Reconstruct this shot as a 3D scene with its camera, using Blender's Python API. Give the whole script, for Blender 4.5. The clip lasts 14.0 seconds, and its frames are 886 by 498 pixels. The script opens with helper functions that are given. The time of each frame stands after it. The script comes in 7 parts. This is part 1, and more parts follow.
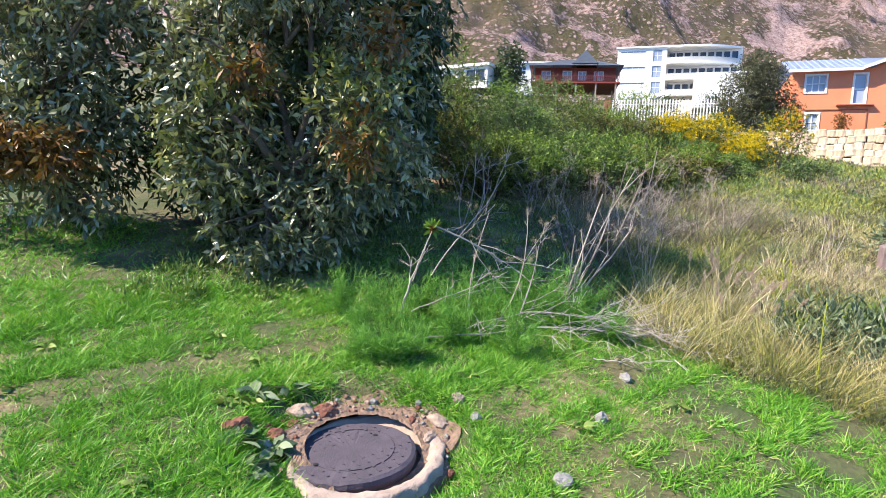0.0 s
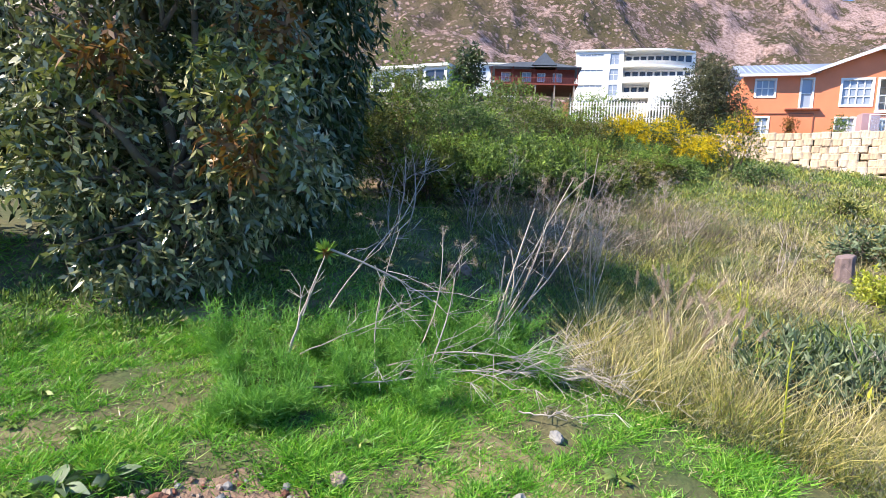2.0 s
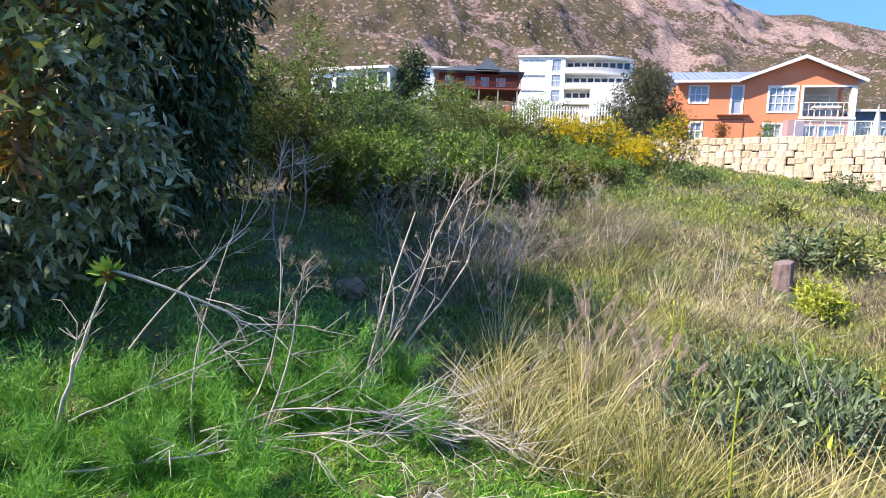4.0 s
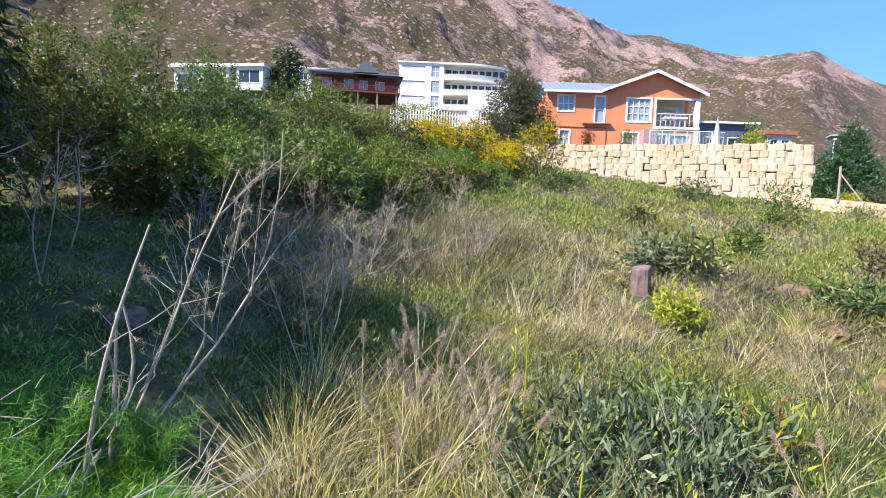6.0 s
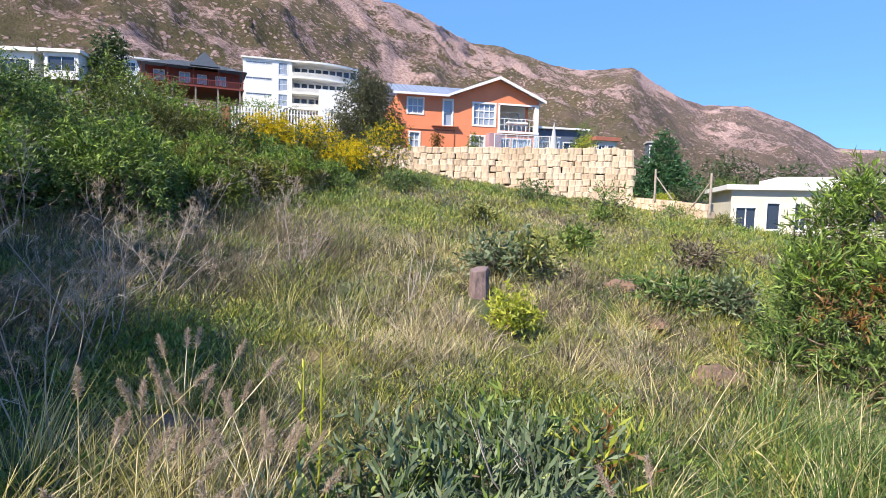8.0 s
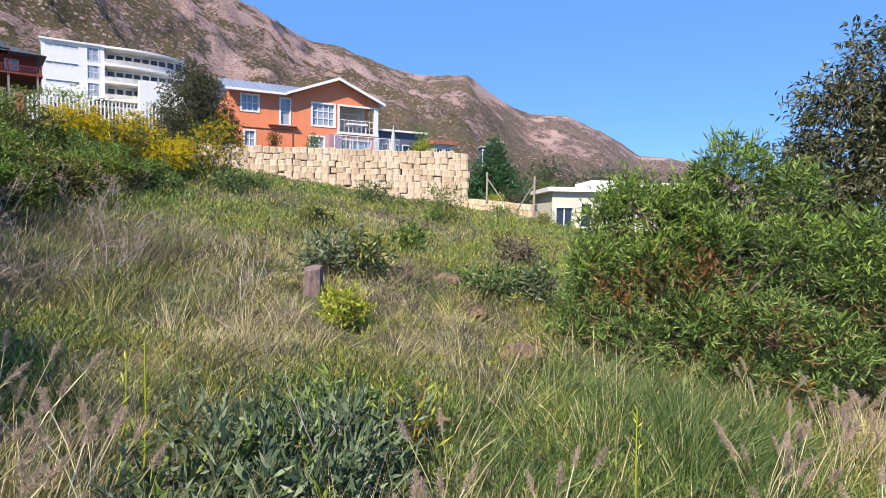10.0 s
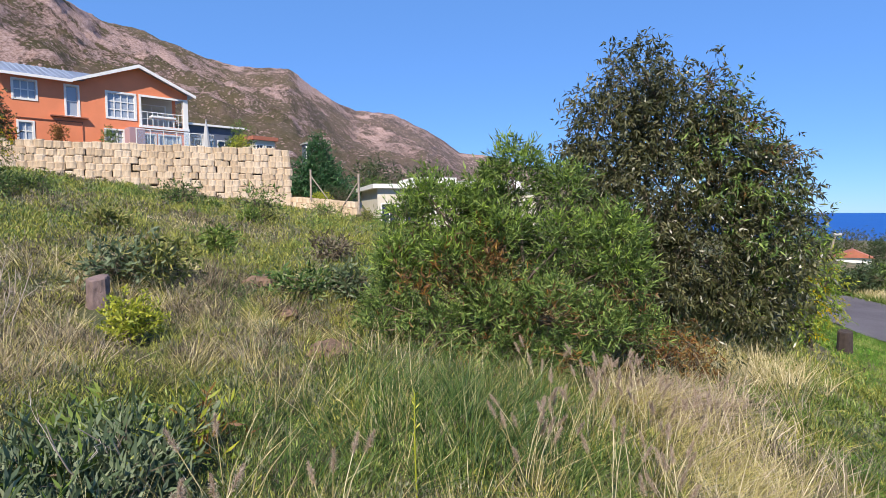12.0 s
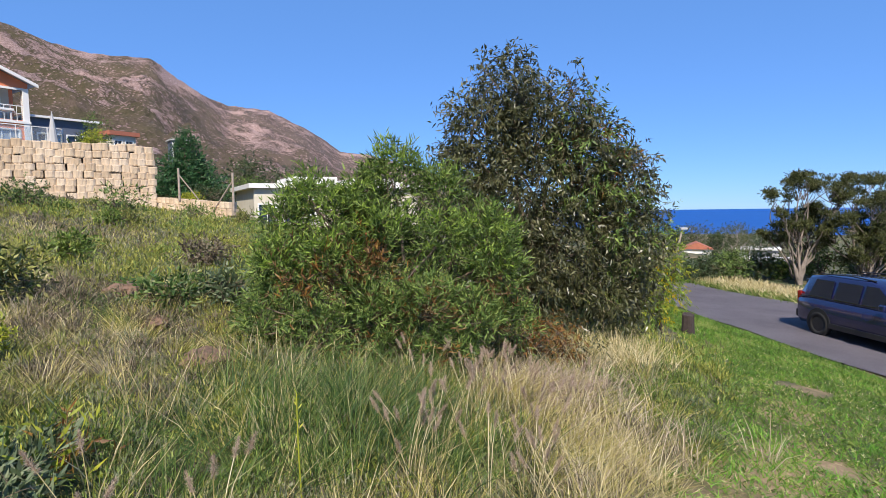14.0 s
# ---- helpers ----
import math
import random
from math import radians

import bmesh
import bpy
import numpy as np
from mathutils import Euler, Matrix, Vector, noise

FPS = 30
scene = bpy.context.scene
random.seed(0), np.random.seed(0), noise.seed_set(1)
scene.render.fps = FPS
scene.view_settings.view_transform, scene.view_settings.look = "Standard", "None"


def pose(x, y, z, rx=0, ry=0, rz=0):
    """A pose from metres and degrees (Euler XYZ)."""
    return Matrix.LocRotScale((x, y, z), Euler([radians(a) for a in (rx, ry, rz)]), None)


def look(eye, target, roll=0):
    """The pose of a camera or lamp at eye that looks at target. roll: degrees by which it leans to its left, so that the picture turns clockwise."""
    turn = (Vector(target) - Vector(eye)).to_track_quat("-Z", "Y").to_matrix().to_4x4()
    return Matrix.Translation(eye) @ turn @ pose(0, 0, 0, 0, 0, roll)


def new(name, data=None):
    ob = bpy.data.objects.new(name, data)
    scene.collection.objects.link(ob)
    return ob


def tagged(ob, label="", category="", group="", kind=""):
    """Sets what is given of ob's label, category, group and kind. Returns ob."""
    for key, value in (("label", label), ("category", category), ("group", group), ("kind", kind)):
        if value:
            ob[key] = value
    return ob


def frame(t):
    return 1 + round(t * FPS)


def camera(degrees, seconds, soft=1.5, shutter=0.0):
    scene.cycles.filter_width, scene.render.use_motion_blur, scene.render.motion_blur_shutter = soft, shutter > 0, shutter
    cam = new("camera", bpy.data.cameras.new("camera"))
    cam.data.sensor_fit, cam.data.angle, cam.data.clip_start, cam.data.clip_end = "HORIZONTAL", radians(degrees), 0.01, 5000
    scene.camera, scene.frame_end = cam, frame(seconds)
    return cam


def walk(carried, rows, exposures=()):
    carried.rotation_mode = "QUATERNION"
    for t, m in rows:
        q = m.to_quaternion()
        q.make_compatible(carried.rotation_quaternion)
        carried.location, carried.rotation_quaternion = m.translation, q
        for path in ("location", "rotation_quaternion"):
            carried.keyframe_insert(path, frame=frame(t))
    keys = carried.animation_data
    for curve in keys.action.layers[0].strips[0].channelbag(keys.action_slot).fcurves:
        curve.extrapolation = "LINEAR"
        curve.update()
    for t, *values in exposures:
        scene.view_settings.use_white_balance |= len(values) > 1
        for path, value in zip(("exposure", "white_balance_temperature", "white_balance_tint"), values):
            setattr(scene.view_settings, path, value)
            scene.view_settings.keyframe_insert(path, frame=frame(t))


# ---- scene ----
cam = camera(75.8, 14.0, soft=0.7)
PATH = [
    (0, (0.225, 0.442, 1.319), (0.535, 2.406, 1.095), 2.3),
    (0.5, (0.351, 0.649, 1.338), (0.694, 2.607, 1.117), 2.4),
    (1, (0.487, 0.797, 1.364), (0.85, 2.751, 1.142), 2.4),
    (1.5, (0.606, 0.959, 1.389), (1.0, 2.908, 1.171), 2.4),
    (2, (0.729, 1.119, 1.414), (1.166, 3.058, 1.197), 2.4),
    (2.5, (0.911, 1.289, 1.429), (1.385, 3.221, 1.217), 2.3),
    (2.7, (0.983, 1.36, 1.43), (1.467, 3.289, 1.219), 2.3),
    (4.8, (1.653, 2.162, 1.383), (2.405, 4.006, 1.201), 2.4),
    (5, (1.72, 2.223, 1.39), (2.515, 4.05, 1.21), 2.4),
    (5.5, (1.877, 2.343, 1.4), (2.775, 4.121, 1.228), 2.1),
    (6, (2.076, 2.434, 1.414), (3.054, 4.171, 1.25), 2.1),
    (6.5, (2.24, 2.523, 1.404), (3.296, 4.214, 1.244), 1.9),
    (7, (2.401, 2.639, 1.402), (3.56, 4.262, 1.248), 1.8),
    (7.5, (2.516, 2.691, 1.408), (3.786, 4.228, 1.258), 1.6),
    (8, (2.622, 2.715, 1.406), (4.0, 4.158, 1.265), 1.5),
    (8.2, (2.642, 2.722, 1.4), (4.057, 4.129, 1.263), 1.6),
    (10.3, (2.424, 2.293, 1.395), (4.167, 3.265, 1.267), 0.8),
    (10.5, (2.424, 2.233, 1.408), (4.182, 3.176, 1.277), 0.6),
    (11, (2.428, 2.156, 1.432), (4.247, 2.976, 1.301), 0.3),
    (11.5, (2.444, 2.109, 1.423), (4.329, 2.765, 1.291), -0.0),
    (12, (2.429, 2.102, 1.414), (4.367, 2.581, 1.283), -0.3),
    (12.5, (2.382, 2.114, 1.416), (4.345, 2.471, 1.283), -0.5),
    (13, (2.359, 2.115, 1.419), (4.337, 2.374, 1.286), -0.6),
    (13.5, (2.342, 2.103, 1.420), (4.329, 2.28, 1.286), -0.6),
    (14, (2.318, 2.06, 1.424), (4.312, 2.135, 1.287), -0.8),
]
walk(cam, [(t, look(eye, target, roll)) for t, eye, target, roll in PATH], [(0, 1.34), (2.7, 1.28), (5, 1.18), (8, 0.95), (11, 0.62), (14, 0.44)])

# ---------------------------------------------------------------- light
SUN_AZ, SUN_EL = 269.0, 45.0          # compass direction the sun stands in (from +y, clockwise), height
world = bpy.data.worlds.new("sky")
scene.world = world
world.use_nodes = True
wn = world.node_tree.nodes
wl = world.node_tree.links
sky = wn.new("ShaderNodeTexSky")
sky.sky_type = "NISHITA"
sky.sun_disc = False
sky.sun_elevation = radians(SUN_EL)
sky.sun_rotation = radians(SUN_AZ)
sky.altitude = 900
sky.air_density = 0.9
sky.dust_density = 0.0
sky.ozone_density = 2.5
tint = wn.new("ShaderNodeMix")          # clear, deep blue air
tint.data_type, tint.blend_type = "RGBA", "MULTIPLY"
tint.inputs[0].default_value = 1.0
tint.inputs[7].default_value = (0.66, 0.93, 1.48, 1)
wl.new(sky.outputs[0], tint.inputs[6])
even = wn.new("ShaderNodeMix")          # the same clear blue from the zenith almost to the horizon
even.data_type = "RGBA"
even.inputs[0].default_value = 0.55
even.inputs[7].default_value = (1.35, 3.3, 7.25, 1)
wl.new(tint.outputs[2], even.inputs[6])
wl.new(even.outputs[2], wn["Background"].inputs[0])
wn["Background"].inputs[1].default_value = 0.09
sun = new("sun", bpy.data.lights.new("sun", "SUN"))
sun.data.energy = 5.0
sun.data.angle = radians(0.55)
sun.data.color = (1.0, 0.9, 0.77)
_a, _e = radians(SUN_AZ), radians(SUN_EL)
_to = Vector((math.sin(_a) * math.cos(_e), math.cos(_a) * math.cos(_e), math.sin(_e)))
sun.matrix_world = look(_to * 50, (0, 0, 0))

# ---------------------------------------------------------------- materials
def material(name):
    m = bpy.data.materials.new(name)
    m.use_nodes = True
    return m, m.node_tree.nodes, m.node_tree.links, m.node_tree.nodes["Principled BSDF"]


def ramp(nodes, stops):
    r = nodes.new("ShaderNodeValToRGB")
    while len(r.color_ramp.elements) < len(stops):
        r.color_ramp.elements.new(0.5)
    for el, (p, c) in zip(r.color_ramp.elements, stops):
        el.position, el.color = p, (*c, 1)
    return r


def noise_node(nodes, links, scale, detail=5, rough=0.6, space="Object"):
    tc = nodes.new("ShaderNodeTexCoord")
    n = nodes.new("ShaderNodeTexNoise")
    n.inputs["Scale"].default_value = scale
    n.inputs["Detail"].default_value = detail
    n.inputs["Roughness"].default_value = rough
    links.new(tc.outputs[space], n.inputs["Vector"])
    return n


def mix(nodes, links, a, b, fac, mode="MIX"):
    m = nodes.new("ShaderNodeMix")
    m.data_type, m.blend_type = "RGBA", mode
    for sock, val in ((m.inputs[0], fac), (m.inputs[6], a), (m.inputs[7], b)):
        if isinstance(val, (int, float)):
            sock.default_value = val
        elif isinstance(val, tuple):
            sock.default_value = (*val, 1)
        else:
            links.new(val, sock)
    return m.outputs[2]


def bump(nodes, links, height, strength, distance, bsdf):
    b = nodes.new("ShaderNodeBump")
    b.inputs["Strength"].default_value = strength
    b.inputs["Distance"].default_value = distance
    links.new(height, b.inputs["Height"])
    links.new(b.outputs[0], bsdf.inputs["Normal"])


def leaf_mat(name, stops, rough=0.45, through_light=0.3, patch=2.0, amount=0.45, spec=0.5):
    """Leaves or blades: each its own shade, patches of lighter and darker growth, light shining through."""
    m, nodes, links, p = material(name)
    geo = nodes.new("ShaderNodeNewGeometry")
    r = ramp(nodes, stops)
    n = noise_node(nodes, links, patch, 3)
    add = nodes.new("ShaderNodeMath")
    add.operation = "MULTIPLY_ADD"
    links.new(n.outputs[0], add.inputs[0])
    add.inputs[1].default_value = amount * 2
    sub = nodes.new("ShaderNodeMath")
    sub.operation = "MULTIPLY_ADD"
    links.new(geo.outputs["Random Per Island"], sub.inputs[0])
    sub.inputs[1].default_value = 1 - amount * 0.6
    sub.inputs[2].default_value = -amount * 0.7
    links.new(sub.outputs[0], add.inputs[2])
    links.new(add.outputs[0], r.inputs[0])
    links.new(r.outputs[0], p.inputs["Base Color"])
    p.inputs["Roughness"].default_value = rough
    p.inputs["Specular IOR Level"].default_value = spec
    if through_light:
        t = nodes.new("ShaderNodeBsdfTranslucent")
        links.new(mix(nodes, links, r.outputs[0], (0.75, 0.9, 0.2), 0.55, "MULTIPLY"), t.inputs[0])
        ms = nodes.new("ShaderNodeMixShader")
        ms.inputs[0].default_value = through_light
        links.new(p.outputs[0], ms.inputs[1])
        links.new(t.outputs[0], ms.inputs[2])
        links.new(ms.outputs[0], nodes["Material Output"].inputs[0])
    return m


def plain_mat(name, colour, rough=0.6, metal=0.0, vary=0.18, scale=3.0, relief=0.15, grain=60.0):
    """Paint, metal, wood: a base colour with stains, fine grain and relief."""
    m, nodes, links, p = material(name)
    n1 = noise_node(nodes, links, scale, 6)
    n2 = noise_node(nodes, links, grain, 3)
    dark = tuple(c * (1 - vary) for c in colour)
    lite = tuple(min(1, c * (1 + vary * 0.6)) for c in colour)
    r = ramp(nodes, [(0.3, dark), (0.7, lite)])
    links.new(n1.outputs[0], r.inputs[0])
    c = mix(nodes, links, r.outputs[0], tuple(k * 0.8 for k in colour), 0.0)
    f = nodes.new("ShaderNodeMath")
    f.operation = "MULTIPLY"
    links.new(n2.outputs[0], f.inputs[0])
    f.inputs[1].default_value = 0.3
    links.new(f.outputs[0], c.node.inputs[0])
    links.new(c, p.inputs["Base Color"])
    p.inputs["Roughness"].default_value = rough
    p.inputs["Metallic"].default_value = metal
    bump(nodes, links, n2.outputs[0], relief, 0.01, p)
    return m


def glass_mat(name, colour=(0.05, 0.07, 0.1), rough=0.05):
    m, nodes, links, p = material(name)
    p.inputs["Base Color"].default_value = (*colour, 1)
    p.inputs["Roughness"].default_value = rough
    p.inputs["Specular IOR Level"].default_value = 0.8
    return m


def object_random_mat(name, stops, rough=0.9, relief=0.5, grain=25.0):
    """Pieces of one kind, each of its own shade."""
    m, nodes, links, p = material(name)
    oi = nodes.new("ShaderNodeObjectInfo")
    r = ramp(nodes, stops)
    links.new(oi.outputs["Random"], r.inputs[0])
    n = noise_node(nodes, links, grain, 6)
    big = noise_node(nodes, links, 1.7, 4)
    rr = ramp(nodes, [(0.35, (0.72, 0.7, 0.68)), (0.65, (1.05, 1.03, 1.0))])
    links.new(big.outputs[0], rr.inputs[0])
    c = mix(nodes, links, r.outputs[0], rr.outputs[0], 1.0, "MULTIPLY")
    r3 = ramp(nodes, [(0.35, (0.8, 0.78, 0.75)), (0.6, (1, 1, 1))])
    links.new(n.outputs[0], r3.inputs[0])
    c = mix(nodes, links, c, r3.outputs[0], 0.7, "MULTIPLY")
    links.new(c, p.inputs["Base Color"])
    p.inputs["Roughness"].default_value = rough
    bump(nodes, links, n.outputs[0], relief, 0.02, p)
    return m


def ground_mat():
    """Earth and thatch under the grass; grows to scrub and rock on the mountain by height above the houses."""
    m, nodes, links, p = material("earth_and_turf")
    n1 = noise_node(nodes, links, 0.9, 8)
    n2 = noise_node(nodes, links, 22.0, 6)
    r1 = ramp(nodes, [(0.34, (0.04, 0.075, 0.016)), (0.54, (0.105, 0.1, 0.042)), (0.7, (0.36, 0.26, 0.165))])
    r2 = ramp(nodes, [(0.3, (0.45, 0.42, 0.36)), (0.7, (1.1, 1.05, 0.95))])
    links.new(n1.outputs[0], r1.inputs[0])
    links.new(n2.outputs[0], r2.inputs[0])
    links.new(mix(nodes, links, r1.outputs[0], r2.outputs[0], 0.8, "MULTIPLY"), p.inputs["Base Color"])
    p.inputs["Roughness"].default_value = 0.95
    bump(nodes, links, n2.outputs[0], 0.6, 0.03, p)
    return m


def mountain_mat():
    """Fynbos scrub between boulders and outcrops of pinkish sandstone."""
    m, nodes, links, p = material("mountain_scrub_and_rock")
    big = noise_node(nodes, links, 0.011, 6, 0.6)
    mid = noise_node(nodes, links, 0.05, 7, 0.7)
    fine = noise_node(nodes, links, 0.6, 6, 0.8)
    outcrop = noise_node(nodes, links, 0.2, 9, 0.78)
    grain = noise_node(nodes, links, 0.33, 9, 0.85)
    tc = nodes.new("ShaderNodeTexCoord")
    vor = nodes.new("ShaderNodeTexVoronoi")
    vor.inputs["Scale"].default_value = 0.6
    vor.inputs["Randomness"].default_value = 1.0
    warp = mix(nodes, links, tc.outputs["Object"], fine.outputs[1], 1.0, "ADD")
    links.new(warp, vor.inputs["Vector"])
    lot = nodes.new("ShaderNodeSeparateColor")
    links.new(vor.outputs["Color"], lot.inputs[0])
    scrub = ramp(nodes, [(0.36, (0.055, 0.06, 0.026)), (0.48, (0.135, 0.113, 0.06)), (0.58, (0.21, 0.15, 0.115)), (0.72, (0.34, 0.235, 0.205))])
    links.new(mix(nodes, links, mid.outputs[1], grain.outputs[1], 0.5), scrub.inputs[0])
    rock = ramp(nodes, [(0.33, (0.07, 0.05, 0.045)), (0.42, (0.32, 0.21, 0.18)), (0.53, (0.55, 0.385, 0.345)), (0.7, (0.76, 0.6, 0.55))])
    links.new(fine.outputs[0], rock.inputs[0])

    def calc(op, a, b):
        n = nodes.new("ShaderNodeMath")
        n.operation = op
        for sock, val in ((n.inputs[0], a), (n.inputs[1], b)):
            if isinstance(val, (int, float)):
                sock.default_value = val
            else:
                links.new(val, sock)
        return n.outputs[0]
    # outcrops, more of them where the big noise is high and higher up
    geo = nodes.new("ShaderNodeNewGeometry")
    sep = nodes.new("ShaderNodeSeparateXYZ")
    links.new(geo.outputs["Position"], sep.inputs[0])
    hz = nodes.new("ShaderNodeMapRange")
    hz.inputs[1].default_value, hz.inputs[2].default_value = 20, 150
    hz.inputs[3].default_value, hz.inputs[4].default_value = 0.0, 0.16
    links.new(sep.outputs[2], hz.inputs[0])
    lvl = calc("ADD", calc("MULTIPLY", big.outputs[0], 2.2), calc("ADD", hz.outputs[0], calc("MULTIPLY", mid.outputs[0], 1.9)))
    k = ramp(nodes, [(0.0, (0, 0, 0)), (0.12, (1, 1, 1))])
    links.new(calc("SUBTRACT", calc("SUBTRACT", lvl, 1.84), calc("MULTIPLY", calc("SUBTRACT", outcrop.outputs[0], 0.36), 2.6)), k.inputs[0])
    kb = ramp(nodes, [(0.0, (0, 0, 0)), (0.3, (1, 1, 1))])
    size = calc("SUBTRACT", calc("MULTIPLY", calc("MULTIPLY", lot.outputs[0], lot.outputs[0]), calc("SUBTRACT", lvl, 1.05)), 0.04)
    links.new(calc("SUBTRACT", size, vor.outputs["Distance"]), kb.inputs[0])
    # haze and shade of the eastern spurs put into the colour, purple-brown
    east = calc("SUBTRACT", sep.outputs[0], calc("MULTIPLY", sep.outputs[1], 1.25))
    haze_tint = nodes.new("ShaderNodeMapRange")
    haze_tint.inputs[1].default_value, haze_tint.inputs[2].default_value = 0, 420
    haze_tint.inputs[3].default_value, haze_tint.inputs[4].default_value = 0.0, 0.65
    links.new(east, haze_tint.inputs[0])
    veg = mix(nodes, links, scrub.outputs[0], (0.2, 0.148, 0.14), haze_tint.outputs[0])
    stony = calc("MAXIMUM", k.outputs[0], kb.outputs[0])
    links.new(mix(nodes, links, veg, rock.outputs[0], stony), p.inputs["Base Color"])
    p.inputs["Roughness"].default_value = 1.0
    p.inputs["Specular IOR Level"].default_value = 0.1
    hgt = calc("ADD", fine.outputs[0], calc("MULTIPLY", stony, 0.5))
    bump(nodes, links, hgt, 1.0, 3.0, p)
    return m


def asphalt_mat():
    m, nodes, links, p = material("asphalt")
    n = noise_node(nodes, links, 120.0, 4)
    b = noise_node(nodes, links, 0.6, 5)
    r = ramp(nodes, [(0.3, (0.19, 0.17, 0.195)), (0.7, (0.29, 0.262, 0.295))])
    r2 = ramp(nodes, [(0.3, (0.7, 0.7, 0.7)), (0.7, (1.15, 1.15, 1.15))])
    links.new(b.outputs[0], r.inputs[0])
    links.new(n.outputs[0], r2.inputs[0])
    links.new(mix(nodes, links, r.outputs[0], r2.outputs[0], 0.7, "MULTIPLY"), p.inputs["Base Color"])
    p.inputs["Roughness"].default_value = 0.8
    bump(nodes, links, n.outputs[0], 0.5, 0.01, p)
    return m


def water_mat():
    m, nodes, links, p = material("sea_water")
    n = noise_node(nodes, links, 0.05, 8, 0.7)
    r = ramp(nodes, [(0.3, (0.008, 0.065, 0.27)), (0.7, (0.015, 0.105, 0.38))])
    links.new(n.outputs[0], r.inputs[0])
    links.new(r.outputs[0], p.inputs["Base Color"])
    p.inputs["Roughness"].default_value = 0.6
    p.inputs["Specular IOR Level"].default_value = 0.15
    return m


M_ground = ground_mat()
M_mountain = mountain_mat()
M_asphalt = asphalt_mat()
M_water = water_mat()
M_lawn = leaf_mat("lawn_grass", [(0.0, (0.04, 0.13, 0.012)), (0.45, (0.125, 0.34, 0.026)), (0.8, (0.25, 0.48, 0.05)), (1.0, (0.48, 0.48, 0.15))], 0.45, 0.32, 2.5, 0.35, 0.4)
M_straw = leaf_mat("straw_grass", [(0.0, (0.12, 0.12, 0.035)), (0.3, (0.34, 0.285, 0.12)), (0.65, (0.6, 0.51, 0.29)), (1.0, (0.8, 0.71, 0.5))], 0.55, 0.16, 2.6, 0.5, 0.3)
M_seedgrass = leaf_mat("pinkish_seed_grass", [(0.0, (0.17, 0.13, 0.085)), (0.5, (0.4, 0.32, 0.23)), (1.0, (0.66, 0.56, 0.44))], 0.7, 0.16, 2.6, 0.5, 0.2)
M_gold = leaf_mat("yellow_tuft_grass", [(0.0, (0.1, 0.12, 0.02)), (0.4, (0.31, 0.27, 0.075)), (0.75, (0.56, 0.48, 0.19)), (1.0, (0.78, 0.69, 0.42))], 0.55, 0.16, 2.6, 0.45, 0.3)
M_herb = leaf_mat("soft_herb", [(0.0, (0.08, 0.1, 0.02)), (0.45, (0.21, 0.225, 0.045)), (0.85, (0.4, 0.39, 0.09)), (1.0, (0.55, 0.48, 0.22))], 0.55, 0.16, 2.5, 0.45, 0.3)
M_greyherb = leaf_mat("grey_herb", [(0.0, (0.065, 0.08, 0.045)), (0.5, (0.165, 0.18, 0.105)), (1.0, (0.36, 0.35, 0.23))], 0.6, 0.16, 2.5, 0.45, 0.2)
M_olive = leaf_mat("olive_grass", [(0.0, (0.05, 0.07, 0.018)), (0.4, (0.15, 0.175, 0.042)), (0.75, (0.31, 0.3, 0.09)), (1.0, (0.56, 0.48, 0.25))], 0.55, 0.16, 2.6, 0.5, 0.3)
M_weed = leaf_mat("green_weed", [(0.0, (0.042, 0.075, 0.016)), (0.45, (0.125, 0.195, 0.036)), (0.85, (0.27, 0.33, 0.085)), (1.0, (0.5, 0.46, 0.2))], 0.5, 0.16, 2.5, 0.45, 0.3)
M_thicket = leaf_mat("thicket_leaf", [(0.0, (0.024, 0.04, 0.008)), (0.5, (0.092, 0.122, 0.022)), (1.0, (0.25, 0.3, 0.055))], 0.5, 0.24, 2.5, 0.45, 0.25)
M_olivethicket = leaf_mat("olive_thicket_leaf", [(0.0, (0.035, 0.042, 0.009)), (0.5, (0.125, 0.13, 0.026)), (1.0, (0.33, 0.31, 0.075))], 0.5, 0.24, 2.5, 0.5, 0.25)
M_sedge = leaf_mat("dark_sedge", [(0.0, (0.018, 0.045, 0.012)), (0.4, (0.055, 0.11, 0.028)), (0.75, (0.13, 0.19, 0.05)), (1.0, (0.42, 0.38, 0.19))], 0.5, 0.16, 6.0, 0.35, 0.3)
M_verge = leaf_mat("verge_lawn_grass", [(0.0, (0.035, 0.075, 0.012)), (0.4, (0.09, 0.18, 0.025)), (0.75, (0.19, 0.29, 0.045)), (1.0, (0.45, 0.4, 0.17))], 0.5, 0.3, 1.3, 0.6, 0.3)
M_gum = leaf_mat("gum_leaf", [(0.0, (0.07, 0.084, 0.038)), (0.5, (0.185, 0.198, 0.088)), (1.0, (0.46, 0.45, 0.26))], 0.3, 0.22, 1.5, 0.4, 0.8)
M_gum_dry = leaf_mat("dry_gum_leaf", [(0.0, (0.09, 0.035, 0.012)), (0.5, (0.22, 0.1, 0.025)), (1.0, (0.32, 0.2, 0.05))], 0.5, 0.25, 2.0, 0.3, 0.4)
M_olivegum = leaf_mat("olive_gum_leaf", [(0.0, (0.024, 0.032, 0.012)), (0.5, (0.062, 0.068, 0.026)), (1.0, (0.19, 0.185, 0.085))], 0.36, 0.14, 1.2, 0.45, 0.5)
M_acacia = leaf_mat("acacia_leaf", [(0.0, (0.024, 0.045, 0.012)), (0.45, (0.085, 0.145, 0.034)), (1.0, (0.29, 0.38, 0.1))], 0.5, 0.14, 4.0, 0.55, 0.22)
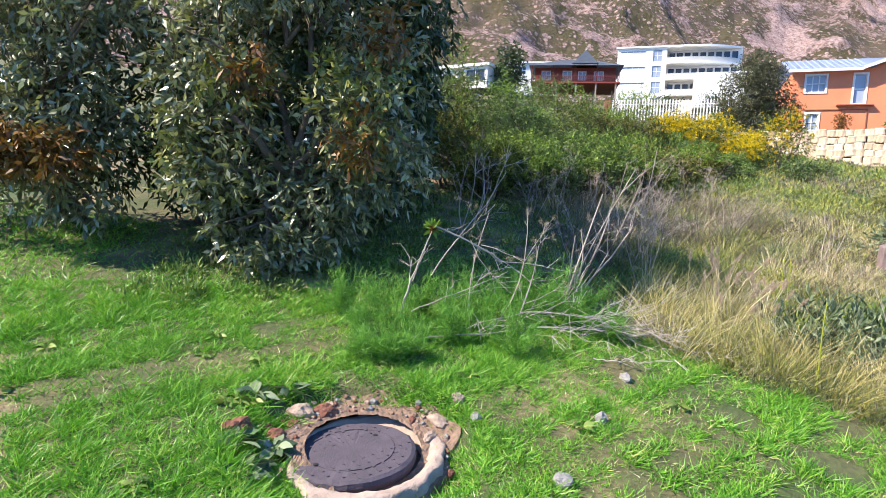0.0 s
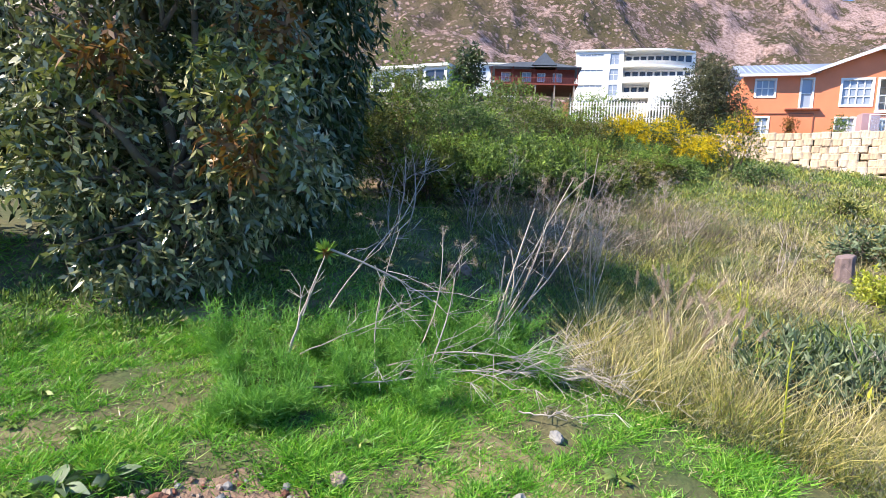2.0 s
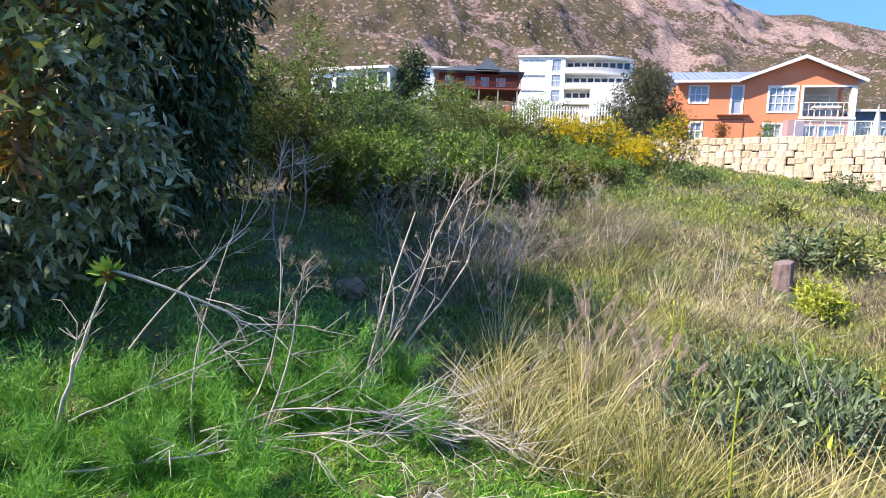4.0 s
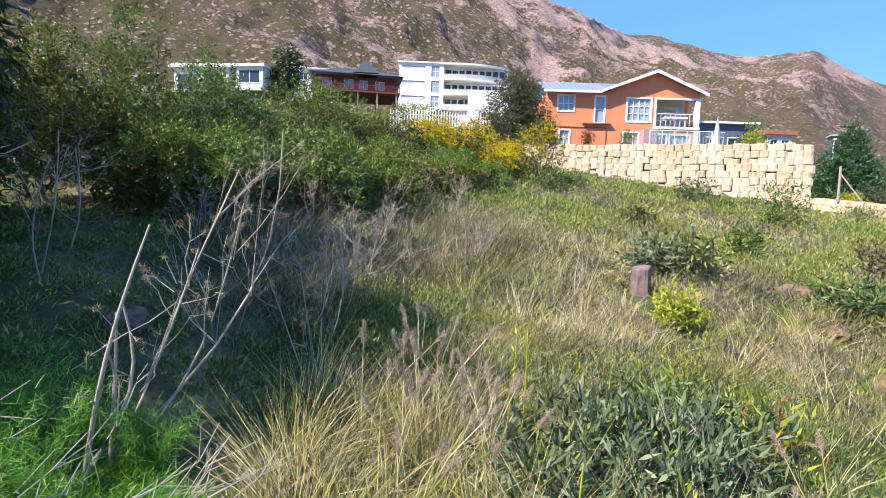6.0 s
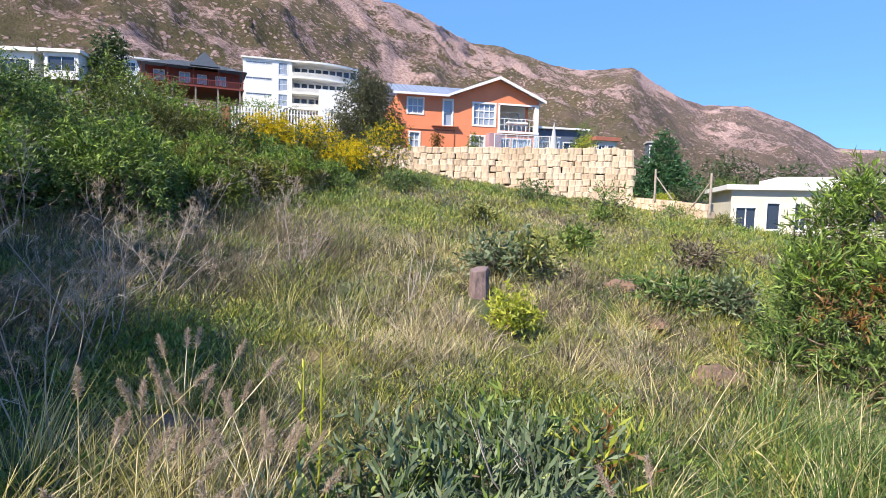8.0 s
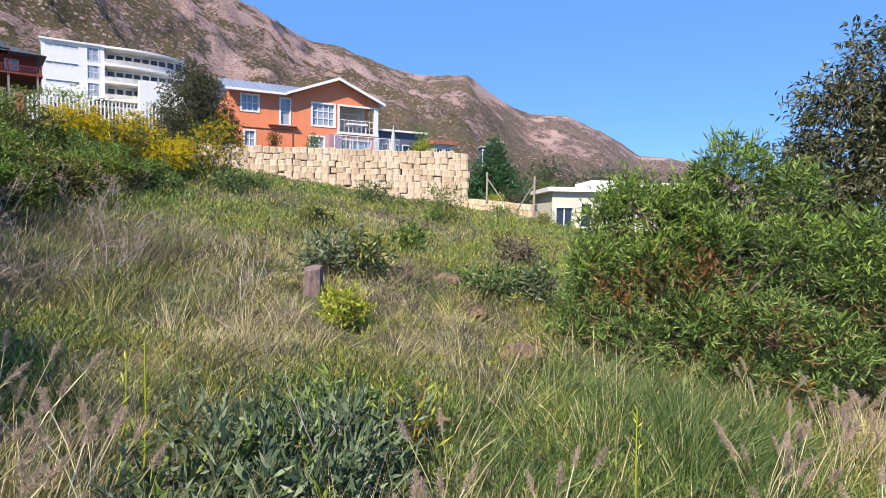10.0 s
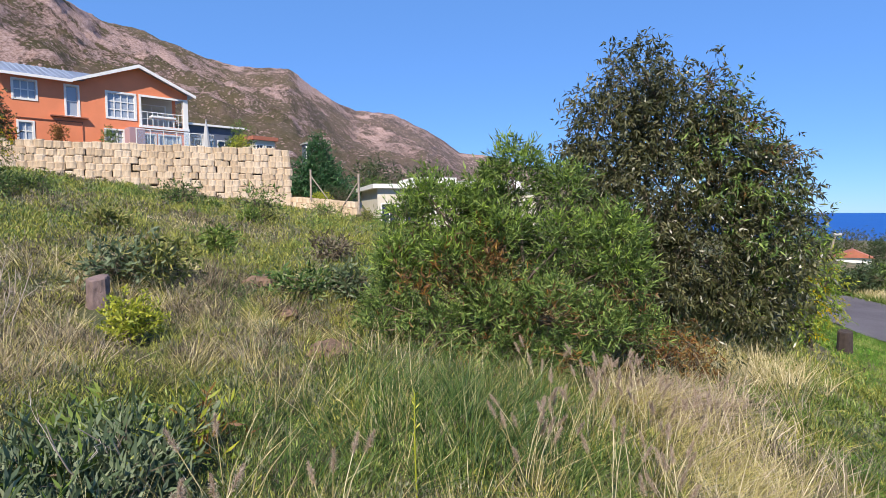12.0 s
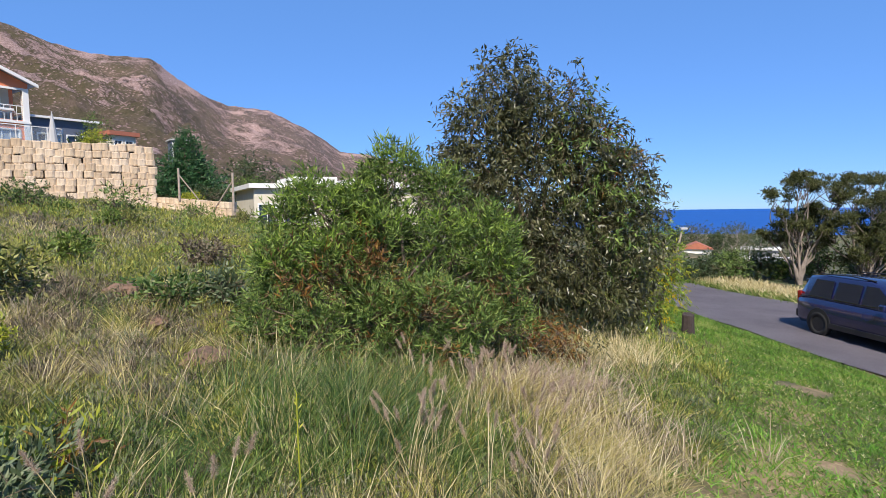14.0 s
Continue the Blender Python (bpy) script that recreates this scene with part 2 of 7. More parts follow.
# light leaf of some bushes, and sunlight put into the acacias' lobe tops
M_acacia_lit = leaf_mat("light_and_sunlit_acacia_leaf", [(0.0, (0.07, 0.13, 0.018)), (0.5, (0.155, 0.25, 0.036)), (1.0, (0.33, 0.43, 0.075))], 0.5, 0.16, 3.0, 0.4, 0.25)
# dark foliage; also shade put into crown cores and the shaded gum
M_dense = leaf_mat("dark_and_shaded_leaf", [(0.0, (0.022, 0.04, 0.014)), (0.5, (0.05, 0.08, 0.027)), (1.0, (0.1, 0.13, 0.045))], 0.45, 0.15, 1.0, 0.35, 0.4)
M_pine = leaf_mat("pine_needle", [(0.0, (0.035, 0.045, 0.016)), (0.5, (0.08, 0.095, 0.03)), (1.0, (0.15, 0.15, 0.055))], 0.5, 0.15, 0.5, 0.4, 0.3)
M_conifer = leaf_mat("conifer_needle", [(0.0, (0.015, 0.05, 0.018)), (0.5, (0.035, 0.1, 0.035)), (1.0, (0.08, 0.17, 0.06))], 0.5, 0.1, 0.7, 0.35, 0.3)
M_flower = leaf_mat("yellow_blossom", [(0.0, (0.42, 0.29, 0.006)), (0.5, (0.62, 0.45, 0.01)), (1.0, (0.75, 0.6, 0.02))], 0.7, 0.35, 2.0, 0.3, 0.2)
M_yleaf = leaf_mat("yellow_green_leaf", [(0.0, (0.13, 0.18, 0.02)), (0.5, (0.33, 0.36, 0.035)), (1.0, (0.58, 0.56, 0.07))], 0.5, 0.3, 6.0, 0.5, 0.4)
M_fennel = leaf_mat("fennel_leaf", [(0.0, (0.06, 0.16, 0.022)), (0.5, (0.14, 0.33, 0.05)), (1.0, (0.26, 0.48, 0.1))], 0.5, 0.4, 2.5, 0.4, 0.3)
M_greyleaf = leaf_mat("grey_green_leaf", [(0.0, (0.035, 0.06, 0.03)), (0.5, (0.1, 0.14, 0.07)), (1.0, (0.28, 0.32, 0.2))], 0.55, 0.14, 5.0, 0.4, 0.25)
M_brush = leaf_mat("grey_brown_brush", [(0.0, (0.07, 0.055, 0.04)), (0.5, (0.17, 0.14, 0.1)), (1.0, (0.3, 0.26, 0.2))], 0.8, 0.2, 2.5, 0.4, 0.1)
M_plume = leaf_mat("seed_plume", [(0.0, (0.3, 0.21, 0.17)), (0.5, (0.5, 0.38, 0.32)), (1.0, (0.7, 0.57, 0.5))], 0.8, 0.45, 2.0, 0.3, 0.1)
M_dead = leaf_mat("dead_twig", [(0.0, (0.17, 0.125, 0.1)), (0.5, (0.36, 0.3, 0.25)), (1.0, (0.58, 0.52, 0.46))], 0.8, 0.0, 3.0, 0.4, 0.2)
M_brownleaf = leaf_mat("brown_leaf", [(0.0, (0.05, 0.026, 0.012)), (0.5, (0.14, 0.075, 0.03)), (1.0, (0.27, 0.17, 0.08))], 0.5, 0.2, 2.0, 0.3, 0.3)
M_bark = plain_mat("bark", (0.16, 0.12, 0.085), 0.9, 0, 0.5, 6.0, 0.9, 40.0)
M_palebark = plain_mat("pale_bark", (0.36, 0.3, 0.25), 0.85, 0, 0.4, 4.0, 0.7, 30.0)
M_white = plain_mat("white_paint", (0.8, 0.79, 0.76), 0.6, 0, 0.06, 1.0, 0.05)
M_orange = plain_mat("orange_plaster", (0.78, 0.25, 0.12), 0.85, 0, 0.1, 0.8, 0.15, 25.0)
M_roof = plain_mat("blue_grey_roof_sheet", (0.36, 0.42, 0.55), 0.5, 0.0, 0.08, 1.0, 0.05)
M_darkroof = plain_mat("slate_roof", (0.13, 0.15, 0.18), 0.7, 0, 0.2, 2.0, 0.2)
M_redwood = plain_mat("red_brown_timber", (0.26, 0.055, 0.035), 0.7, 0, 0.3, 2.0, 0.2)
M_redroof = plain_mat("terracotta_roof", (0.4, 0.14, 0.085), 0.8, 0, 0.2, 2.0, 0.2)
M_grey = plain_mat("grey_paint", (0.42, 0.42, 0.43), 0.7, 0, 0.1, 1.0, 0.1)
M_darkwall = plain_mat("dark_blue_grey_wall", (0.1, 0.12, 0.17), 0.7, 0, 0.15, 1.0, 0.1)
M_cream = plain_mat("cream_plaster", (0.62, 0.57, 0.47), 0.85, 0, 0.1, 1.0, 0.1)
M_glass = glass_mat("window_glass", (0.03, 0.04, 0.06), 0.25)
M_paleglass = glass_mat("curtained_glass", (0.32, 0.36, 0.42), 0.1)
M_clear = glass_mat("clear_glass", (0.75, 0.82, 0.86), 0.05)
M_clear.node_tree.nodes["Principled BSDF"].inputs["Transmission Weight"].default_value = 0.9
M_steel = plain_mat("galvanised_steel", (0.5, 0.5, 0.5), 0.45, 0.6, 0.15, 4.0, 0.05)
M_rust = plain_mat("brick_red", (0.35, 0.13, 0.08), 0.9, 0, 0.3, 4.0, 0.4)
M_lid = plain_mat("cast_concrete_lid", (0.066, 0.052, 0.066), 0.85, 0, 0.3, 9.0, 0.6, 90.0)
M_concrete = plain_mat("weathered_concrete", (0.36, 0.27, 0.215), 0.95, 0, 0.35, 9.0, 0.9, 70.0)
M_sand = plain_mat("pale_sandy_earth", (0.32, 0.235, 0.18), 0.95, 0, 0.55, 17.0, 1.0, 80.0)
M_soil = plain_mat("bare_soil", (0.2, 0.125, 0.085), 0.95, 0, 0.55, 14.0, 1.0, 60.0)
M_redsoil = plain_mat("red_clay", (0.17, 0.065, 0.04), 0.95, 0, 0.35, 8.0, 0.9, 50.0)
M_stone = plain_mat("pale_stone", (0.22, 0.21, 0.2), 0.85, 0, 0.4, 14.0, 0.8, 60.0)
M_block = object_random_mat("sandstone_coloured_block", [(0.0, (0.52, 0.4, 0.28)), (0.5, (0.63, 0.5, 0.36)), (1.0, (0.7, 0.58, 0.45))])
M_mauve = plain_mat("mauve_plaster", (0.4, 0.25, 0.27), 0.85, 0, 0.1, 1.0, 0.1)
M_stump = plain_mat("grey_stump_wood", (0.19, 0.135, 0.13), 0.9, 0, 0.4, 12.0, 0.9, 60.0)
M_darkwood = plain_mat("dark_weathered_wood", (0.05, 0.036, 0.032), 0.9, 0, 0.4, 10.0, 0.9, 60.0)
M_pinebark = plain_mat("pine_bark", (0.24, 0.2, 0.17), 0.9, 0, 0.4, 4.0, 0.7, 30.0)
M_carpaint = plain_mat("dark_blue_car_paint", (0.012, 0.016, 0.07), 0.2, 0.0, 0.1, 2.0, 0.0)
M_carpaint.node_tree.nodes["Principled BSDF"].inputs["Coat Weight"].default_value = 0.8
M_plastic = plain_mat("black_plastic_and_pit_shade", (0.02, 0.02, 0.022), 0.5, 0, 0.1, 5.0, 0.05)
M_tyre = plain_mat("tyre_rubber", (0.018, 0.018, 0.018), 0.9, 0, 0.2, 8.0, 0.2)
M_rim = plain_mat("alloy_rim", (0.45, 0.45, 0.46), 0.35, 0.8, 0.1, 5.0, 0.0)
M_lamp_red = glass_mat("tail_lamp_red", (0.3, 0.01, 0.01), 0.15)
M_lamp_clear = glass_mat("headlamp_glass", (0.5, 0.5, 0.5), 0.1)

# ---------------------------------------------------------------- mesh helpers
def thing(name, x=0.0, y=0.0, z=0.0, turn=0.0):
    ob = new(name)
    ob.empty_display_size = 0.1
    ob.matrix_world = pose(x, y, z, 0, 0, turn)
    return ob


def link_part(name, me, mat, parent=None, label=""):
    me.materials.append(mat)
    ob = new(name, me)
    if parent is not None:
        ob.parent = parent
    if label:
        ob["label"] = label
    return ob


def part(name, bm, mat, parent=None, label="", smooth=False):
    me = bpy.data.meshes.new(name)
    bm.normal_update()
    bm.to_mesh(me)
    bm.free()
    if smooth:
        me.polygons.foreach_set("use_smooth", [True] * len(me.polygons))
    return link_part(name, me, mat, parent, label)


def quads_mesh(name, verts, quads, smooth=False):
    """A mesh from arrays of corners and of four-cornered faces."""
    me = bpy.data.meshes.new(name)
    nq = len(quads)
    me.vertices.add(len(verts))
    me.vertices.foreach_set("co", np.asarray(verts, np.float32).ravel())
    me.loops.add(nq * 4)
    me.loops.foreach_set("vertex_index", np.asarray(quads, np.int32).ravel())
    me.polygons.add(nq)
    me.polygons.foreach_set("loop_start", np.arange(0, nq * 4, 4, dtype=np.int32))
    if smooth:
        me.polygons.foreach_set("use_smooth", np.ones(nq, bool))
    me.update(calc_edges=True)
    return me


def unit(v):
    return v / np.maximum(np.linalg.norm(v, axis=-1, keepdims=True), 1e-9)


def strips(base, way, length, width, bend, widths=(0.3, 1.0, 0.1), rng=np.random):
    """Leaves or blades: one narrow bent strip for each row of base and way. Gives corners and faces."""
    n, k = len(base), len(widths)
    length = np.broadcast_to(np.asarray(length, float), (n,))[:, None]
    width = np.broadcast_to(np.asarray(width, float), (n,))[:, None]
    way = unit(way)
    side = unit(np.cross(way, rng.normal(size=(n, 3))))
    rows = []
    for i, w in enumerate(widths):
        s = i / (k - 1)
        mid = base + way * length * s + bend * length * s * s
        rows += [mid - side * width * w / 2, mid + side * width * w / 2]
    v = np.stack(rows, 1).reshape(-1, 3)
    o = (np.arange(n) * 2 * k)[:, None, None]
    f = np.array([[2 * i, 2 * i + 1, 2 * i + 3, 2 * i + 2] for i in range(k - 1)])[None]
    return v, (o + f).reshape(-1, 4)


def leaves(base, way, length, width, bend, rng):
    """Pointed leaves: one four-cornered blade for each row of base and way, folded a little along its bend."""
    n = len(base)
    length = np.broadcast_to(np.asarray(length, float), (n,))[:, None]
    width = np.broadcast_to(np.asarray(width, float), (n,))[:, None]
    way = unit(way)
    side = unit(np.cross(way, rng.normal(size=(n, 3))))
    mid = base + way * length * 0.42 + bend * length * 0.18
    v = np.stack([base, mid - side * width * 0.5, base + way * length + bend * length, mid + side * width * 0.5], 1).reshape(-1, 3)
    return v, np.arange(4 * n).reshape(-1, 4)


def tubes(paths, sides=5):
    """Round tapered limbs: each path is a list of (x, y, z, radius)."""
    vs, fs, o = [], [], 0
    for path in paths:
        p = np.array(path, float)
        d = np.gradient(p[:, :3], axis=0)
        d = unit(d)
        ref = np.where(np.abs(d[:, 2:3]) > 0.9, [[1.0, 0, 0]], [[0, 0, 1.0]])
        a = unit(np.cross(d, ref))
        b = np.cross(d, a)
        ang = np.arange(sides) * 2 * np.pi / sides
        ring = p[:, None, :3] + p[:, None, 3:4] * (a[:, None] * np.cos(ang)[None, :, None] + b[:, None] * np.sin(ang)[None, :, None])
        vs.append(ring.reshape(-1, 3))
        n = len(p)
        for i in range(n - 1):
            for j in range(sides):
                q = (j + 1) % sides
                fs.append((o + i * sides + j, o + i * sides + q, o + (i + 1) * sides + q, o + (i + 1) * sides + j))
        o += n * sides
    return np.concatenate(vs), np.array(fs)


def joined(chunks):
    vs, fs, o = [], [], 0
    for v, f in chunks:
        vs.append(v)
        fs.append(f + o)
        o += len(v)
    return np.concatenate(vs), np.concatenate(fs)


def box(bm, x0, y0, z0, x1, y1, z1):
    vs = [bm.verts.new(c) for c in ((x0, y0, z0), (x1, y0, z0), (x1, y1, z0), (x0, y1, z0), (x0, y0, z1), (x1, y0, z1), (x1, y1, z1), (x0, y1, z1))]
    for f in ((0, 3, 2, 1), (4, 5, 6, 7), (0, 1, 5, 4), (1, 2, 6, 5), (2, 3, 7, 6), (3, 0, 4, 7)):
        bm.faces.new([vs[i] for i in f])
    return vs


def box_bm(x0, y0, z0, x1, y1, z1, bevel=0.0):
    bm = bmesh.new()
    box(bm, x0, y0, z0, x1, y1, z1)
    if bevel:
        bmesh.ops.bevel(bm, geom=bm.edges[:], offset=bevel, segments=2, affect="EDGES", profile=0.5)
    return bm


def prism(bm, outline, y0, y1):
    """A solid with an outline in x and z, from y0 to y1."""
    a = [bm.verts.new((x, y0, z)) for x, z in outline]
    b = [bm.verts.new((x, y1, z)) for x, z in outline]
    n = len(outline)
    bm.faces.new(a)
    bm.faces.new(b[::-1])
    for i in range(n):
        bm.faces.new((a[i], b[i], b[(i + 1) % n], a[(i + 1) % n]))
    bmesh.ops.recalc_face_normals(bm, faces=bm.faces)


def smoothstep(a, b, x):
    t = np.clip((x - a) / (b - a), 0, 1)
    return t * t * (3 - 2 * t)


# ---------------------------------------------------------------- the lie of the land
def waves(x, y, seed=0.0):
    """Soft unevenness between -1 and 1, in arrays."""
    return (np.sin(1.7 * x + 0.9 * y + seed) + np.sin(-0.8 * x + 2.1 * y + 1.3 + seed * 2) + np.sin(0.37 * x - 0.53 * y + 2.2 + seed * 3)
            + np.sin(3.9 * x + 2.7 * y + seed * 5) * 0.5 + np.sin(-2.9 * x + 4.3 * y + seed * 7) * 0.5) / 4.0


def road_line(x):
    """y of the road's upper edge."""
    return -7.45 + 0.177 * np.asarray(x, float)


def road_width(x):
    return np.interp(x, [10, 18, 23, 40], [4.9, 4.9, 3.5, 2.8])


def height(x, y):
    """The ground: a slope up to the wall and the houses, level on the road, falling on to the sea."""
    x, y = np.asarray(x, float), np.asarray(y, float)
    edge = road_line(np.clip(x, -40, 40))
    plane = -0.0135 * (np.clip(x, -150, 200) - 0.25) + 0.174 * (np.maximum(y, edge) - 3.2)
    south = np.maximum(edge - y, 0)
    fall = 0.03 * np.minimum(south, 11) + 0.17 * np.clip(south - 11, 0, 120) * (1 - 0.0015 * np.clip(south - 11, 0, 120))
    far = np.clip((y - 130) / 150, 0, 1)
    z = np.minimum(plane, 24 + far * 10) - fall
    z = z - 1.7 * smoothstep(22, 40, x) * smoothstep(20, 12, y) * smoothstep(-6, 4, y)
    z = z - 0.85 * smoothstep(13, 28, np.hypot(x - 2.4, y - 2.1)) * smoothstep(10, 19, y) * smoothstep(50, 38, x) * smoothstep(60, 42, y)
    near = np.exp(-((x - 5) ** 2 + (y - 5) ** 2) / 900)
    bumps = waves(x, y) * 0.05 * near * smoothstep(0, 1.5, y - edge)
    dug = 0.085 * smoothstep(0.66, 0.46, np.hypot(x - 0.27, y - 3.24))      # the hollow round the manhole
    dip = 0.12 * np.exp(-((x - 6.9) ** 2 + (y - 6.4) ** 2) / 2.4)               # a shallow dip round the stump
    return z + bumps - dug - dip


def ground_z(x, y):
    return float(height(x, y))


# ground sheet: rings that widen outwards
RINGS = np.concatenate([np.arange(0, 12, 0.18), np.geomspace(12, 4800, 120)])
SECT = 340
_th = np.arange(SECT) * 2 * np.pi / SECT
_gx = 3 + RINGS[:, None] * np.sin(_th)[None]
_gy = 3 + RINGS[:, None] * np.cos(_th)[None]
_gz = height(_gx, _gy) - 0.06 * (np.hypot(_gx - 0.28, _gy - 3.24) < 0.55)
_gz = np.where(RINGS[:, None] > 500, np.minimum(_gz, -28 - 0 * _gx), _gz)
_gz = np.maximum(_gz, -30)
_v = np.stack([_gx, _gy, _gz], -1).reshape(-1, 3)
_i = np.arange(len(RINGS) - 1)[:, None] * SECT
_j = np.arange(SECT)[None]
_k = (_j + 1) % SECT
_q = np.stack([_i + _j, _i + SECT + _j, _i + SECT + _k, _i + _k], -1).reshape(-1, 4)
ground = link_part("ground", quads_mesh("ground", _v, _q[:, ::-1], True), M_ground)
tagged(ground, "sloping earth with thatch and turf under the grass", "ground", kind="structure")

# sea out to the horizon
bm = bmesh.new()
_ring = [bm.verts.new((3 + 4900 * math.sin(a), 3 + 4900 * math.cos(a), -23)) for a in np.linspace(0, 2 * np.pi, 96, endpoint=False)]
bm.faces.new(_ring[::-1])
water = tagged(part("water", bm, M_water), "calm deep blue sea reaching the horizon", "sea", kind="structure")

# mountain: rises behind the houses to a skyline that falls towards the sea
SKYLINE_AZ = [-100, -60, -20, 10, 30, 37.3, 40.5, 42.4, 45.8, 49, 53, 55.2, 57, 61.4, 63.4, 65.3, 67.5, 71.2, 74.5, 76.2, 77.8, 81, 86, 92, 98]
SKYLINE_EL = [10, 18, 25, 26, 22, 19.4, 18.4, 17.6, 15.9, 15.4, 14.2, 13.6, 13.4, 13.4, 11.9, 10.8, 9.8, 9.5, 8.0, 7.0, 5.8, 5.5, 4.0, 1.0, -1.5]
SKYLINE_R = [420, 420, 420, 430, 450, 470, 490, 500, 640, 660, 680, 690, 700, 700, 760, 860, 1000, 1020, 1040, 1060, 1080, 1100, 1100, 1100, 1120]
NA, NR = 620, 110
az = np.linspace(-100, 98, NA)
el = np.interp(az, SKYLINE_AZ, SKYLINE_EL)
rr = np.interp(az, SKYLINE_AZ, SKYLINE_R)
rng = np.random.RandomState(4)
mv = np.zeros((NR, NA, 3))
for j in range(NA):
    a = radians(az[j])
    top = math.tan(radians(el[j])) * rr[j]
    for i in range(NR):
        s = i / (NR - 1) * 1.25
        r = 135 + (rr[j] - 135) * s
        x, y = 2.3 + r * math.sin(a), 2.3 + r * math.cos(a)
        z0 = 17.0 if az[j] < 45 else 17.0 - (az[j] - 45) * 0.75
        t = min(s, 1.0)
        prof = 0.62 * t + 0.38 * t ** 2.2
        if s > 1:
            prof = 1 - (s - 1) * 1.6
        n1 = noise.fractal(Vector((x * 0.008, y * 0.008, 3.0)), 0.9, 2.1, 6)
        n2 = noise.ridged_multi_fractal(Vector((x * 0.022, y * 0.022, 7.0)), 0.8, 2.2, 4, 1.0, 2.0) - 1.0
        amp = top * 0.095 * min(1, s * 3) * (0.12 + 0.88 * min(1.0, abs(s - 1.0) / 0.16))
        mv[i, j] = (x, y, 1.4 + z0 * (1 - t) + top * prof + amp * n1 + amp * 0.42 * n2 + top * 0.011 * min(1, s * 4) * noise.fractal(Vector((x * 0.05, y * 0.05, 11.0)), 0.6, 2.2, 4))
        if i == 0:
            mv[i, j, 2] = -6
_i = np.arange(NR - 1)[:, None] * NA
_j = np.arange(NA - 1)[None]
_q = np.stack([_i + _j, _i + _j + 1, _i + NA + _j + 1, _i + NA + _j], -1).reshape(-1, 4)
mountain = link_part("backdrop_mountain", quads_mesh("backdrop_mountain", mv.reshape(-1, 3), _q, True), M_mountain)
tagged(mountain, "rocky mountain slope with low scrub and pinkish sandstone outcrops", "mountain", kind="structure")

# road
xs = np.linspace(-60, 70, 100)
bm = bmesh.new()
prev = None
for x in xs:
    row = []
    wide = float(road_width(x))
    for k in range(5):
        d = wide * k / 4
        y = float(road_line(np.clip(x, -40, 40))) - d + (0 if k not in (0, 4) else 0.12 * math.sin(x * 1.9 + k))
        row.append(bm.verts.new((x, y, ground_z(x, y) + 0.03)))
    if prev:
        for k in range(4):
            bm.faces.new((prev[k], prev[k + 1], row[k + 1], row[k]))
    prev = row
bmesh.ops.solidify(bm, geom=bm.faces[:], thickness=0.12)
bmesh.ops.recalc_face_normals(bm, faces=bm.faces)
road = tagged(part("road", bm, M_asphalt), "worn grey asphalt residential road between grass verges", "road", kind="structure")

# ---------------------------------------------------------------- plants
def sprays(rng, blobs, count, per, leaf, wide, droop=0.6, spread=0.5, shell=0.55, gap=0.0, floor=0.03, lift=0.0):
    """Leaves in sprays through the shells of egg-shaped clumps (x, y, z, rx, ry, rz). Gives leaves and twigs."""
    b = np.array(blobs, float)
    wt = b[:, 3] * b[:, 4] + b[:, 4] * b[:, 5] + b[:, 3] * b[:, 5]
    pick = rng.choice(len(b), count, p=wt / wt.sum())
    d = unit(rng.normal(size=(count, 3)))
    d[:, 2] = np.where((d[:, 2] < -0.15) & (rng.random(count) < lift), -0.8 * d[:, 2], d[:, 2])
    r = 1 - shell * rng.random(count) ** 1.6
    lump = 1 + 0.16 * np.sin(d[:, 0] * 7 + pick) * np.sin(d[:, 1] * 6 + pick * 2) + 0.14 * np.sin(d[:, 2] * 9 + pick * 3)
    p = b[pick, :3] + d * b[pick, 3:6] * (r * lump)[:, None]
    if gap:
        keep = np.sin(p[:, 0] * 5.1) + np.sin(p[:, 1] * 4.7 + 1) + np.sin(p[:, 2] * 5.7 + 2) + rng.normal(size=count) * 0.7 > -3 + gap * 4
        p, d = p[keep], d[keep]
    p[:, 2] = np.maximum(p[:, 2], floor + 0.1 * rng.random(len(p)))
    way = unit(d * 0.9 + rng.normal(size=d.shape) * 0.5 + np.array([0, 0, -droop]))
    n = len(p)
    tl = leaf * (1.6 + 1.6 * rng.random(n))
    twig = strips((p - way * tl[:, None] * 0.5)[::2], way[::2], tl[::2], leaf * 0.05, np.array([[0, 0, -0.15]]), (1.0, 0.8, 0.3), rng)
    s = rng.random((n, per))
    at = (p[:, None] + way[:, None] * (tl[:, None, None] * (s[..., None] - 0.5))).reshape(-1, 3)
    lw = unit(np.repeat(way, per, 0) + rng.normal(size=(n * per, 3)) * spread * 1.3 + np.array([0, 0, -droop * 0.7]))
    ln = leaf * (0.6 + 0.7 * rng.random(n * per))
    lv = leaves(at, lw, ln, wide * 1.25 * (0.7 + 0.6 * rng.random(n * per)), np.array([[0, 0, -0.12]]) * droop + rng.normal(size=(n * per, 3)) * 0.08, rng)
    return lv, twig


def limb_paths(rng, root, heads, radius, wiggle=0.12, steps=6):
    """Bent limbs from a root to each head, thinning outwards."""
    out = []
    for h in heads:
        a, c = np.array(root, float), np.array(h, float)
        path = []
        off = rng.normal(size=3) * wiggle * np.linalg.norm(c - a)
        for i in range(steps + 1):
            s = i / steps
            q = a + (c - a) * s + off * math.sin(math.pi * s) + rng.normal(size=3) * 0.02
            q[2] = a[2] + (c[2] - a[2]) * s ** 0.85
            path.append((*q, radius * (1 - 0.8 * s) + 0.004))
        out.append(path)
    return out


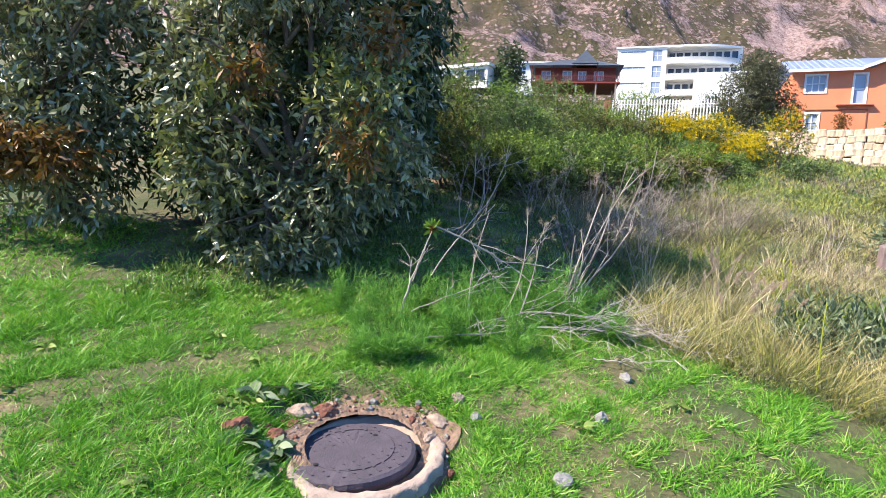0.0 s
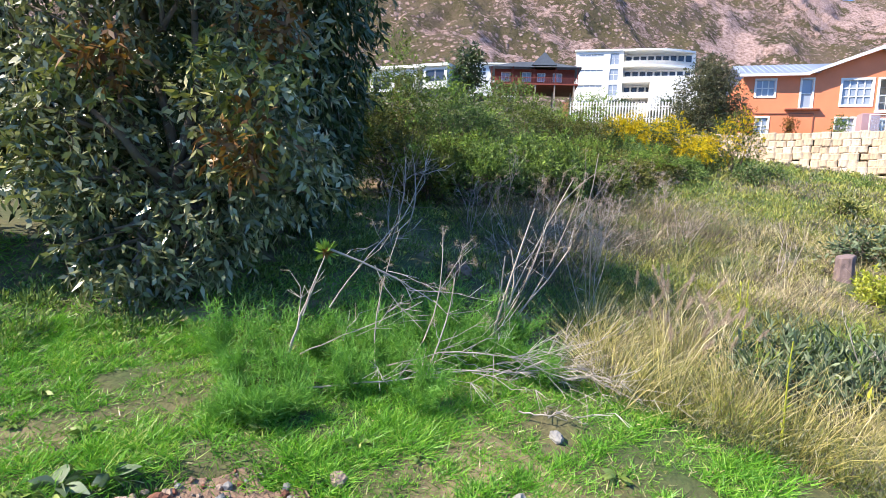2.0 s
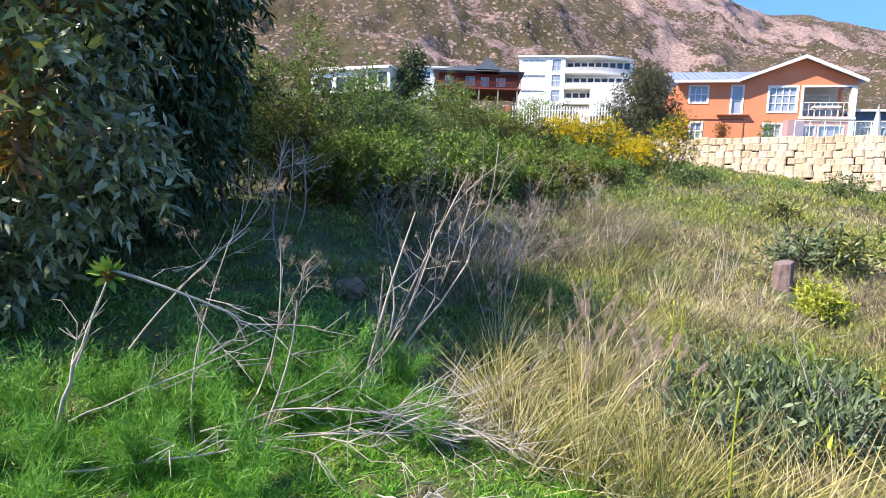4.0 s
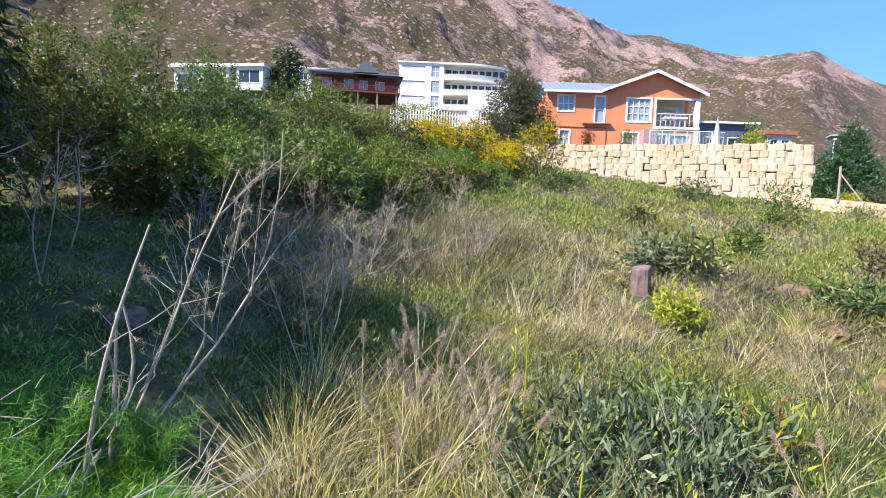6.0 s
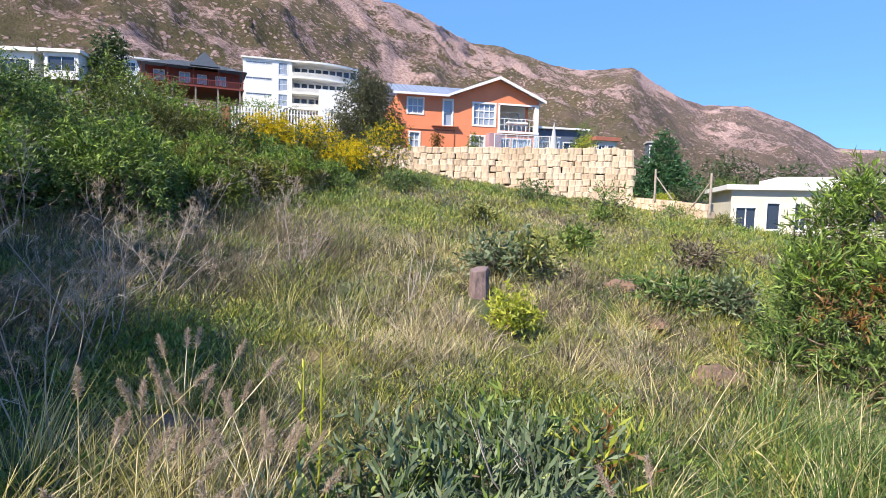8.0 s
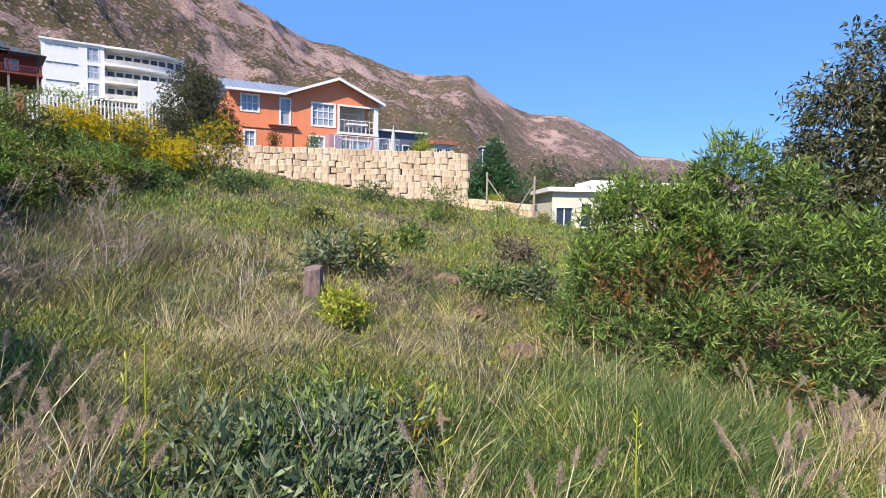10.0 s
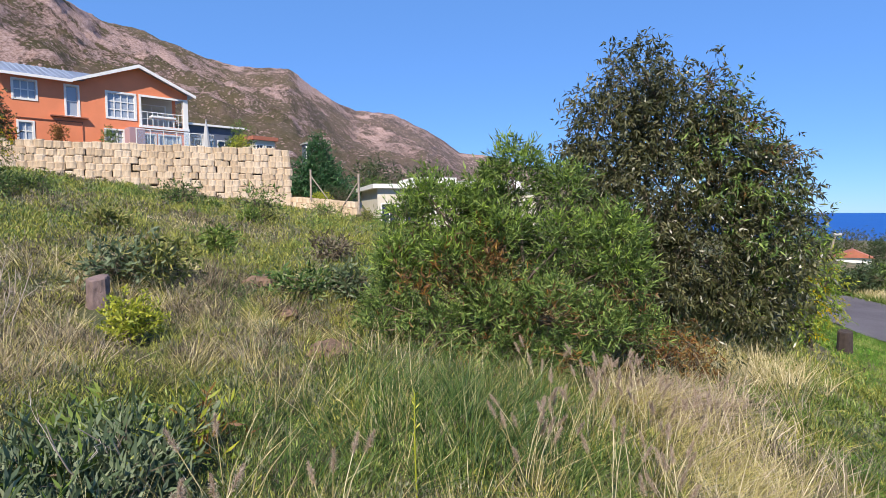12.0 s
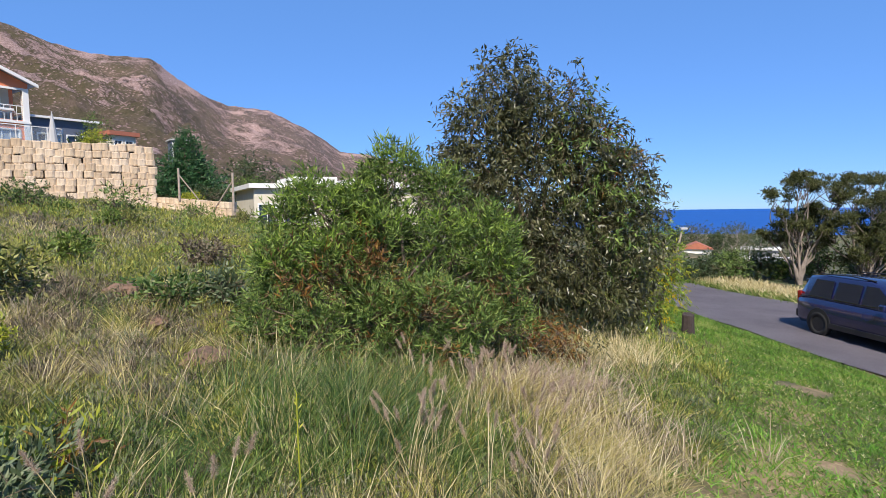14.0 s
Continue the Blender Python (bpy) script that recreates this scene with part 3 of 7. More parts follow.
def woody_plant(name, x, y, seed, label, category, blobs, leafmat, count, per, leaf, wide, trunk=0.06, stems=1, bark=None, droop=0.6,
                gap=0.2, shell=0.55, extra=(), group="", spread=0.5, lift=0.0):
    """A tree or bush with stems, limbs and a crown of leaf sprays. extra: further leaf kinds as (part name, material, blobs, count, label)."""
    rng = np.random.RandomState(seed)
    t = thing(name, x, y, ground_z(x, y) - 0.03)
    heads = [b[:3] for b in blobs]
    paths = []
    for k in range(stems):
        a = k * 2.4 + seed
        root = (0.12 * math.cos(a) * (stems > 1), 0.12 * math.sin(a) * (stems > 1), 0)
        mine = heads[k::stems] or heads[:1]
        fork = np.mean(mine, axis=0) * 0.45
        paths += limb_paths(rng, root, [fork], trunk, 0.05, 5)
        paths += limb_paths(rng, fork, mine, trunk * 0.55, 0.12, 6)
        for m in mine:
            c = np.array(m)
            paths += limb_paths(rng, fork * 0.4 + c * 0.6, [c + np.clip(rng.normal(size=3), -1.1, 1.1) * np.array(blobs[heads.index(m)][3:6]) * 0.5 for _ in range(4)], trunk * 0.22, 0.15, 4)
    link_part("trunk", quads_mesh("trunk", *tubes(paths), True), bark or M_bark, t)
    lv, tw = sprays(rng, blobs, count, per, leaf, wide, droop, spread, shell, gap, lift=lift)
    link_part("crown", quads_mesh("crown", *lv), leafmat, t)["kind"] = "stuff"
    link_part("twig_growth", quads_mesh("twig_growth", *tw), bark or M_bark, t)["kind"] = "stuff"
    for pname, pm, pb, pc, pl in extra:
        ev, _ = sprays(rng, pb, pc, per, leaf, wide, droop, spread, 0.5, 0, lift=lift)
        link_part(pname, quads_mesh(pname, *ev), pm, t, pl)["kind"] = "stuff"
    return tagged(t, label, category, group)


def mound(rng, h, r, n=7, low=0.25):
    """Clumps that make up a bush of that height and radius."""
    out = []
    for k in range(n):
        a = k * 2.4 + rng.random()
        s = math.sqrt((k + 0.3) / n)
        rad = r * (0.38 + 0.15 * rng.random())
        z = h * (0.42 + 0.35 * (1 - s) + 0.1 * rng.random())
        out.append((r * 0.62 * s * math.cos(a), r * 0.62 * s * math.sin(a), z, rad, rad, min(h - z, z - 0.02) * 1.0 + 0.04))
    out.append((0, 0, h * low + 0.1, r * 0.75, r * 0.75, h * low + 0.08))
    return out


# gum trees on the lawn's edge
gum_a = [(-0.63, -0.12, 2.1, 0.56, 0.6, 0.6), (-0.7, -0.14, 1.5, 0.56, 0.6, 0.55), (-0.58, -0.17, 1.0, 0.56, 0.55, 0.5), (-0.4, -0.36, 0.52, 0.48, 0.45, 0.45), (-0.2, -0.5, 0.3, 0.36, 0.3, 0.28),
         (0.72, -0.42, 1.8, 0.4, 0.5, 0.48), (0.66, -0.5, 1.35, 0.52, 0.6, 0.5), (0.8, -0.4, 0.98, 0.48, 0.55, 0.4), (0.35, -0.35, 0.66, 0.45, 0.45, 0.4), (0.12, -0.3, 0.36, 0.4, 0.4, 0.34),
         # unseen upper lobes, bulged southward so that their shadow reaches the hollow
         (-0.08, -0.3, 2.85, 0.75, 0.9, 0.65), (0.45, -0.2, 3.15, 0.78, 0.95, 0.75), (-0.54, -0.17, 3.15, 0.75, 0.9, 0.72), (-0.1, 0.3, 3.8, 0.75, 0.75, 0.6)]
# clumps of dark leaf colour that stand in for shade inside the crown
gum_shade_core = [(-0.1, 0.35, 1.5, 0.75, 0.6, 0.8), (-0.1, 0.35, 0.7, 0.75, 0.5, 0.6), (0.1, 0.4, 2.6, 0.8, 0.6, 0.9)]
woody_plant("gum_tree", -0.35, 6.1, 11, "dense young gum tree with grey-green glossy leaves hanging to the grass", "tree", gum_a, M_gum, 4300, 7, 0.092, 0.026, 0.08, 2, M_bark, 0.5, 0.3, 0.4, spread=0.8,
            extra=[("shade_foliage", M_dense, gum_shade_core, 900, "dark leaves standing in for shade inside the crown"),
                   ("young_or_sunlit_foliage", M_olive, [(0.3, -0.75, 1.75, 0.12, 0.15, 0.2), (-0.45, -0.7, 1.6, 0.3, 0.15, 0.25), (-0.95, -0.45, 1.0, 0.2, 0.2, 0.3), (0.65, -1.0, 1.5, 0.35, 0.15, 0.35)], 130, "yellow-green young leaves"),
                   ("dry_foliage", M_gum_dry, [(0.76, -0.75, 2.02, 0.24, 0.2, 0.24), (-0.28, -0.7, 1.72, 0.2, 0.15, 0.22), (0.6, -1.0, 1.15, 0.25, 0.12, 0.25)], 110, "browned dry leaf tips")])
gum_b = [(0.35, -0.1, 2.3, 0.7, 0.8, 0.9), (0.1, -0.4, 1.4, 0.7, 0.7, 0.7), (-0.05, -0.8, 0.6, 0.55, 0.45, 0.5), (0.0, 0, 2.2, 0.95, 0.9, 1.0), (0.3, 0.2, 3.2, 0.9, 0.9, 1.0), (-0.3, 0.2, 3.4, 0.8, 0.8, 0.7), (0.3, -0.1, 0.85, 0.6, 0.7, 0.75), (-0.3, 0.2, 0.9, 0.8, 0.8, 0.85), (0.0, 0.2, 1.5, 0.85, 0.85, 0.8), (0.45, 0, 1.6, 0.55, 0.6, 0.55)]
# M_dense puts the neighbour's shade into this gum's leaf colour
woody_plant("gum_tree", 0.3, 7.9, 12, "tall gum tree with its neighbour's shade put into dark leaves", "tree", gum_b, M_dense, 4200, 7, 0.115, 0.03, 0.09, 1, M_bark, 0.8, 0.1, 0.7)
gum_c = [(0.35, -0.7, 1.8, 0.8, 0.7, 0.7), (0.7, -0.4, 2.5, 0.8, 0.7, 0.8), (0.3, -0.75, 1.2, 0.72, 0.6, 0.55), (0.65, -0.5, 1.0, 0.42, 0.45, 0.4), (0.35, -0.8, 0.65, 0.58, 0.5, 0.45), (0.45, -0.75, 0.3, 0.5, 0.42, 0.28),
         (0.1, -0.6, 2.7, 0.95, 0.9, 0.9), (-0.8, -0.3, 1.6, 1.0, 0.8, 1.2), (-0.9, -0.2, 3.2, 1.1, 1.0, 1.0), (0.4, 0.1, 3.7, 1.0, 0.9, 0.8), (-0.7, -0.4, 0.7, 0.9, 0.7, 0.6)]
woody_plant("gum_tree", -2.9, 7.2, 13, "gum tree with grey-green leaves and a browned lower skirt", "tree", gum_c, M_gum, 3600, 7, 0.095, 0.026, 0.1, 2, M_bark, 0.55, 0.3, 0.45, spread=0.8,
            extra=[("dry_foliage", M_gum_dry, [(0.35, -1.3, 0.72, 0.5, 0.2, 0.22), (0.1, -1.2, 0.8, 0.4, 0.2, 0.2)], 230, "rust brown dry leaves"),
                   # shade low in this crown, put in as dark leaves
                   ("shade_foliage", M_dense, [(0.3, -0.1, 1.2, 1.0, 0.6, 1.0)], 500, "dark leaves standing in for shade inside the crown")])
woody_plant("gum_tree", -1.3, 9.2, 14, "gum tree with darker leaves standing behind the others", "tree", [(0, 0, 1.4, 1.3, 1, 1.4), (0.2, 0, 3.1, 1.1, 1, 1.1)], M_dense, 1900, 7, 0.12, 0.032, 0.09, 1, M_bark, 0.8, 0.1, 0.7)

# added filler: dark leaves in place of the deep shade between the gums
woody_plant("added_shade_bush", -1.5, 7.5, 15, "dark bush added to fill the deep shade between the gum trees", "bush", mound(np.random.RandomState(15), 2.4, 0.95), M_dense, 800, 8, 0.1, 0.026, 0.05, 2, M_bark, 0.5, 0.05)
# added to cast more shade left of the thicket
woody_plant("added_shade_bush", 0.9, 9.4, 16, "bush added behind the tall gum tree to extend the shade", "bush", mound(np.random.RandomState(16), 1.9, 0.9), M_thicket, 800, 9, 0.08, 0.014, 0.05, 2, M_bark, 0.2, 0.1)

# acacia bush and the gum tree behind it, towards the road
rng = np.random.RandomState(21)
ac_tops = [(0.14, -0.13, 1.98, 0.44, 0.4, 0.38), (0.28, -0.61, 1.82, 0.38, 0.34, 0.36), (-0.05, 0.66, 1.58, 0.42, 0.42, 0.42), (0.11, 0.2, 1.72, 0.37, 0.36, 0.36), (0.1, -1.14, 1.27, 0.44, 0.42, 0.46), (0.0, -1.2, 0.9, 0.4, 0.38, 0.4),
           (-0.1, -0.64, 1.27, 0.42, 0.38, 0.42), (-0.22, -0.04, 1.33, 0.42, 0.4, 0.42), (-0.4, 0.44, 1.04, 0.42, 0.4, 0.42), (-0.3, 1.0, 1.0, 0.42, 0.4, 0.44), (0.0, 1.05, 1.42, 0.36, 0.36, 0.4), (-0.1, 0.35, 1.5, 0.4, 0.4, 0.4), (0.15, 0.85, 1.72, 0.3, 0.3, 0.34)]
ac_low = [(-0.6, 1.08, 0.5, 0.38, 0.36, 0.4), (-0.7, 0.6, 0.42, 0.36, 0.36, 0.36), (-0.6, 0.04, 0.6, 0.42, 0.4, 0.4), (-0.52, -0.48, 0.68, 0.42, 0.4, 0.4), (-0.36, -0.96, 0.48, 0.38, 0.38, 0.36), (0.0, -1.42, 0.4, 0.32, 0.32, 0.34),
          (-0.66, -0.2, 0.26, 0.36, 0.4, 0.24), (-0.5, -0.72, 0.26, 0.36, 0.4, 0.24), (-0.62, 1.2, 0.2, 0.34, 0.3, 0.2), (0.2, 1.15, 0.8, 0.4, 0.36, 0.6)]
# lighter copies, moved up and sunward: sunlight put into leaf colour
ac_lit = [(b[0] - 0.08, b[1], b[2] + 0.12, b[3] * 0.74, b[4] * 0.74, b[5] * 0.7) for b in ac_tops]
# shade between the lobes, put in as cores of dark leaf colour
ac_shade_core = [(0.2, 0.0, 0.85, 0.55, 0.95, 0.75), (0.15, 0.1, 1.4, 0.4, 0.55, 0.4)]
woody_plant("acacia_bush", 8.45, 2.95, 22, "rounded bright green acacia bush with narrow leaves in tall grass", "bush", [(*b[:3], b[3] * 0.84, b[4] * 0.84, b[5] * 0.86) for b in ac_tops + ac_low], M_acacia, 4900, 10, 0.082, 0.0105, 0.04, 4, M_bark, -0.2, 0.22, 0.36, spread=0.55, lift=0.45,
            extra=[("shade_foliage", M_dense, ac_shade_core, 1100, "dark leaves standing in for shade inside the crown"), ("young_or_sunlit_foliage", M_acacia_lit, ac_lit, 520, "lighter leaf copies for the sunlit lobe tops"),
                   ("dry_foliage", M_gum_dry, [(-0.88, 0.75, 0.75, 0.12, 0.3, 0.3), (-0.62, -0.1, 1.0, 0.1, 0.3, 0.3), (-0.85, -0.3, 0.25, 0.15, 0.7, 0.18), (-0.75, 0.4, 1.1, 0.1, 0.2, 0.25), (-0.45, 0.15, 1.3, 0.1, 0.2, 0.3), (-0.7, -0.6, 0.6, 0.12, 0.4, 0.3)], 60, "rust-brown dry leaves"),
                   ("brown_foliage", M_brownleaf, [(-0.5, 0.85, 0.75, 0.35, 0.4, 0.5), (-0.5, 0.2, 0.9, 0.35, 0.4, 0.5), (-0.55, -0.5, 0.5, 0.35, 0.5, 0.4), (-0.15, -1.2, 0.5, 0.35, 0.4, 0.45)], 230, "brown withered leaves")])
gum_d = [(0, 0.45, 3.72, 0.6, 0.6, 0.68), (0, 0.85, 3.15, 0.65, 0.62, 0.72), (0, 0.1, 3.2, 0.6, 0.5, 0.75), (0, 1.0, 2.4, 0.7, 0.65, 0.8), (0, -0.55, 3.3, 0.5, 0.42, 0.7), (0.05, -0.85, 2.75, 0.75, 0.55, 0.7), (0, 0.2, 2.2, 0.95, 0.9, 0.9),
         (0, -1.3, 2.3, 0.65, 0.6, 0.75), (0, -1.42, 1.5, 0.75, 0.6, 0.8), (-0.1, -0.5, 1.4, 0.95, 0.8, 0.85), (-0.1, 0.5, 1.3, 0.9, 0.8, 0.85), (-0.1, -1.1, 0.7, 0.75, 0.75, 0.6), (-0.2, 0.1, 0.7, 0.8, 0.9, 0.6), (0, 1.0, 1.7, 0.6, 0.55, 0.8)]
woody_plant("gum_tree", 11.2, 0.95, 23, "gum tree with dull green hanging leaves beside the road verge", "tree", gum_d, M_olivegum, 9000, 8, 0.096, 0.0195, 0.08, 2, M_bark, 0.6, 0.1, 0.5, spread=0.8,
            extra=[("dry_foliage", M_gum_dry, [(-0.8, 0.3, 0.22, 0.5, 0.7, 0.2), (0, -0.55, 3.3, 0.4, 0.35, 0.6), (0.0, -1.0, 2.6, 0.6, 0.5, 0.6)], 130, "red-brown dry leaves"), ("olive_foliage", M_acacia, [(-0.2, -0.7, 2.7, 0.7, 0.6, 1.0), (-0.2, -1.1, 1.7, 0.7, 0.6, 0.8)], 360, "olive green leaves")])
woody_plant("dying_bush", 9.2, 1.1, 25, "rust-brown dying bush at the foot of the gum tree", "bush", mound(np.random.RandomState(3), 0.6, 0.72, 6), M_gum_dry, 260, 7, 0.08, 0.013, 0.012, 5, M_bark, 0.5, 0.35, 0.8, spread=0.9,
            extra=[("green_foliage", M_olivegum, [(0, 0, 0.35, 0.65, 0.65, 0.3)], 110, "dull green leaves")])
woody_plant("acacia_bush", 13.3, -1.65, 24, "yellow-green bush beside the road", "bush", mound(rng, 2.3, 0.68), M_acacia_lit, 760, 9, 0.075, 0.013, 0.03, 3, M_bark, 0.4, 0.1,
            extra=[("young_or_sunlit_foliage", M_yleaf, [(-0.2, 0, 1.1, 0.5, 0.5, 0.8)], 220, "yellow-green young leaves"), ("blossom", M_flower, [(-0.3, 0, 0.9, 0.3, 0.4, 0.6)], 30, "small yellow flowers")])

def upright_lobes(rng, h, r, n=10):
    """Narrow upright clumps of uneven height that make up a bush of that height and radius."""
    out = []
    for k in range(n):
        a, s = k * 2.4 + rng.random(), math.sqrt((k + 0.2) / n)
        top = h * (1 - 0.42 * s * s) * (0.78 + 0.3 * rng.random())
        rad = r * (0.25 + 0.13 * rng.random())
        out.append((r * 0.78 * s * math.cos(a), r * 0.78 * s * math.sin(a), top * 0.6, rad, rad, top * 0.4))
    return out


# thicket of acacias along the dark hollow
THICKET = [(2.0, 11.7, 2.9, 1.2, 0), (1.2, 10.6, 2.4, 0.9, 0), (3.1, 12.0, 2.4, 1.1, 1), (4.0, 12.9, 2.3, 1.2, 0), (5.2, 13.9, 2.05, 1.2, 0), (6.4, 14.6, 1.8, 1.2, 1), (7.5, 15.2, 1.65, 1.15, 1),
           (5.0, 12.2, 1.4, 1.0, 0), (3.2, 10.7, 1.6, 0.95, 1), (6.6, 13.2, 1.2, 0.95, 1), (0.2, 12.5, 3.0, 1.3, 0), (8.4, 14.7, 1.15, 0.9, 0),
           (3.9, 10.2, 1.15, 0.8, 0), (4.9, 10.7, 1.1, 0.85, 1), (5.8, 11.4, 1.1, 0.85, 0), (7.3, 12.8, 0.95, 0.8, 0), (8.6, 13.7, 0.85, 0.8, 1), (9.9, 14.6, 0.85, 0.8, 0), (2.5, 9.9, 1.3, 0.7, 0), (1.9, 10.6, 1.6, 0.85, 0),
           (3.3, 9.6, 1.35, 0.75, 1), (4.5, 9.75, 1.2, 0.75, 0), (5.5, 10.5, 1.15, 0.75, 1), (6.6, 11.4, 1.05, 0.75, 0), (7.9, 12.4, 0.95, 0.75, 1), (9.4, 13.6, 0.95, 0.8, 0)]
for k, (x, y, h, r, kind) in enumerate(THICKET):
    rr_ = np.random.RandomState(40 + k)
    h = h * (0.8 + 0.34 * rr_.random())
    bl = upright_lobes(rr_, h, r)
    # lobe tops that get a lighter leaf colour in place of sunlight
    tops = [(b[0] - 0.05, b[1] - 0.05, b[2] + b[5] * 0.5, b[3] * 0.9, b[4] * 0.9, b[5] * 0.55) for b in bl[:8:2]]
    woody_plant("acacia_bush", x, y, 40 + k, "dense green acacia bush in the thicket" if kind == 0 else "light green acacia bush in the thicket", "bush",
                bl, (M_thicket, M_acacia, M_olivethicket)[(k * 5 + k // 3) % 3], 1250, 11, 0.06, 0.0115, 0.035, 3, M_bark, 0.0, 0.24, 0.5, group="thicket bushes", lift=0.4,
                # the dark core stands in for shade within each bush
                extra=[("young_or_sunlit_foliage", M_acacia_lit, tops, 170 if kind else 75, "lighter leaf copies for the sunlit lobe tops"), ("shade_foliage", M_dense, [(0, 0, h * 0.4, r * 0.6, r * 0.6, h * 0.33)], 130, "dark leaves standing in for shade inside the crown")])
YELLOW = [(9.3, 16.1, 1.55, 1.0), (10.5, 16.1, 1.6, 1.0), (13.0, 16.2, 2.0, 1.05), (10.9, 15.3, 0.95, 0.75), (11.8, 16.2, 1.2, 0.7)]
for k, (x, y, h, r) in enumerate(YELLOW):
    rr_ = np.random.RandomState(60 + k)
    bl = mound(rr_, h, r)
    fl = [(b[0] - 0.1, b[1] - 0.18, b[2] + 0.14, b[3] * 0.9, b[4] * 0.9, b[5] * 0.8) for b in bl[:4]]
    woody_plant("flowering_bush", x, y, 60 + k, "green bush covered in bright yellow blossom", "bush", bl, M_thicket, 700, 10, 0.08, 0.014, 0.03, 3, M_bark, 0.2, 0.1,
                extra=[("blossom", M_flower, fl, (560, 420, 200, 300, 320)[k], "yellow flower sprays")], group="flowering bushes")

# shrubs in the field
rng = np.random.RandomState(70)
low = [(-0.5, 0, 0.17, 0.5, 0.42, 0.17), (0.3, -0.1, 0.19, 0.55, 0.42, 0.19), (0, 0.3, 0.2, 0.5, 0.36, 0.2), (0.65, 0.1, 0.14, 0.4, 0.36, 0.14), (-0.1, -0.3, 0.14, 0.6, 0.3, 0.14)]
woody_plant("grey_green_shrub", 4.2, 4.25, 71, "low spreading shrub with broad grey-green leaves", "shrub", [(0.9 * b[0], 0.9 * b[1], b[2], 0.88 * b[3], 0.88 * b[4], b[5]) for b in low], M_greyleaf, 560, 7, 0.085, 0.0135, 0.012, 5, M_bark, -0.7, 0.0, 0.9, spread=0.7,
            extra=[("dry_foliage", M_gum_dry, [(0.75, -0.2, 0.12, 0.3, 0.15, 0.1)], 14, "reddish dying leaves"), ("young_or_sunlit_foliage", M_yleaf, [(0.55, -0.25, 0.2, 0.3, 0.15, 0.12), (-0.1, -0.4, 0.15, 0.4, 0.1, 0.1)], 16, "yellow-green young leaves"), ("green_foliage", M_weed, [(-0.3, 0.1, 0.16, 0.5, 0.4, 0.14), (0.4, 0.1, 0.16, 0.5, 0.4, 0.14)], 130, "fresh green leaves")])
woody_plant("yellow_green_shrub", 6.45, 5.85, 72, "small yellow-green euphorbia-like shrub in dry grass", "shrub", mound(rng, 0.42, 0.36, 6), M_yleaf, 300, 7, 0.05, 0.013, 0.01, 5, M_bark, -0.3, 0.0, 0.8, spread=0.8)
FIELD_SHRUBS = [(17.4, 11.4, 1.05, 0.95, M_acacia), (17.0, 13.7, 0.95, 0.85, M_sedge), (22.3, 11.7, 0.75, 1.0, M_weed), (28.5, 14.5, 0.9, 1.0, M_weed), (20.5, 16.5, 0.6, 0.9, M_weed), (15.5, 17.5, 0.7, 0.9, M_weed)]
_r = np.random.RandomState(79)
for k in range(26):
    rad, a_ = 7.5 + 20 * _r.random() ** 1.3, radians(38 + 42 * _r.random())
    FIELD_SHRUBS.append((2.3 + rad * math.sin(a_), 2.1 + rad * math.cos(a_), 0.3 + 0.35 * _r.random(), 0.3 + 0.4 * _r.random(), (M_weed, M_brush, M_greyleaf, M_sedge, M_olive)[k % 5]))
for k, (x, y, h, r, m) in enumerate(FIELD_SHRUBS):
    rr_ = np.random.RandomState(80 + k)
    woody_plant("field_shrub", x, y, 80 + k, "low green shrub in the dry field", "shrub", mound(rr_, h, r, 6), m, 190, 6, 0.1, 0.022, 0.012, 4, M_bark, -0.1, 0.1, group="field shrubs")

# trees by the houses and beyond
rng = np.random.RandomState(90)
woody_plant("dark_tree", 27.0, 36.4, 91, "dark bushy tree beside the orange house", "tree",
            [(0, 0, 1.9, 2.2, 2.0, 1.9), (-0.8, 0, 3.6, 1.8, 1.7, 1.6), (0.8, -0.2, 3.6, 1.7, 1.6, 1.6), (0.5, 0, 4.9, 1.4, 1.4, 1.2), (-0.6, 0, 5.2, 1.2, 1.2, 1.1), (0.1, 0, 5.9, 0.9, 0.9, 0.9), (1.9, -0.4, 2.3, 1.2, 1.1, 1.4), (-2.0, 0, 2.0, 1.2, 1.1, 1.3)],
            M_olivegum, 5200, 8, 0.14, 0.04, 0.15, 2, M_bark, 0.4, 0.05,
            # the crown's inner shade is put into a dark leaf core
            extra=[("dry_foliage", M_gum_dry, [(2.4, -1.0, 1.7, 0.8, 0.6, 0.9)], 90, "rusty leaves"), ("shade_foliage", M_dense, [(0, 0, 2.6, 1.6, 1.4, 2.2)], 300, "dark leaves standing in for shade inside the crown")])
cone = [(0, 0, 0.4 + 0.5 * k, 2.9 - 0.27 * k, 2.9 - 0.27 * k, 0.45) for k in range(10)]
woody_plant("conifer", 46.0, 23.4, 92, "broad green conifer behind a fence", "tree", cone, M_conifer, 1700, 8, 0.3, 0.07, 0.18, 1, M_bark, -0.15, 0.0)
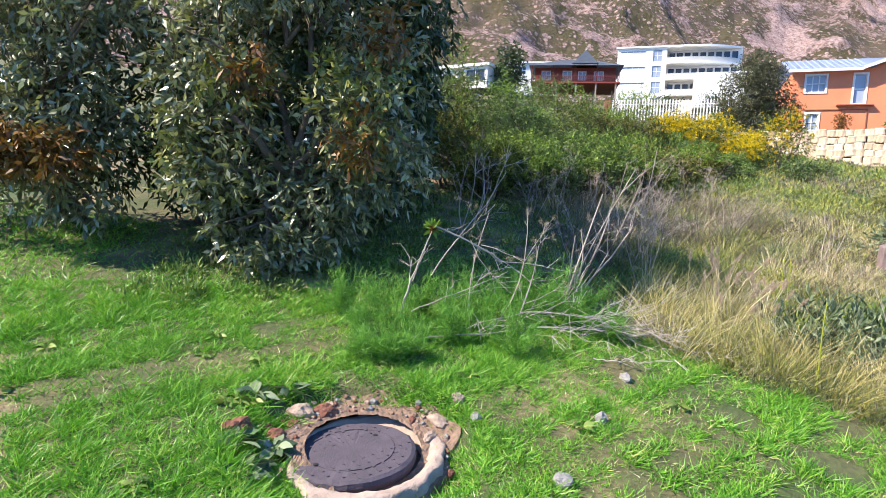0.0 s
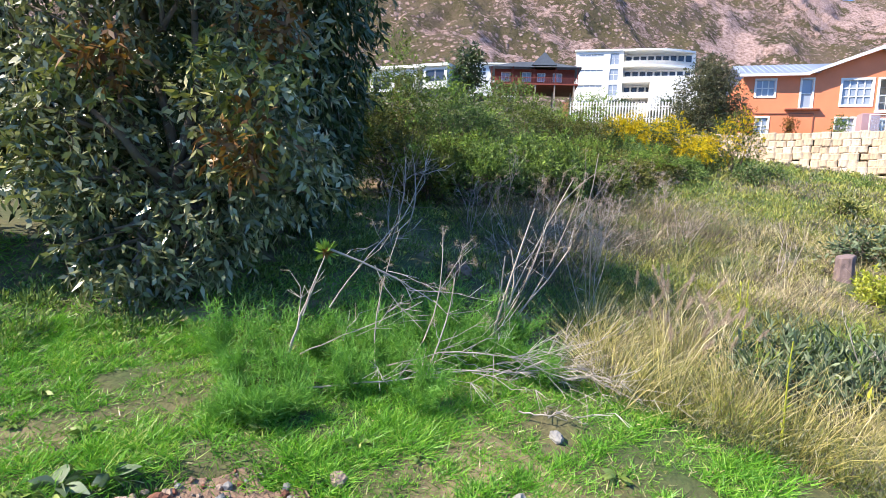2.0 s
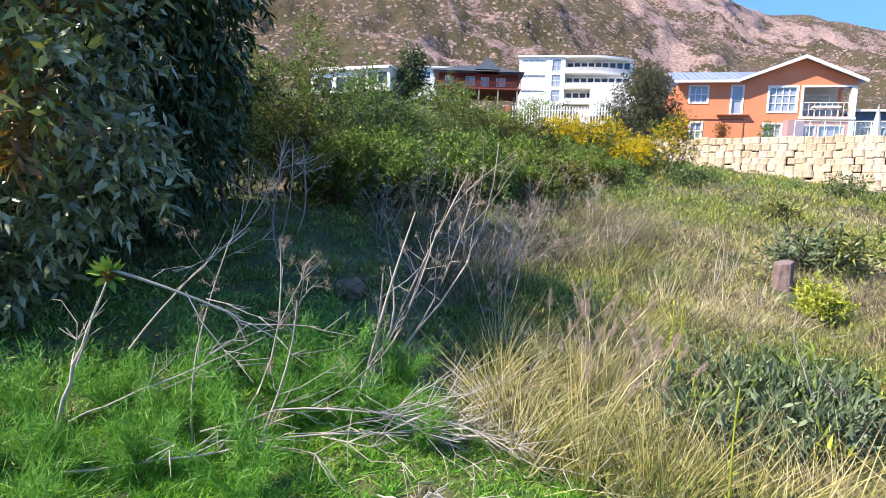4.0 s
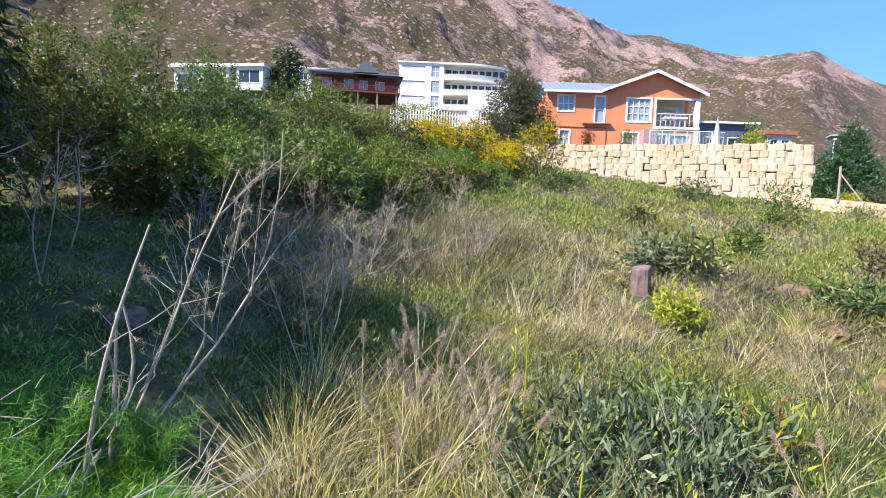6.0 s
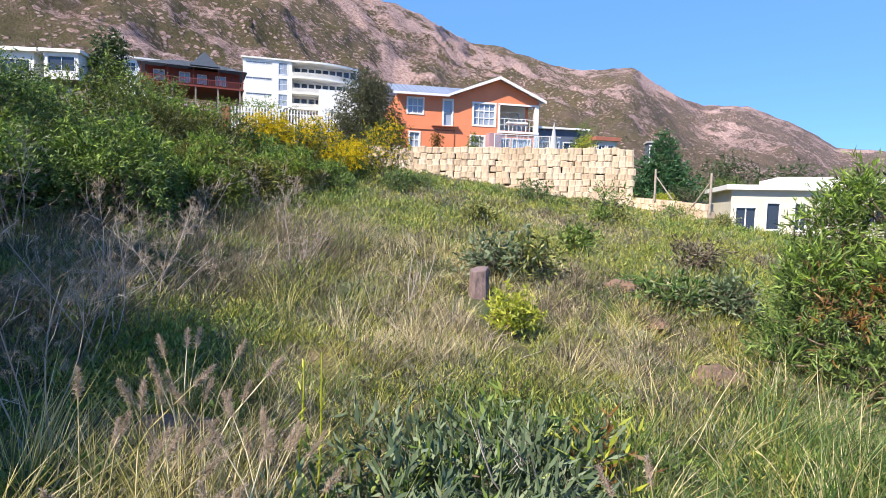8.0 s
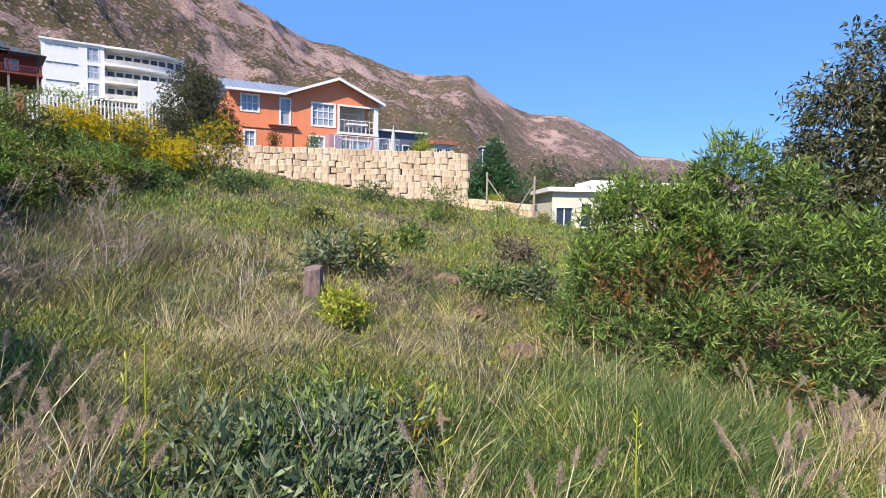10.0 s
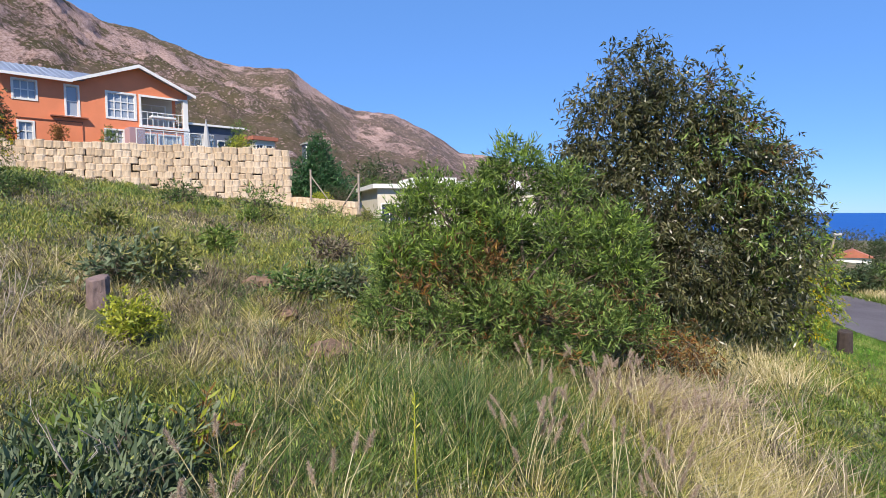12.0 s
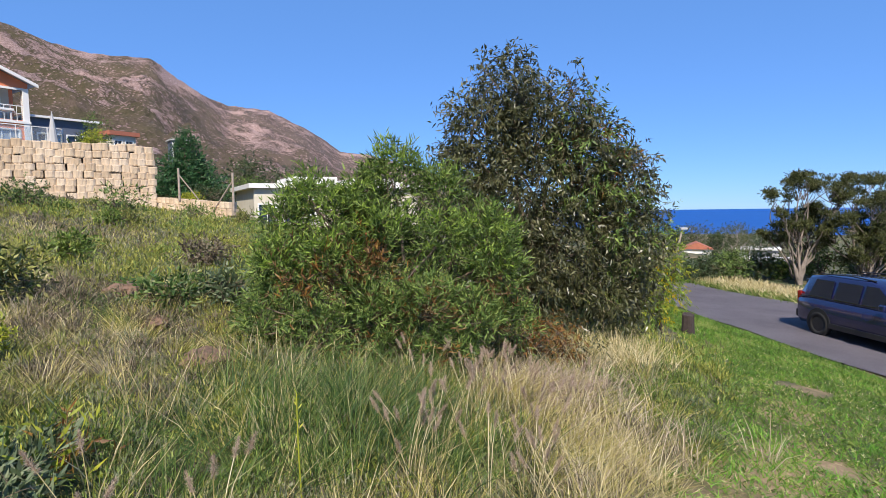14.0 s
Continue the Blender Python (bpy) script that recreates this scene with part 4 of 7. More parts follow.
FAR_BUSHES = [(58.9, 23.1, 4.2, 3.6, M_dense), (41.3, 27.8, 4.0, 1.6, M_dense), (66, 20, 4.5, 4.0, M_dense), (40.6, 20.6, 1.1, 1.0, M_yleaf), (52, 21.0, 2.2, 2.2, M_acacia), (48, 19.0, 1.6, 2.0, M_dense), (43.0, 20.4, 1.6, 1.4, M_dense), (46.5, 34.5, 3.4, 1.7, M_acacia), (51.5, 35.5, 3.0, 1.8, M_dense),
              (39.2, 23.5, 1.4, 1.0, M_dense), (20.0, 76, 7.6, 2.2, M_dense), (12, 71, 3.2, 3.0, M_acacia), (33.5, 66, 3.0, 3.0, M_acacia_lit), (44, 78, 3.0, 2.6, M_dense), (56, 85, 4.0, 3.0, M_dense), (20, 60, 3.4, 3, M_acacia)]
for k, (x, y, h, r, m) in enumerate(FAR_BUSHES):
    rr_ = np.random.RandomState(100 + k)
    woody_plant("garden_bush", x, y, 100 + k, "leafy green bush between the houses", "bush", mound(rr_, h, r), m, 300, 8, 0.085 * max(h, 1.6), 0.02 * max(h, 1.6), 0.06, 2, M_bark, 0.2, 0.1)
def terrace_bush(x, y, h, r, seed, m, label):
    rr_ = np.random.RandomState(seed)
    t = woody_plant("terrace_shrub", x, y, seed, label, "shrub", mound(rr_, h, r, 5), m, 220, 8, 0.12, 0.035, 0.03, 2, M_bark, 0.1, 0.05)
    t.location.z = 5.48
    return t


terrace_bush(38.9, 25.9, 2.6, 1.2, 97, M_acacia, "green bush on the terrace behind the wall")
terrace_bush(37.6, 25.3, 1.2, 0.9, 98, M_yleaf, "low yellow-green bush on the terrace behind the wall")
terrace_bush(32.87, 35.37, 1.75, 0.62, 95, M_gum_dry, "rust-coloured rounded shrub before the orange house")
terrace_bush(35.33, 33.83, 1.9, 0.85, 96, M_acacia, "green shrub before the orange house")
VERGE = [(25.6, -7.6, 0.95, 0.9), (26.0, -8.9, 1.15, 0.9), (26.3, -10.1, 1.2, 1.0), (26.6, -11.3, 0.85, 0.9), (24.8, -6.4, 0.8, 0.8), (28.5, -13.2, 0.7, 1.0), (27.2, -9.0, 1.1, 1.0), (27.4, -13.4, 1.7, 1.3), (27.0, -15.2, 1.9, 1.4), (28.2, -17.3, 2.0, 1.5), (25.6, -14.3, 1.0, 0.9)]
for k, (x, y, h, r) in enumerate(VERGE):
    rr_ = np.random.RandomState(130 + k)
    woody_plant("verge_bush", x, y, 130 + k, "dull green bush beyond the far road verge", "bush", mound(rr_, h, r), M_acacia if k % 2 else M_dense, 320, 8, 0.12, 0.034, 0.05, 3, M_bark, 0.2, 0.1, group="verge bushes")
FAR_TREES = [(95, -32, 3.6, 2.6), (92, -40, 5.8, 3.6), (98, -47, 5.5, 3.6), (60, -38.5, 2.2, 3.0), (54, -34, 1.6, 2.4), (100, -37, 5.0, 3.6), (90, -36.5, 3.8, 2.0), (110, -60, 5.0, 4.5), (112, -52, 5.0, 4.5)]
for k, (x, y, h, r) in enumerate(FAR_TREES):
    rr_ = np.random.RandomState(150 + k)
    woody_plant("far_tree", x, y, 150 + k, "distant dark green garden tree", "tree", mound(rr_, h, r), M_pine if k % 2 else M_dense, 800, 8, 0.2, 0.06, 0.15, 2, M_palebark, 0.1, 0.15, group="far trees")


def umbrella_pine(x, y, seed, clumps, turn=30.0):
    """A pine of thin, bare, forked limbs that carry flat separate clumps. clumps: (sideways, height, half width, half height) in metres."""
    rng = np.random.RandomState(seed)
    t = thing("pine_tree", x, y, ground_z(x, y) - 0.05, turn)
    bl, stems = [], []
    for side, up, rx, rz in clumps:
        away = rng.normal() * 0.55
        stem = rng.randint(3)
        foot = np.array([0.1 * (stem - 1), (stem - 1) * -0.12, 0.0])
        fork = np.array([away * 0.3, -side * 0.28 + (stem - 1) * -0.2, up * 0.42])
        stems += limb_paths(rng, foot, [fork], 0.075, 0.05, 6) + limb_paths(rng, fork, [(away, -side, up - rz * 0.3)], 0.034, 0.1, 7)
        for k in range(5):
            o = np.clip(rng.normal(size=3), -1.2, 1.2) * np.array([rx, rx, rz]) * (0.65, 0.65, 0.45)
            size = 0.42 + 0.2 * rng.random()
            bl.append((away + o[0], -side + o[1], up + o[2], rx * size, rx * size, rz * 0.55))
            stems += limb_paths(rng, fork * 0.35 + np.array([away, -side, up]) * 0.65, [(away + o[0], -side + o[1], up + o[2])], 0.016, 0.12, 4)
    link_part("trunk", quads_mesh("trunk", *tubes(stems), True), M_pinebark, t)
    lv, tw = sprays(rng, bl, 42 * len(bl), 10, 0.085, 0.022, -0.2, 0.6, 0.7, 0.05, lift=0.5)
    link_part("crown", quads_mesh("crown", *lv), M_pine, t)["kind"] = "stuff"
    link_part("twig_growth", quads_mesh("twig_growth", *tw), M_pinebark, t)["kind"] = "stuff"
    return tagged(t, "flat-topped pine with bare pale limbs", "tree", "pines")


CLUMPS = [(0.15, 4.72, 0.5, 0.2), (0.85, 4.68, 0.55, 0.2), (1.5, 4.6, 0.5, 0.2), (0.5, 4.3, 0.4, 0.16), (-0.6, 3.9, 0.42, 0.36), (-1.2, 3.2, 0.32, 0.24), (0.65, 3.8, 0.32, 0.2), (1.3, 3.9, 0.45, 0.24), (1.4, 3.2, 0.5, 0.3),
          (-0.75, 2.55, 0.42, 0.24), (-0.1, 2.72, 0.52, 0.22), (0.7, 2.62, 0.52, 0.26), (1.15, 2.1, 0.42, 0.36), (-0.45, 2.05, 0.3, 0.24), (0.3, 3.2, 0.35, 0.2), (0.1, 2.3, 0.42, 0.25), (0.9, 3.0, 0.42, 0.24), (-0.9, 2.2, 0.3, 0.2), (1.5, 2.6, 0.5, 0.3), (0.6, 1.85, 0.4, 0.3)]
CLUMPS = [(a, 0.88 * b, 1.08 * c, 1.15 * d) for a, b, c, d in CLUMPS]
umbrella_pine(24.75, -10.9, 161, CLUMPS)
umbrella_pine(24.2, -13.1, 162, [(-c[0] + 0.5, c[1] - 0.15, c[2] * 1.2, c[3] * 1.3) for c in CLUMPS] + [(0.6, 1.6, 0.6, 0.5), (-0.5, 3.0, 0.5, 0.3), (1.0, 1.1, 0.6, 0.5), (-0.6, 1.4, 0.5, 0.4), (0.1, 2.2, 0.6, 0.4)])
umbrella_pine(25.6, -15.4, 163, [(c[0], c[1], c[2] * 1.3, c[3] * 1.4) for c in CLUMPS] + [(-0.6, 1.3, 0.6, 0.5), (0.6, 1.2, 0.6, 0.5), (-1.4, 2.3, 0.5, 0.3)])

# ---------------------------------------------------------------- grass
def lawn_edge(x):
    """y up to which the mown grass reaches."""
    return np.interp(x, [-8, 1.6, 2.2, 2.6, 3.0, 3.4, 3.8, 4.6, 6.3, 9.3, 14, 22, 40], [9.0, 6.0, 4.6, 3.95, 3.55, 3.0, 2.2, 1.4, 0.35, -1.4, -2.6, -3.0, -0.5])


def bare(x, y):
    """Where the earth lies open: round the lid and in worn spots."""
    spots = np.hypot((x - 0.29) / 0.44, (y - 3.27) / 0.42) < 1 + 0.12 * np.sin(14 * x) * np.sin(11 * y)
    for cx, cy, r in ((-0.36, 4.63, 0.14), (2.74, 2.9, 0.13), (2.49, 3.35, 0.11), (2.06, 3.96, 0.12), (1.94, 3.01, 0.07), (3.08, 3.22, 0.12), (2.35, 2.75, 0.09), (6.34, 0.47, 0.15), (7.2, -1.2, 0.2), (10.2, -2.6, 0.3), (1.95, 3.75, 0.1)):
        spots |= np.hypot(x - cx, y - cy) < r * (1 + 0.3 * np.sin(9 * x + 7 * y))
    return spots


def blades(rng, x, y, tall, wide, lean, prof=(1.0, 0.7, 0.08), wind=(0.12, 0.1), nod=0.2):
    n = len(x)
    base = np.stack([x, y, height(x, y) - 0.01], 1)
    way = unit(np.stack([rng.normal(size=n) * lean + wind[0] * 0.3, rng.normal(size=n) * lean + wind[1] * 0.3, np.ones(n)], 1))
    bend = np.stack([way[:, 0] * 0.5 + wind[0], way[:, 1] * 0.5 + wind[1], -nod * (0.5 + rng.random(n))], 1)
    return strips(base, way, tall * (0.6 + 0.8 * rng.random(n)), wide, bend, prof, rng)


PATH_PLAN = [(0.2, 0.4), (0.7, 1.1), (1.7, 2.2), (2.5, 2.7), (2.4, 2.1)]     # the line walked along


def from_path(x, y):
    return np.min([np.hypot(x - px, y - py) for px, py in PATH_PLAN], axis=0)


rng = np.random.RandomState(200)
n = 700000
x, y = rng.uniform(-7, 20, n), rng.uniform(-6.5, 8.5, n)
dist = from_path(x, y)
ok = rng.random(n) < 1.3 * (2.4 / np.maximum(dist, 2.4)) ** 1.15
ok &= (y > 1.9 - 0.9 * (x + 0.2)) & (y > 1.6 - 0.42 * x) | (x > 5)
ok &= (y < lawn_edge(x) + 0.35 + 0.25 * waves(x * 3, y * 3)) & (y > road_line(x) + 0.1) & ~bare(x, y)
ok &= waves(x * 2.2, y * 2.2, 2.0) * 0.6 + waves(x * 7, y * 7, 2.0) * 0.4 + rng.normal(size=n) * 0.3 > -0.75
x, y, dist = x[ok], y[ok], dist[ok]
lush = smoothstep(-0.3, 0.5, waves(x * 1.3, y * 1.3, 5.0) + 0.6 * waves(x * 5, y * 5, 1.0))
tall = 0.045 + 0.06 * lush * (0.5 + 0.5 * rng.random(len(x)))
v = blades(rng, x, y, tall, 0.0038 + 0.0011 * dist, 0.7, (1.0, 0.15))
tagged(link_part("lawn_grass", quads_mesh("lawn_grass", *v), M_lawn), "bright green short lawn grass with small gaps", "grass", kind="stuff")
k_ = 500000
nx_, ny_ = rng.uniform(-3.4, 4.4, k_), rng.uniform(1.5, 5.4, k_)
ok = (ny_ < lawn_edge(nx_) + 0.15) & ~bare(nx_, ny_) & (ny_ > 1.9 - 0.9 * (nx_ + 0.2))
ok &= waves(nx_ * 4.1, ny_ * 4.1, 2.0) * 0.6 + waves(nx_ * 13, ny_ * 13, 5.0) * 0.6 + rng.normal(size=k_) * 0.16 > -0.2 + 0.12 * smoothstep(1.2, 2.6, nx_)
nx_, ny_ = nx_[ok], ny_[ok]
v = blades(rng, nx_, ny_, 0.025 + 0.1 * (0.4 + 0.6 * rng.random(len(nx_))) * smoothstep(-0.5, 0.8, waves(nx_ * 5.3, ny_ * 5.3, 3.0) * 0.6 + waves(nx_ * 13, ny_ * 13, 5.0) * 0.6), 0.0072, 0.65, (1.0, 0.12))
tagged(link_part("lawn_grass", quads_mesh("lawn_grass", *v), M_lawn), "lush short green grass round the manhole", "grass", kind="stuff")
k_ = 100000
nx_ = rng.uniform(4.5, 19, k_)
ny_ = road_line(nx_) + 0.1 + (lawn_edge(nx_) + 0.2 - road_line(nx_)) * rng.random(k_)
ok = ~bare(nx_, ny_) & (waves(nx_ * 2.6, ny_ * 2.6, 3.0) * 0.5 + waves(nx_ * 8, ny_ * 8, 1.0) * 0.4 + rng.normal(size=k_) * 0.4 > -0.5)
nx_, ny_ = nx_[ok], ny_[ok]
v = blades(rng, nx_, ny_, 0.05 + 0.05 * rng.random(len(nx_)), 0.012, 0.6, (1.0, 0.15))
tagged(link_part("lawn_grass", quads_mesh("lawn_grass", *v), M_verge), "short green grass on the strip above the road", "grass", kind="stuff")
for x0_, x1_, y0_, y1_, k_, w_ in ((-7.5, -2.0, 3.8, 9.2, 22000, 0.012), (-9, 4.5, -7, 2.2, 42000, 0.016)):
    nx_, ny_ = rng.uniform(x0_, x1_, k_), rng.uniform(y0_, y1_, k_)
    ok = (ny_ > road_line(nx_) + 0.15) & (ny_ < lawn_edge(nx_) + 0.2)
    v = blades(rng, nx_[ok], ny_[ok], 0.06 + 0.05 * rng.random(ok.sum()), w_, 0.6, (1.0, 0.15))
    tagged(link_part("lawn_grass", quads_mesh("lawn_grass", *v), M_lawn), "green lawn grass spreading round the trees and slope", "grass", kind="stuff")
# dry thatch in the lawn
ok = rng.random(len(x)) < 0.08 + 0.34 * smoothstep(1.0, 2.4, x)
v = blades(rng, x[ok] + rng.normal(size=ok.sum()) * 0.03, y[ok] + rng.normal(size=ok.sum()) * 0.03, 0.05, 0.004 + 0.001 * dist[ok], 0.9)
tagged(link_part("dry_lawn_grass", quads_mesh("dry_lawn_grass", *v), M_straw), "scattered dry straw in the lawn", "grass", kind="stuff")


def tussocks(rng, name, mat, label, cx, cy, per, tall, wide, spread, lean, nod=0.1, wind=0.05, prof=(1.0, 0.8, 0.1), across=0.0):
    k = len(cx)
    n = k * per
    spread = np.repeat(spread, per)
    ox, oy = rng.normal(size=n) * spread, rng.normal(size=n) * spread
    x, y = np.repeat(cx, per) + ox, np.repeat(cy, per) + oy
    base = np.stack([x, y, height(x, y) - 0.02], 1)
    sway = np.repeat(rng.normal(size=(k, 2)) * 0.26, per, 0)
    way = unit(np.stack([sway[:, 0] + ox / spread * lean + rng.normal(size=n) * 0.14 + wind, sway[:, 1] + oy / spread * lean + rng.normal(size=n) * 0.14 - across, np.ones(n)], 1))
    bend = np.stack([way[:, 0] * 0.35 + wind + rng.normal(size=n) * 0.08, way[:, 1] * 0.35 - across + rng.normal(size=n) * 0.08, -nod * (0.4 + 1.2 * rng.random(n))], 1)
    ln = np.repeat(tall, per) * (0.45 + 0.75 * rng.random(n))
    v = strips(base, way, ln, np.repeat(wide, per), bend, prof, rng)
    return tagged(link_part(name, quads_mesh(name, *v), mat), label, "grass", kind="stuff")


def forbs(rng, name, mat, label, cx, cy, per, size, leaf, wide):
    """Low rounded clumps of small leaves standing on the ground, one at each centre."""
    k = len(cx)
    n = k * per
    sz = np.repeat(size, per)
    d = unit(rng.normal(size=(n, 3)))
    d[:, 2] = np.abs(d[:, 2])
    q = d * (0.35 + 0.65 * rng.random(n) ** 0.5)[:, None] * sz[:, None] * np.array([1.0, 1.0, 0.95])
    x, y = np.repeat(cx, per) + q[:, 0], np.repeat(cy, per) + q[:, 1]
    base = np.stack([x, y, height(x, y) + q[:, 2]], 1)
    way = unit(d * 0.7 + rng.normal(size=(n, 3)) * 0.45 + np.array([0.1, 0, 0.55]))
    ln = np.repeat(leaf, per) * (0.5 + 0.9 * rng.random(n))
    v = leaves(base, way, ln, np.repeat(wide, per) * (0.7 + 0.6 * rng.random(n)), rng.normal(size=(n, 3)) * 0.12, rng)
    return tagged(link_part(name, quads_mesh(name, *v), mat), label, "weeds", kind="stuff")


def field_points(rng, n, r0, r1, power):
    r = r0 + (r1 - r0) * rng.random(n) ** power
    a = np.radians(-8 + 126 * rng.random(n))
    x, y = 2.3 + r * np.sin(a), 2.1 + r * np.cos(a)
    ok = (y > lawn_edge(x) + 0.1 + 0.15 * waves(x * 3, y * 3)) & (x > 2.1 + 0.25 * np.sin(y * 2) + 0.95 * smoothstep(4.25, 5.1, y)) & (np.hypot((x - 4.2) / 0.85, (y - 4.25) / 0.6) > 1)
    for px, py, pr in ((6.4, 5.8, 0.24), (7.0, 6.72, 0.3), (6.75, 6.45, 0.2), (6.5, 6.2, 0.2), (13.9, -2.45, 0.7), (13.2, -2.2, 0.5), (12.5, -1.9, 0.5), (9.8, 5.9, 0.35), (7.3, 4.4, 0.25), (3.5, 5.4, 0.2), (9.2, 6.3, 0.25), (6.6, 6.2, 0.2), (6.15, 5.5, 0.14), (5.6, 5.0, 0.08), (5.4, 3.6, 0.2)):
        ok &= np.hypot(x - px, y - py) > pr
    ok &= ~((np.hypot(x - 2.5, y - 5.6) < 0.8) & (rng.random(n) < 0.8))
    ok &= y - 32 < (x - 28.1) * -1.2 - 0.8
    return x[ok], y[ok], r[ok]


def dryness(x, y):
    """Positive where the grass is straw, negative where it is lush."""
    f = waves(x * 0.5, y * 0.5, 4.0) * 0.7 + waves(x * 1.7, y * 1.7, 9.0) * 0.4
    f = f - 0.05 - 0.05 * np.exp(-((x - 3.2) ** 2 + (y - 4.3) ** 2) / 1.2) + 0.2 * np.exp(-((x - 7.6) ** 2 / 3.5 + (y - 0.9) ** 2 / 0.8))
    f = f + 0.5 * np.exp(-((x - 7.0) ** 2 + (y - 5.0) ** 2) / 2.5) + 0.35 * np.exp(-((x - 17) ** 2 + (y - 17) ** 2) / 30)
    f = f - 0.12 * np.exp(-((x - 6.1) ** 2 / 1.2 + (y - 3.0) ** 2 / 0.8)) - 0.4 * np.exp(-((x - 22) ** 2 + (y - 12) ** 2) / 40) - 0.5 * np.exp(-((x - 2.8) ** 2 + (y - 6.0) ** 2) / 1.0)
    return f


def patches(x, y, k):
    return waves(x * 2.3 + k * 3.1, y * 2.3 - k * 1.7, k * 1.9) + 0.5 * waves(x * 5.1, y * 5.1, k * 2.7)


KINDS = (("straw_grass", M_straw, "pale straw-coloured dry grass", 0.5, 0.32), ("olive_grass", M_olive, "olive green grass", 0.05, 0.3), ("green_weeds", M_weed, "soft bright green weeds", -0.35, 0.2),
         ("sedge", M_sedge, "dark green sedge", -0.25, 0.3), ("dry_brush", M_brush, "grey-brown dry brush", 0.2, 0.17), ("seed_grass", M_seedgrass, "soft pinkish seeding grass", 0.35, 0.3),
         ("yellow_weeds", M_herb, "yellow-green soft weeds", -0.1, 0.18), ("grey_weeds", M_greyherb, "grey-green low herbs", -0.05, 0.17), ("gold_grass", M_gold, "yellowish tuft grass", 0.25, 0.32))
LEAFY = (2, 4, 6, 7)
for near, r0, r1, n, per in ((True, 1.3, 9, 3300, 46), (False, 8, 37, 12500, 14)):
    rng = np.random.RandomState(int(r1))
    x, y, r = field_points(rng, n * 2, r0, r1, 1.2)
    x, y, r = x[:n], y[:n], r[:n]
    f = dryness(x, y) - (0.08 if near else 0.0)
    score = np.stack([-2.2 * np.abs(f - c) + 0.5 * patches(x, y, i) + 0.55 * rng.normal(size=len(x)) + ((0.0, 0.0, 0.0, -0.15, 0.2, -0.1, 0.12, 0.05, -0.15) if near else (0.0, 0.05, 0.15, -0.15, -0.12, -0.1, 0.4, -0.1, 0.0))[i] for i, (_, _, _, c, _) in enumerate(KINDS)])
    best = score.argmax(0)
    for i, (name, mat, label, c, tall0) in enumerate(KINDS):
        m = best == i
        where = " in tufts near the lawn" if near else " on the field below the wall"
        if i in LEAFY:
            size = tall0 * (0.45 + 0.9 * rng.random(m.sum())) * (1.0 if near else 1.5)
            forbs(rng, name, mat, label + where, x[m], y[m], 90 if near else 46, size, 0.03 + 0.0042 * r[m], 0.0035 + 0.0011 * r[m])
            continue
        tall = tall0 * (0.35 + 0.9 * rng.random(m.sum()) ** 1.5) * (1 if near else 0.66)
        tussocks(rng, name, mat, label + where, x[m], y[m], per, tall, 0.0016 + (0.0006 if near else 0.00085) * r[m], (0.026 if near else 0.04) + 0.006 * r[m], 0.3 if i in (0, 1, 8) else 0.38, prof=(1.0, 0.8, 0.1) if near else (1.0, 0.2))
# yellow tufts along the lawn's edge
rng = np.random.RandomState(228)
EDGE = [(2.55, 4.2), (2.8, 4.02), (3.08, 3.85), (3.35, 3.62), (3.65, 3.4), (2.65, 4.55), (3.4, 4.0), (3.8, 3.7), (2.75, 4.9), (3.3, 4.7), (2.95, 5.3), (4.0, 3.25), (4.2, 2.9)]
ex, ey = np.array(EDGE).T
tussocks(rng, "gold_grass", M_gold, "tall yellowish grass tufts at the lawn's edge", ex, ey, 110, 0.46 + 0.16 * rng.random(len(EDGE)), np.full(len(EDGE), 0.0036), np.full(len(EDGE), 0.07), 0.3, 0.12)
tussocks(rng, "straw_grass", M_straw, "pale straw grass among the yellowish tufts", ex + 0.09, ey - 0.06, 70, 0.42 + 0.16 * rng.random(len(EDGE)), np.full(len(EDGE), 0.0034), np.full(len(EDGE), 0.09), 0.34, 0.16)
# pale feathery grass laid over by the wind before the gum tree
rng = np.random.RandomState(227)
ex, ey = rng.normal(7.6, 0.7, 60), rng.normal(0.9, 0.38, 60)
tussocks(rng, "seed_grass", M_seedgrass, "pale pinkish grass bent over by the wind", ex, ey, 22, np.full(60, 0.46), np.full(60, 0.006), np.full(60, 0.07), 0.2, 0.3, 0.22)
ex, ey = rng.normal(10.0, 0.6, 40), rng.normal(0.0, 0.35, 40)
tussocks(rng, "straw_grass", M_straw, "pale straw grass beside the gum tree", ex, ey, 45, np.full(40, 0.55), np.full(40, 0.008), np.full(40, 0.09), 0.25, 0.2, 0.1)
ex, ey = rng.normal(6.9, 0.75, 48), rng.normal(1.55, 0.4, 48)
tussocks(rng, "gold_grass", M_gold, "long yellow-green grass laid over by the wind", ex, ey, 34, np.full(48, 0.46), np.full(48, 0.004), np.full(48, 0.07), 0.22, 0.25, 0.05, across=0.3)
ex, ey = rng.normal(7.7, 0.3, 16), rng.normal(1.38, 0.2, 16)
tussocks(rng, "seed_grass", M_plume, "pinkish feathery grass laid over by the wind", ex, ey, 60, np.full(16, 0.48), np.full(16, 0.004), np.full(16, 0.07), 0.2, 0.35, 0.05, across=0.45)
# short growth between the tufts
rng = np.random.RandomState(229)
x, y, r = field_points(rng, 62000, 1.3, 14, 1.35)
f = dryness(x, y) + rng.normal(size=len(x)) * 0.25
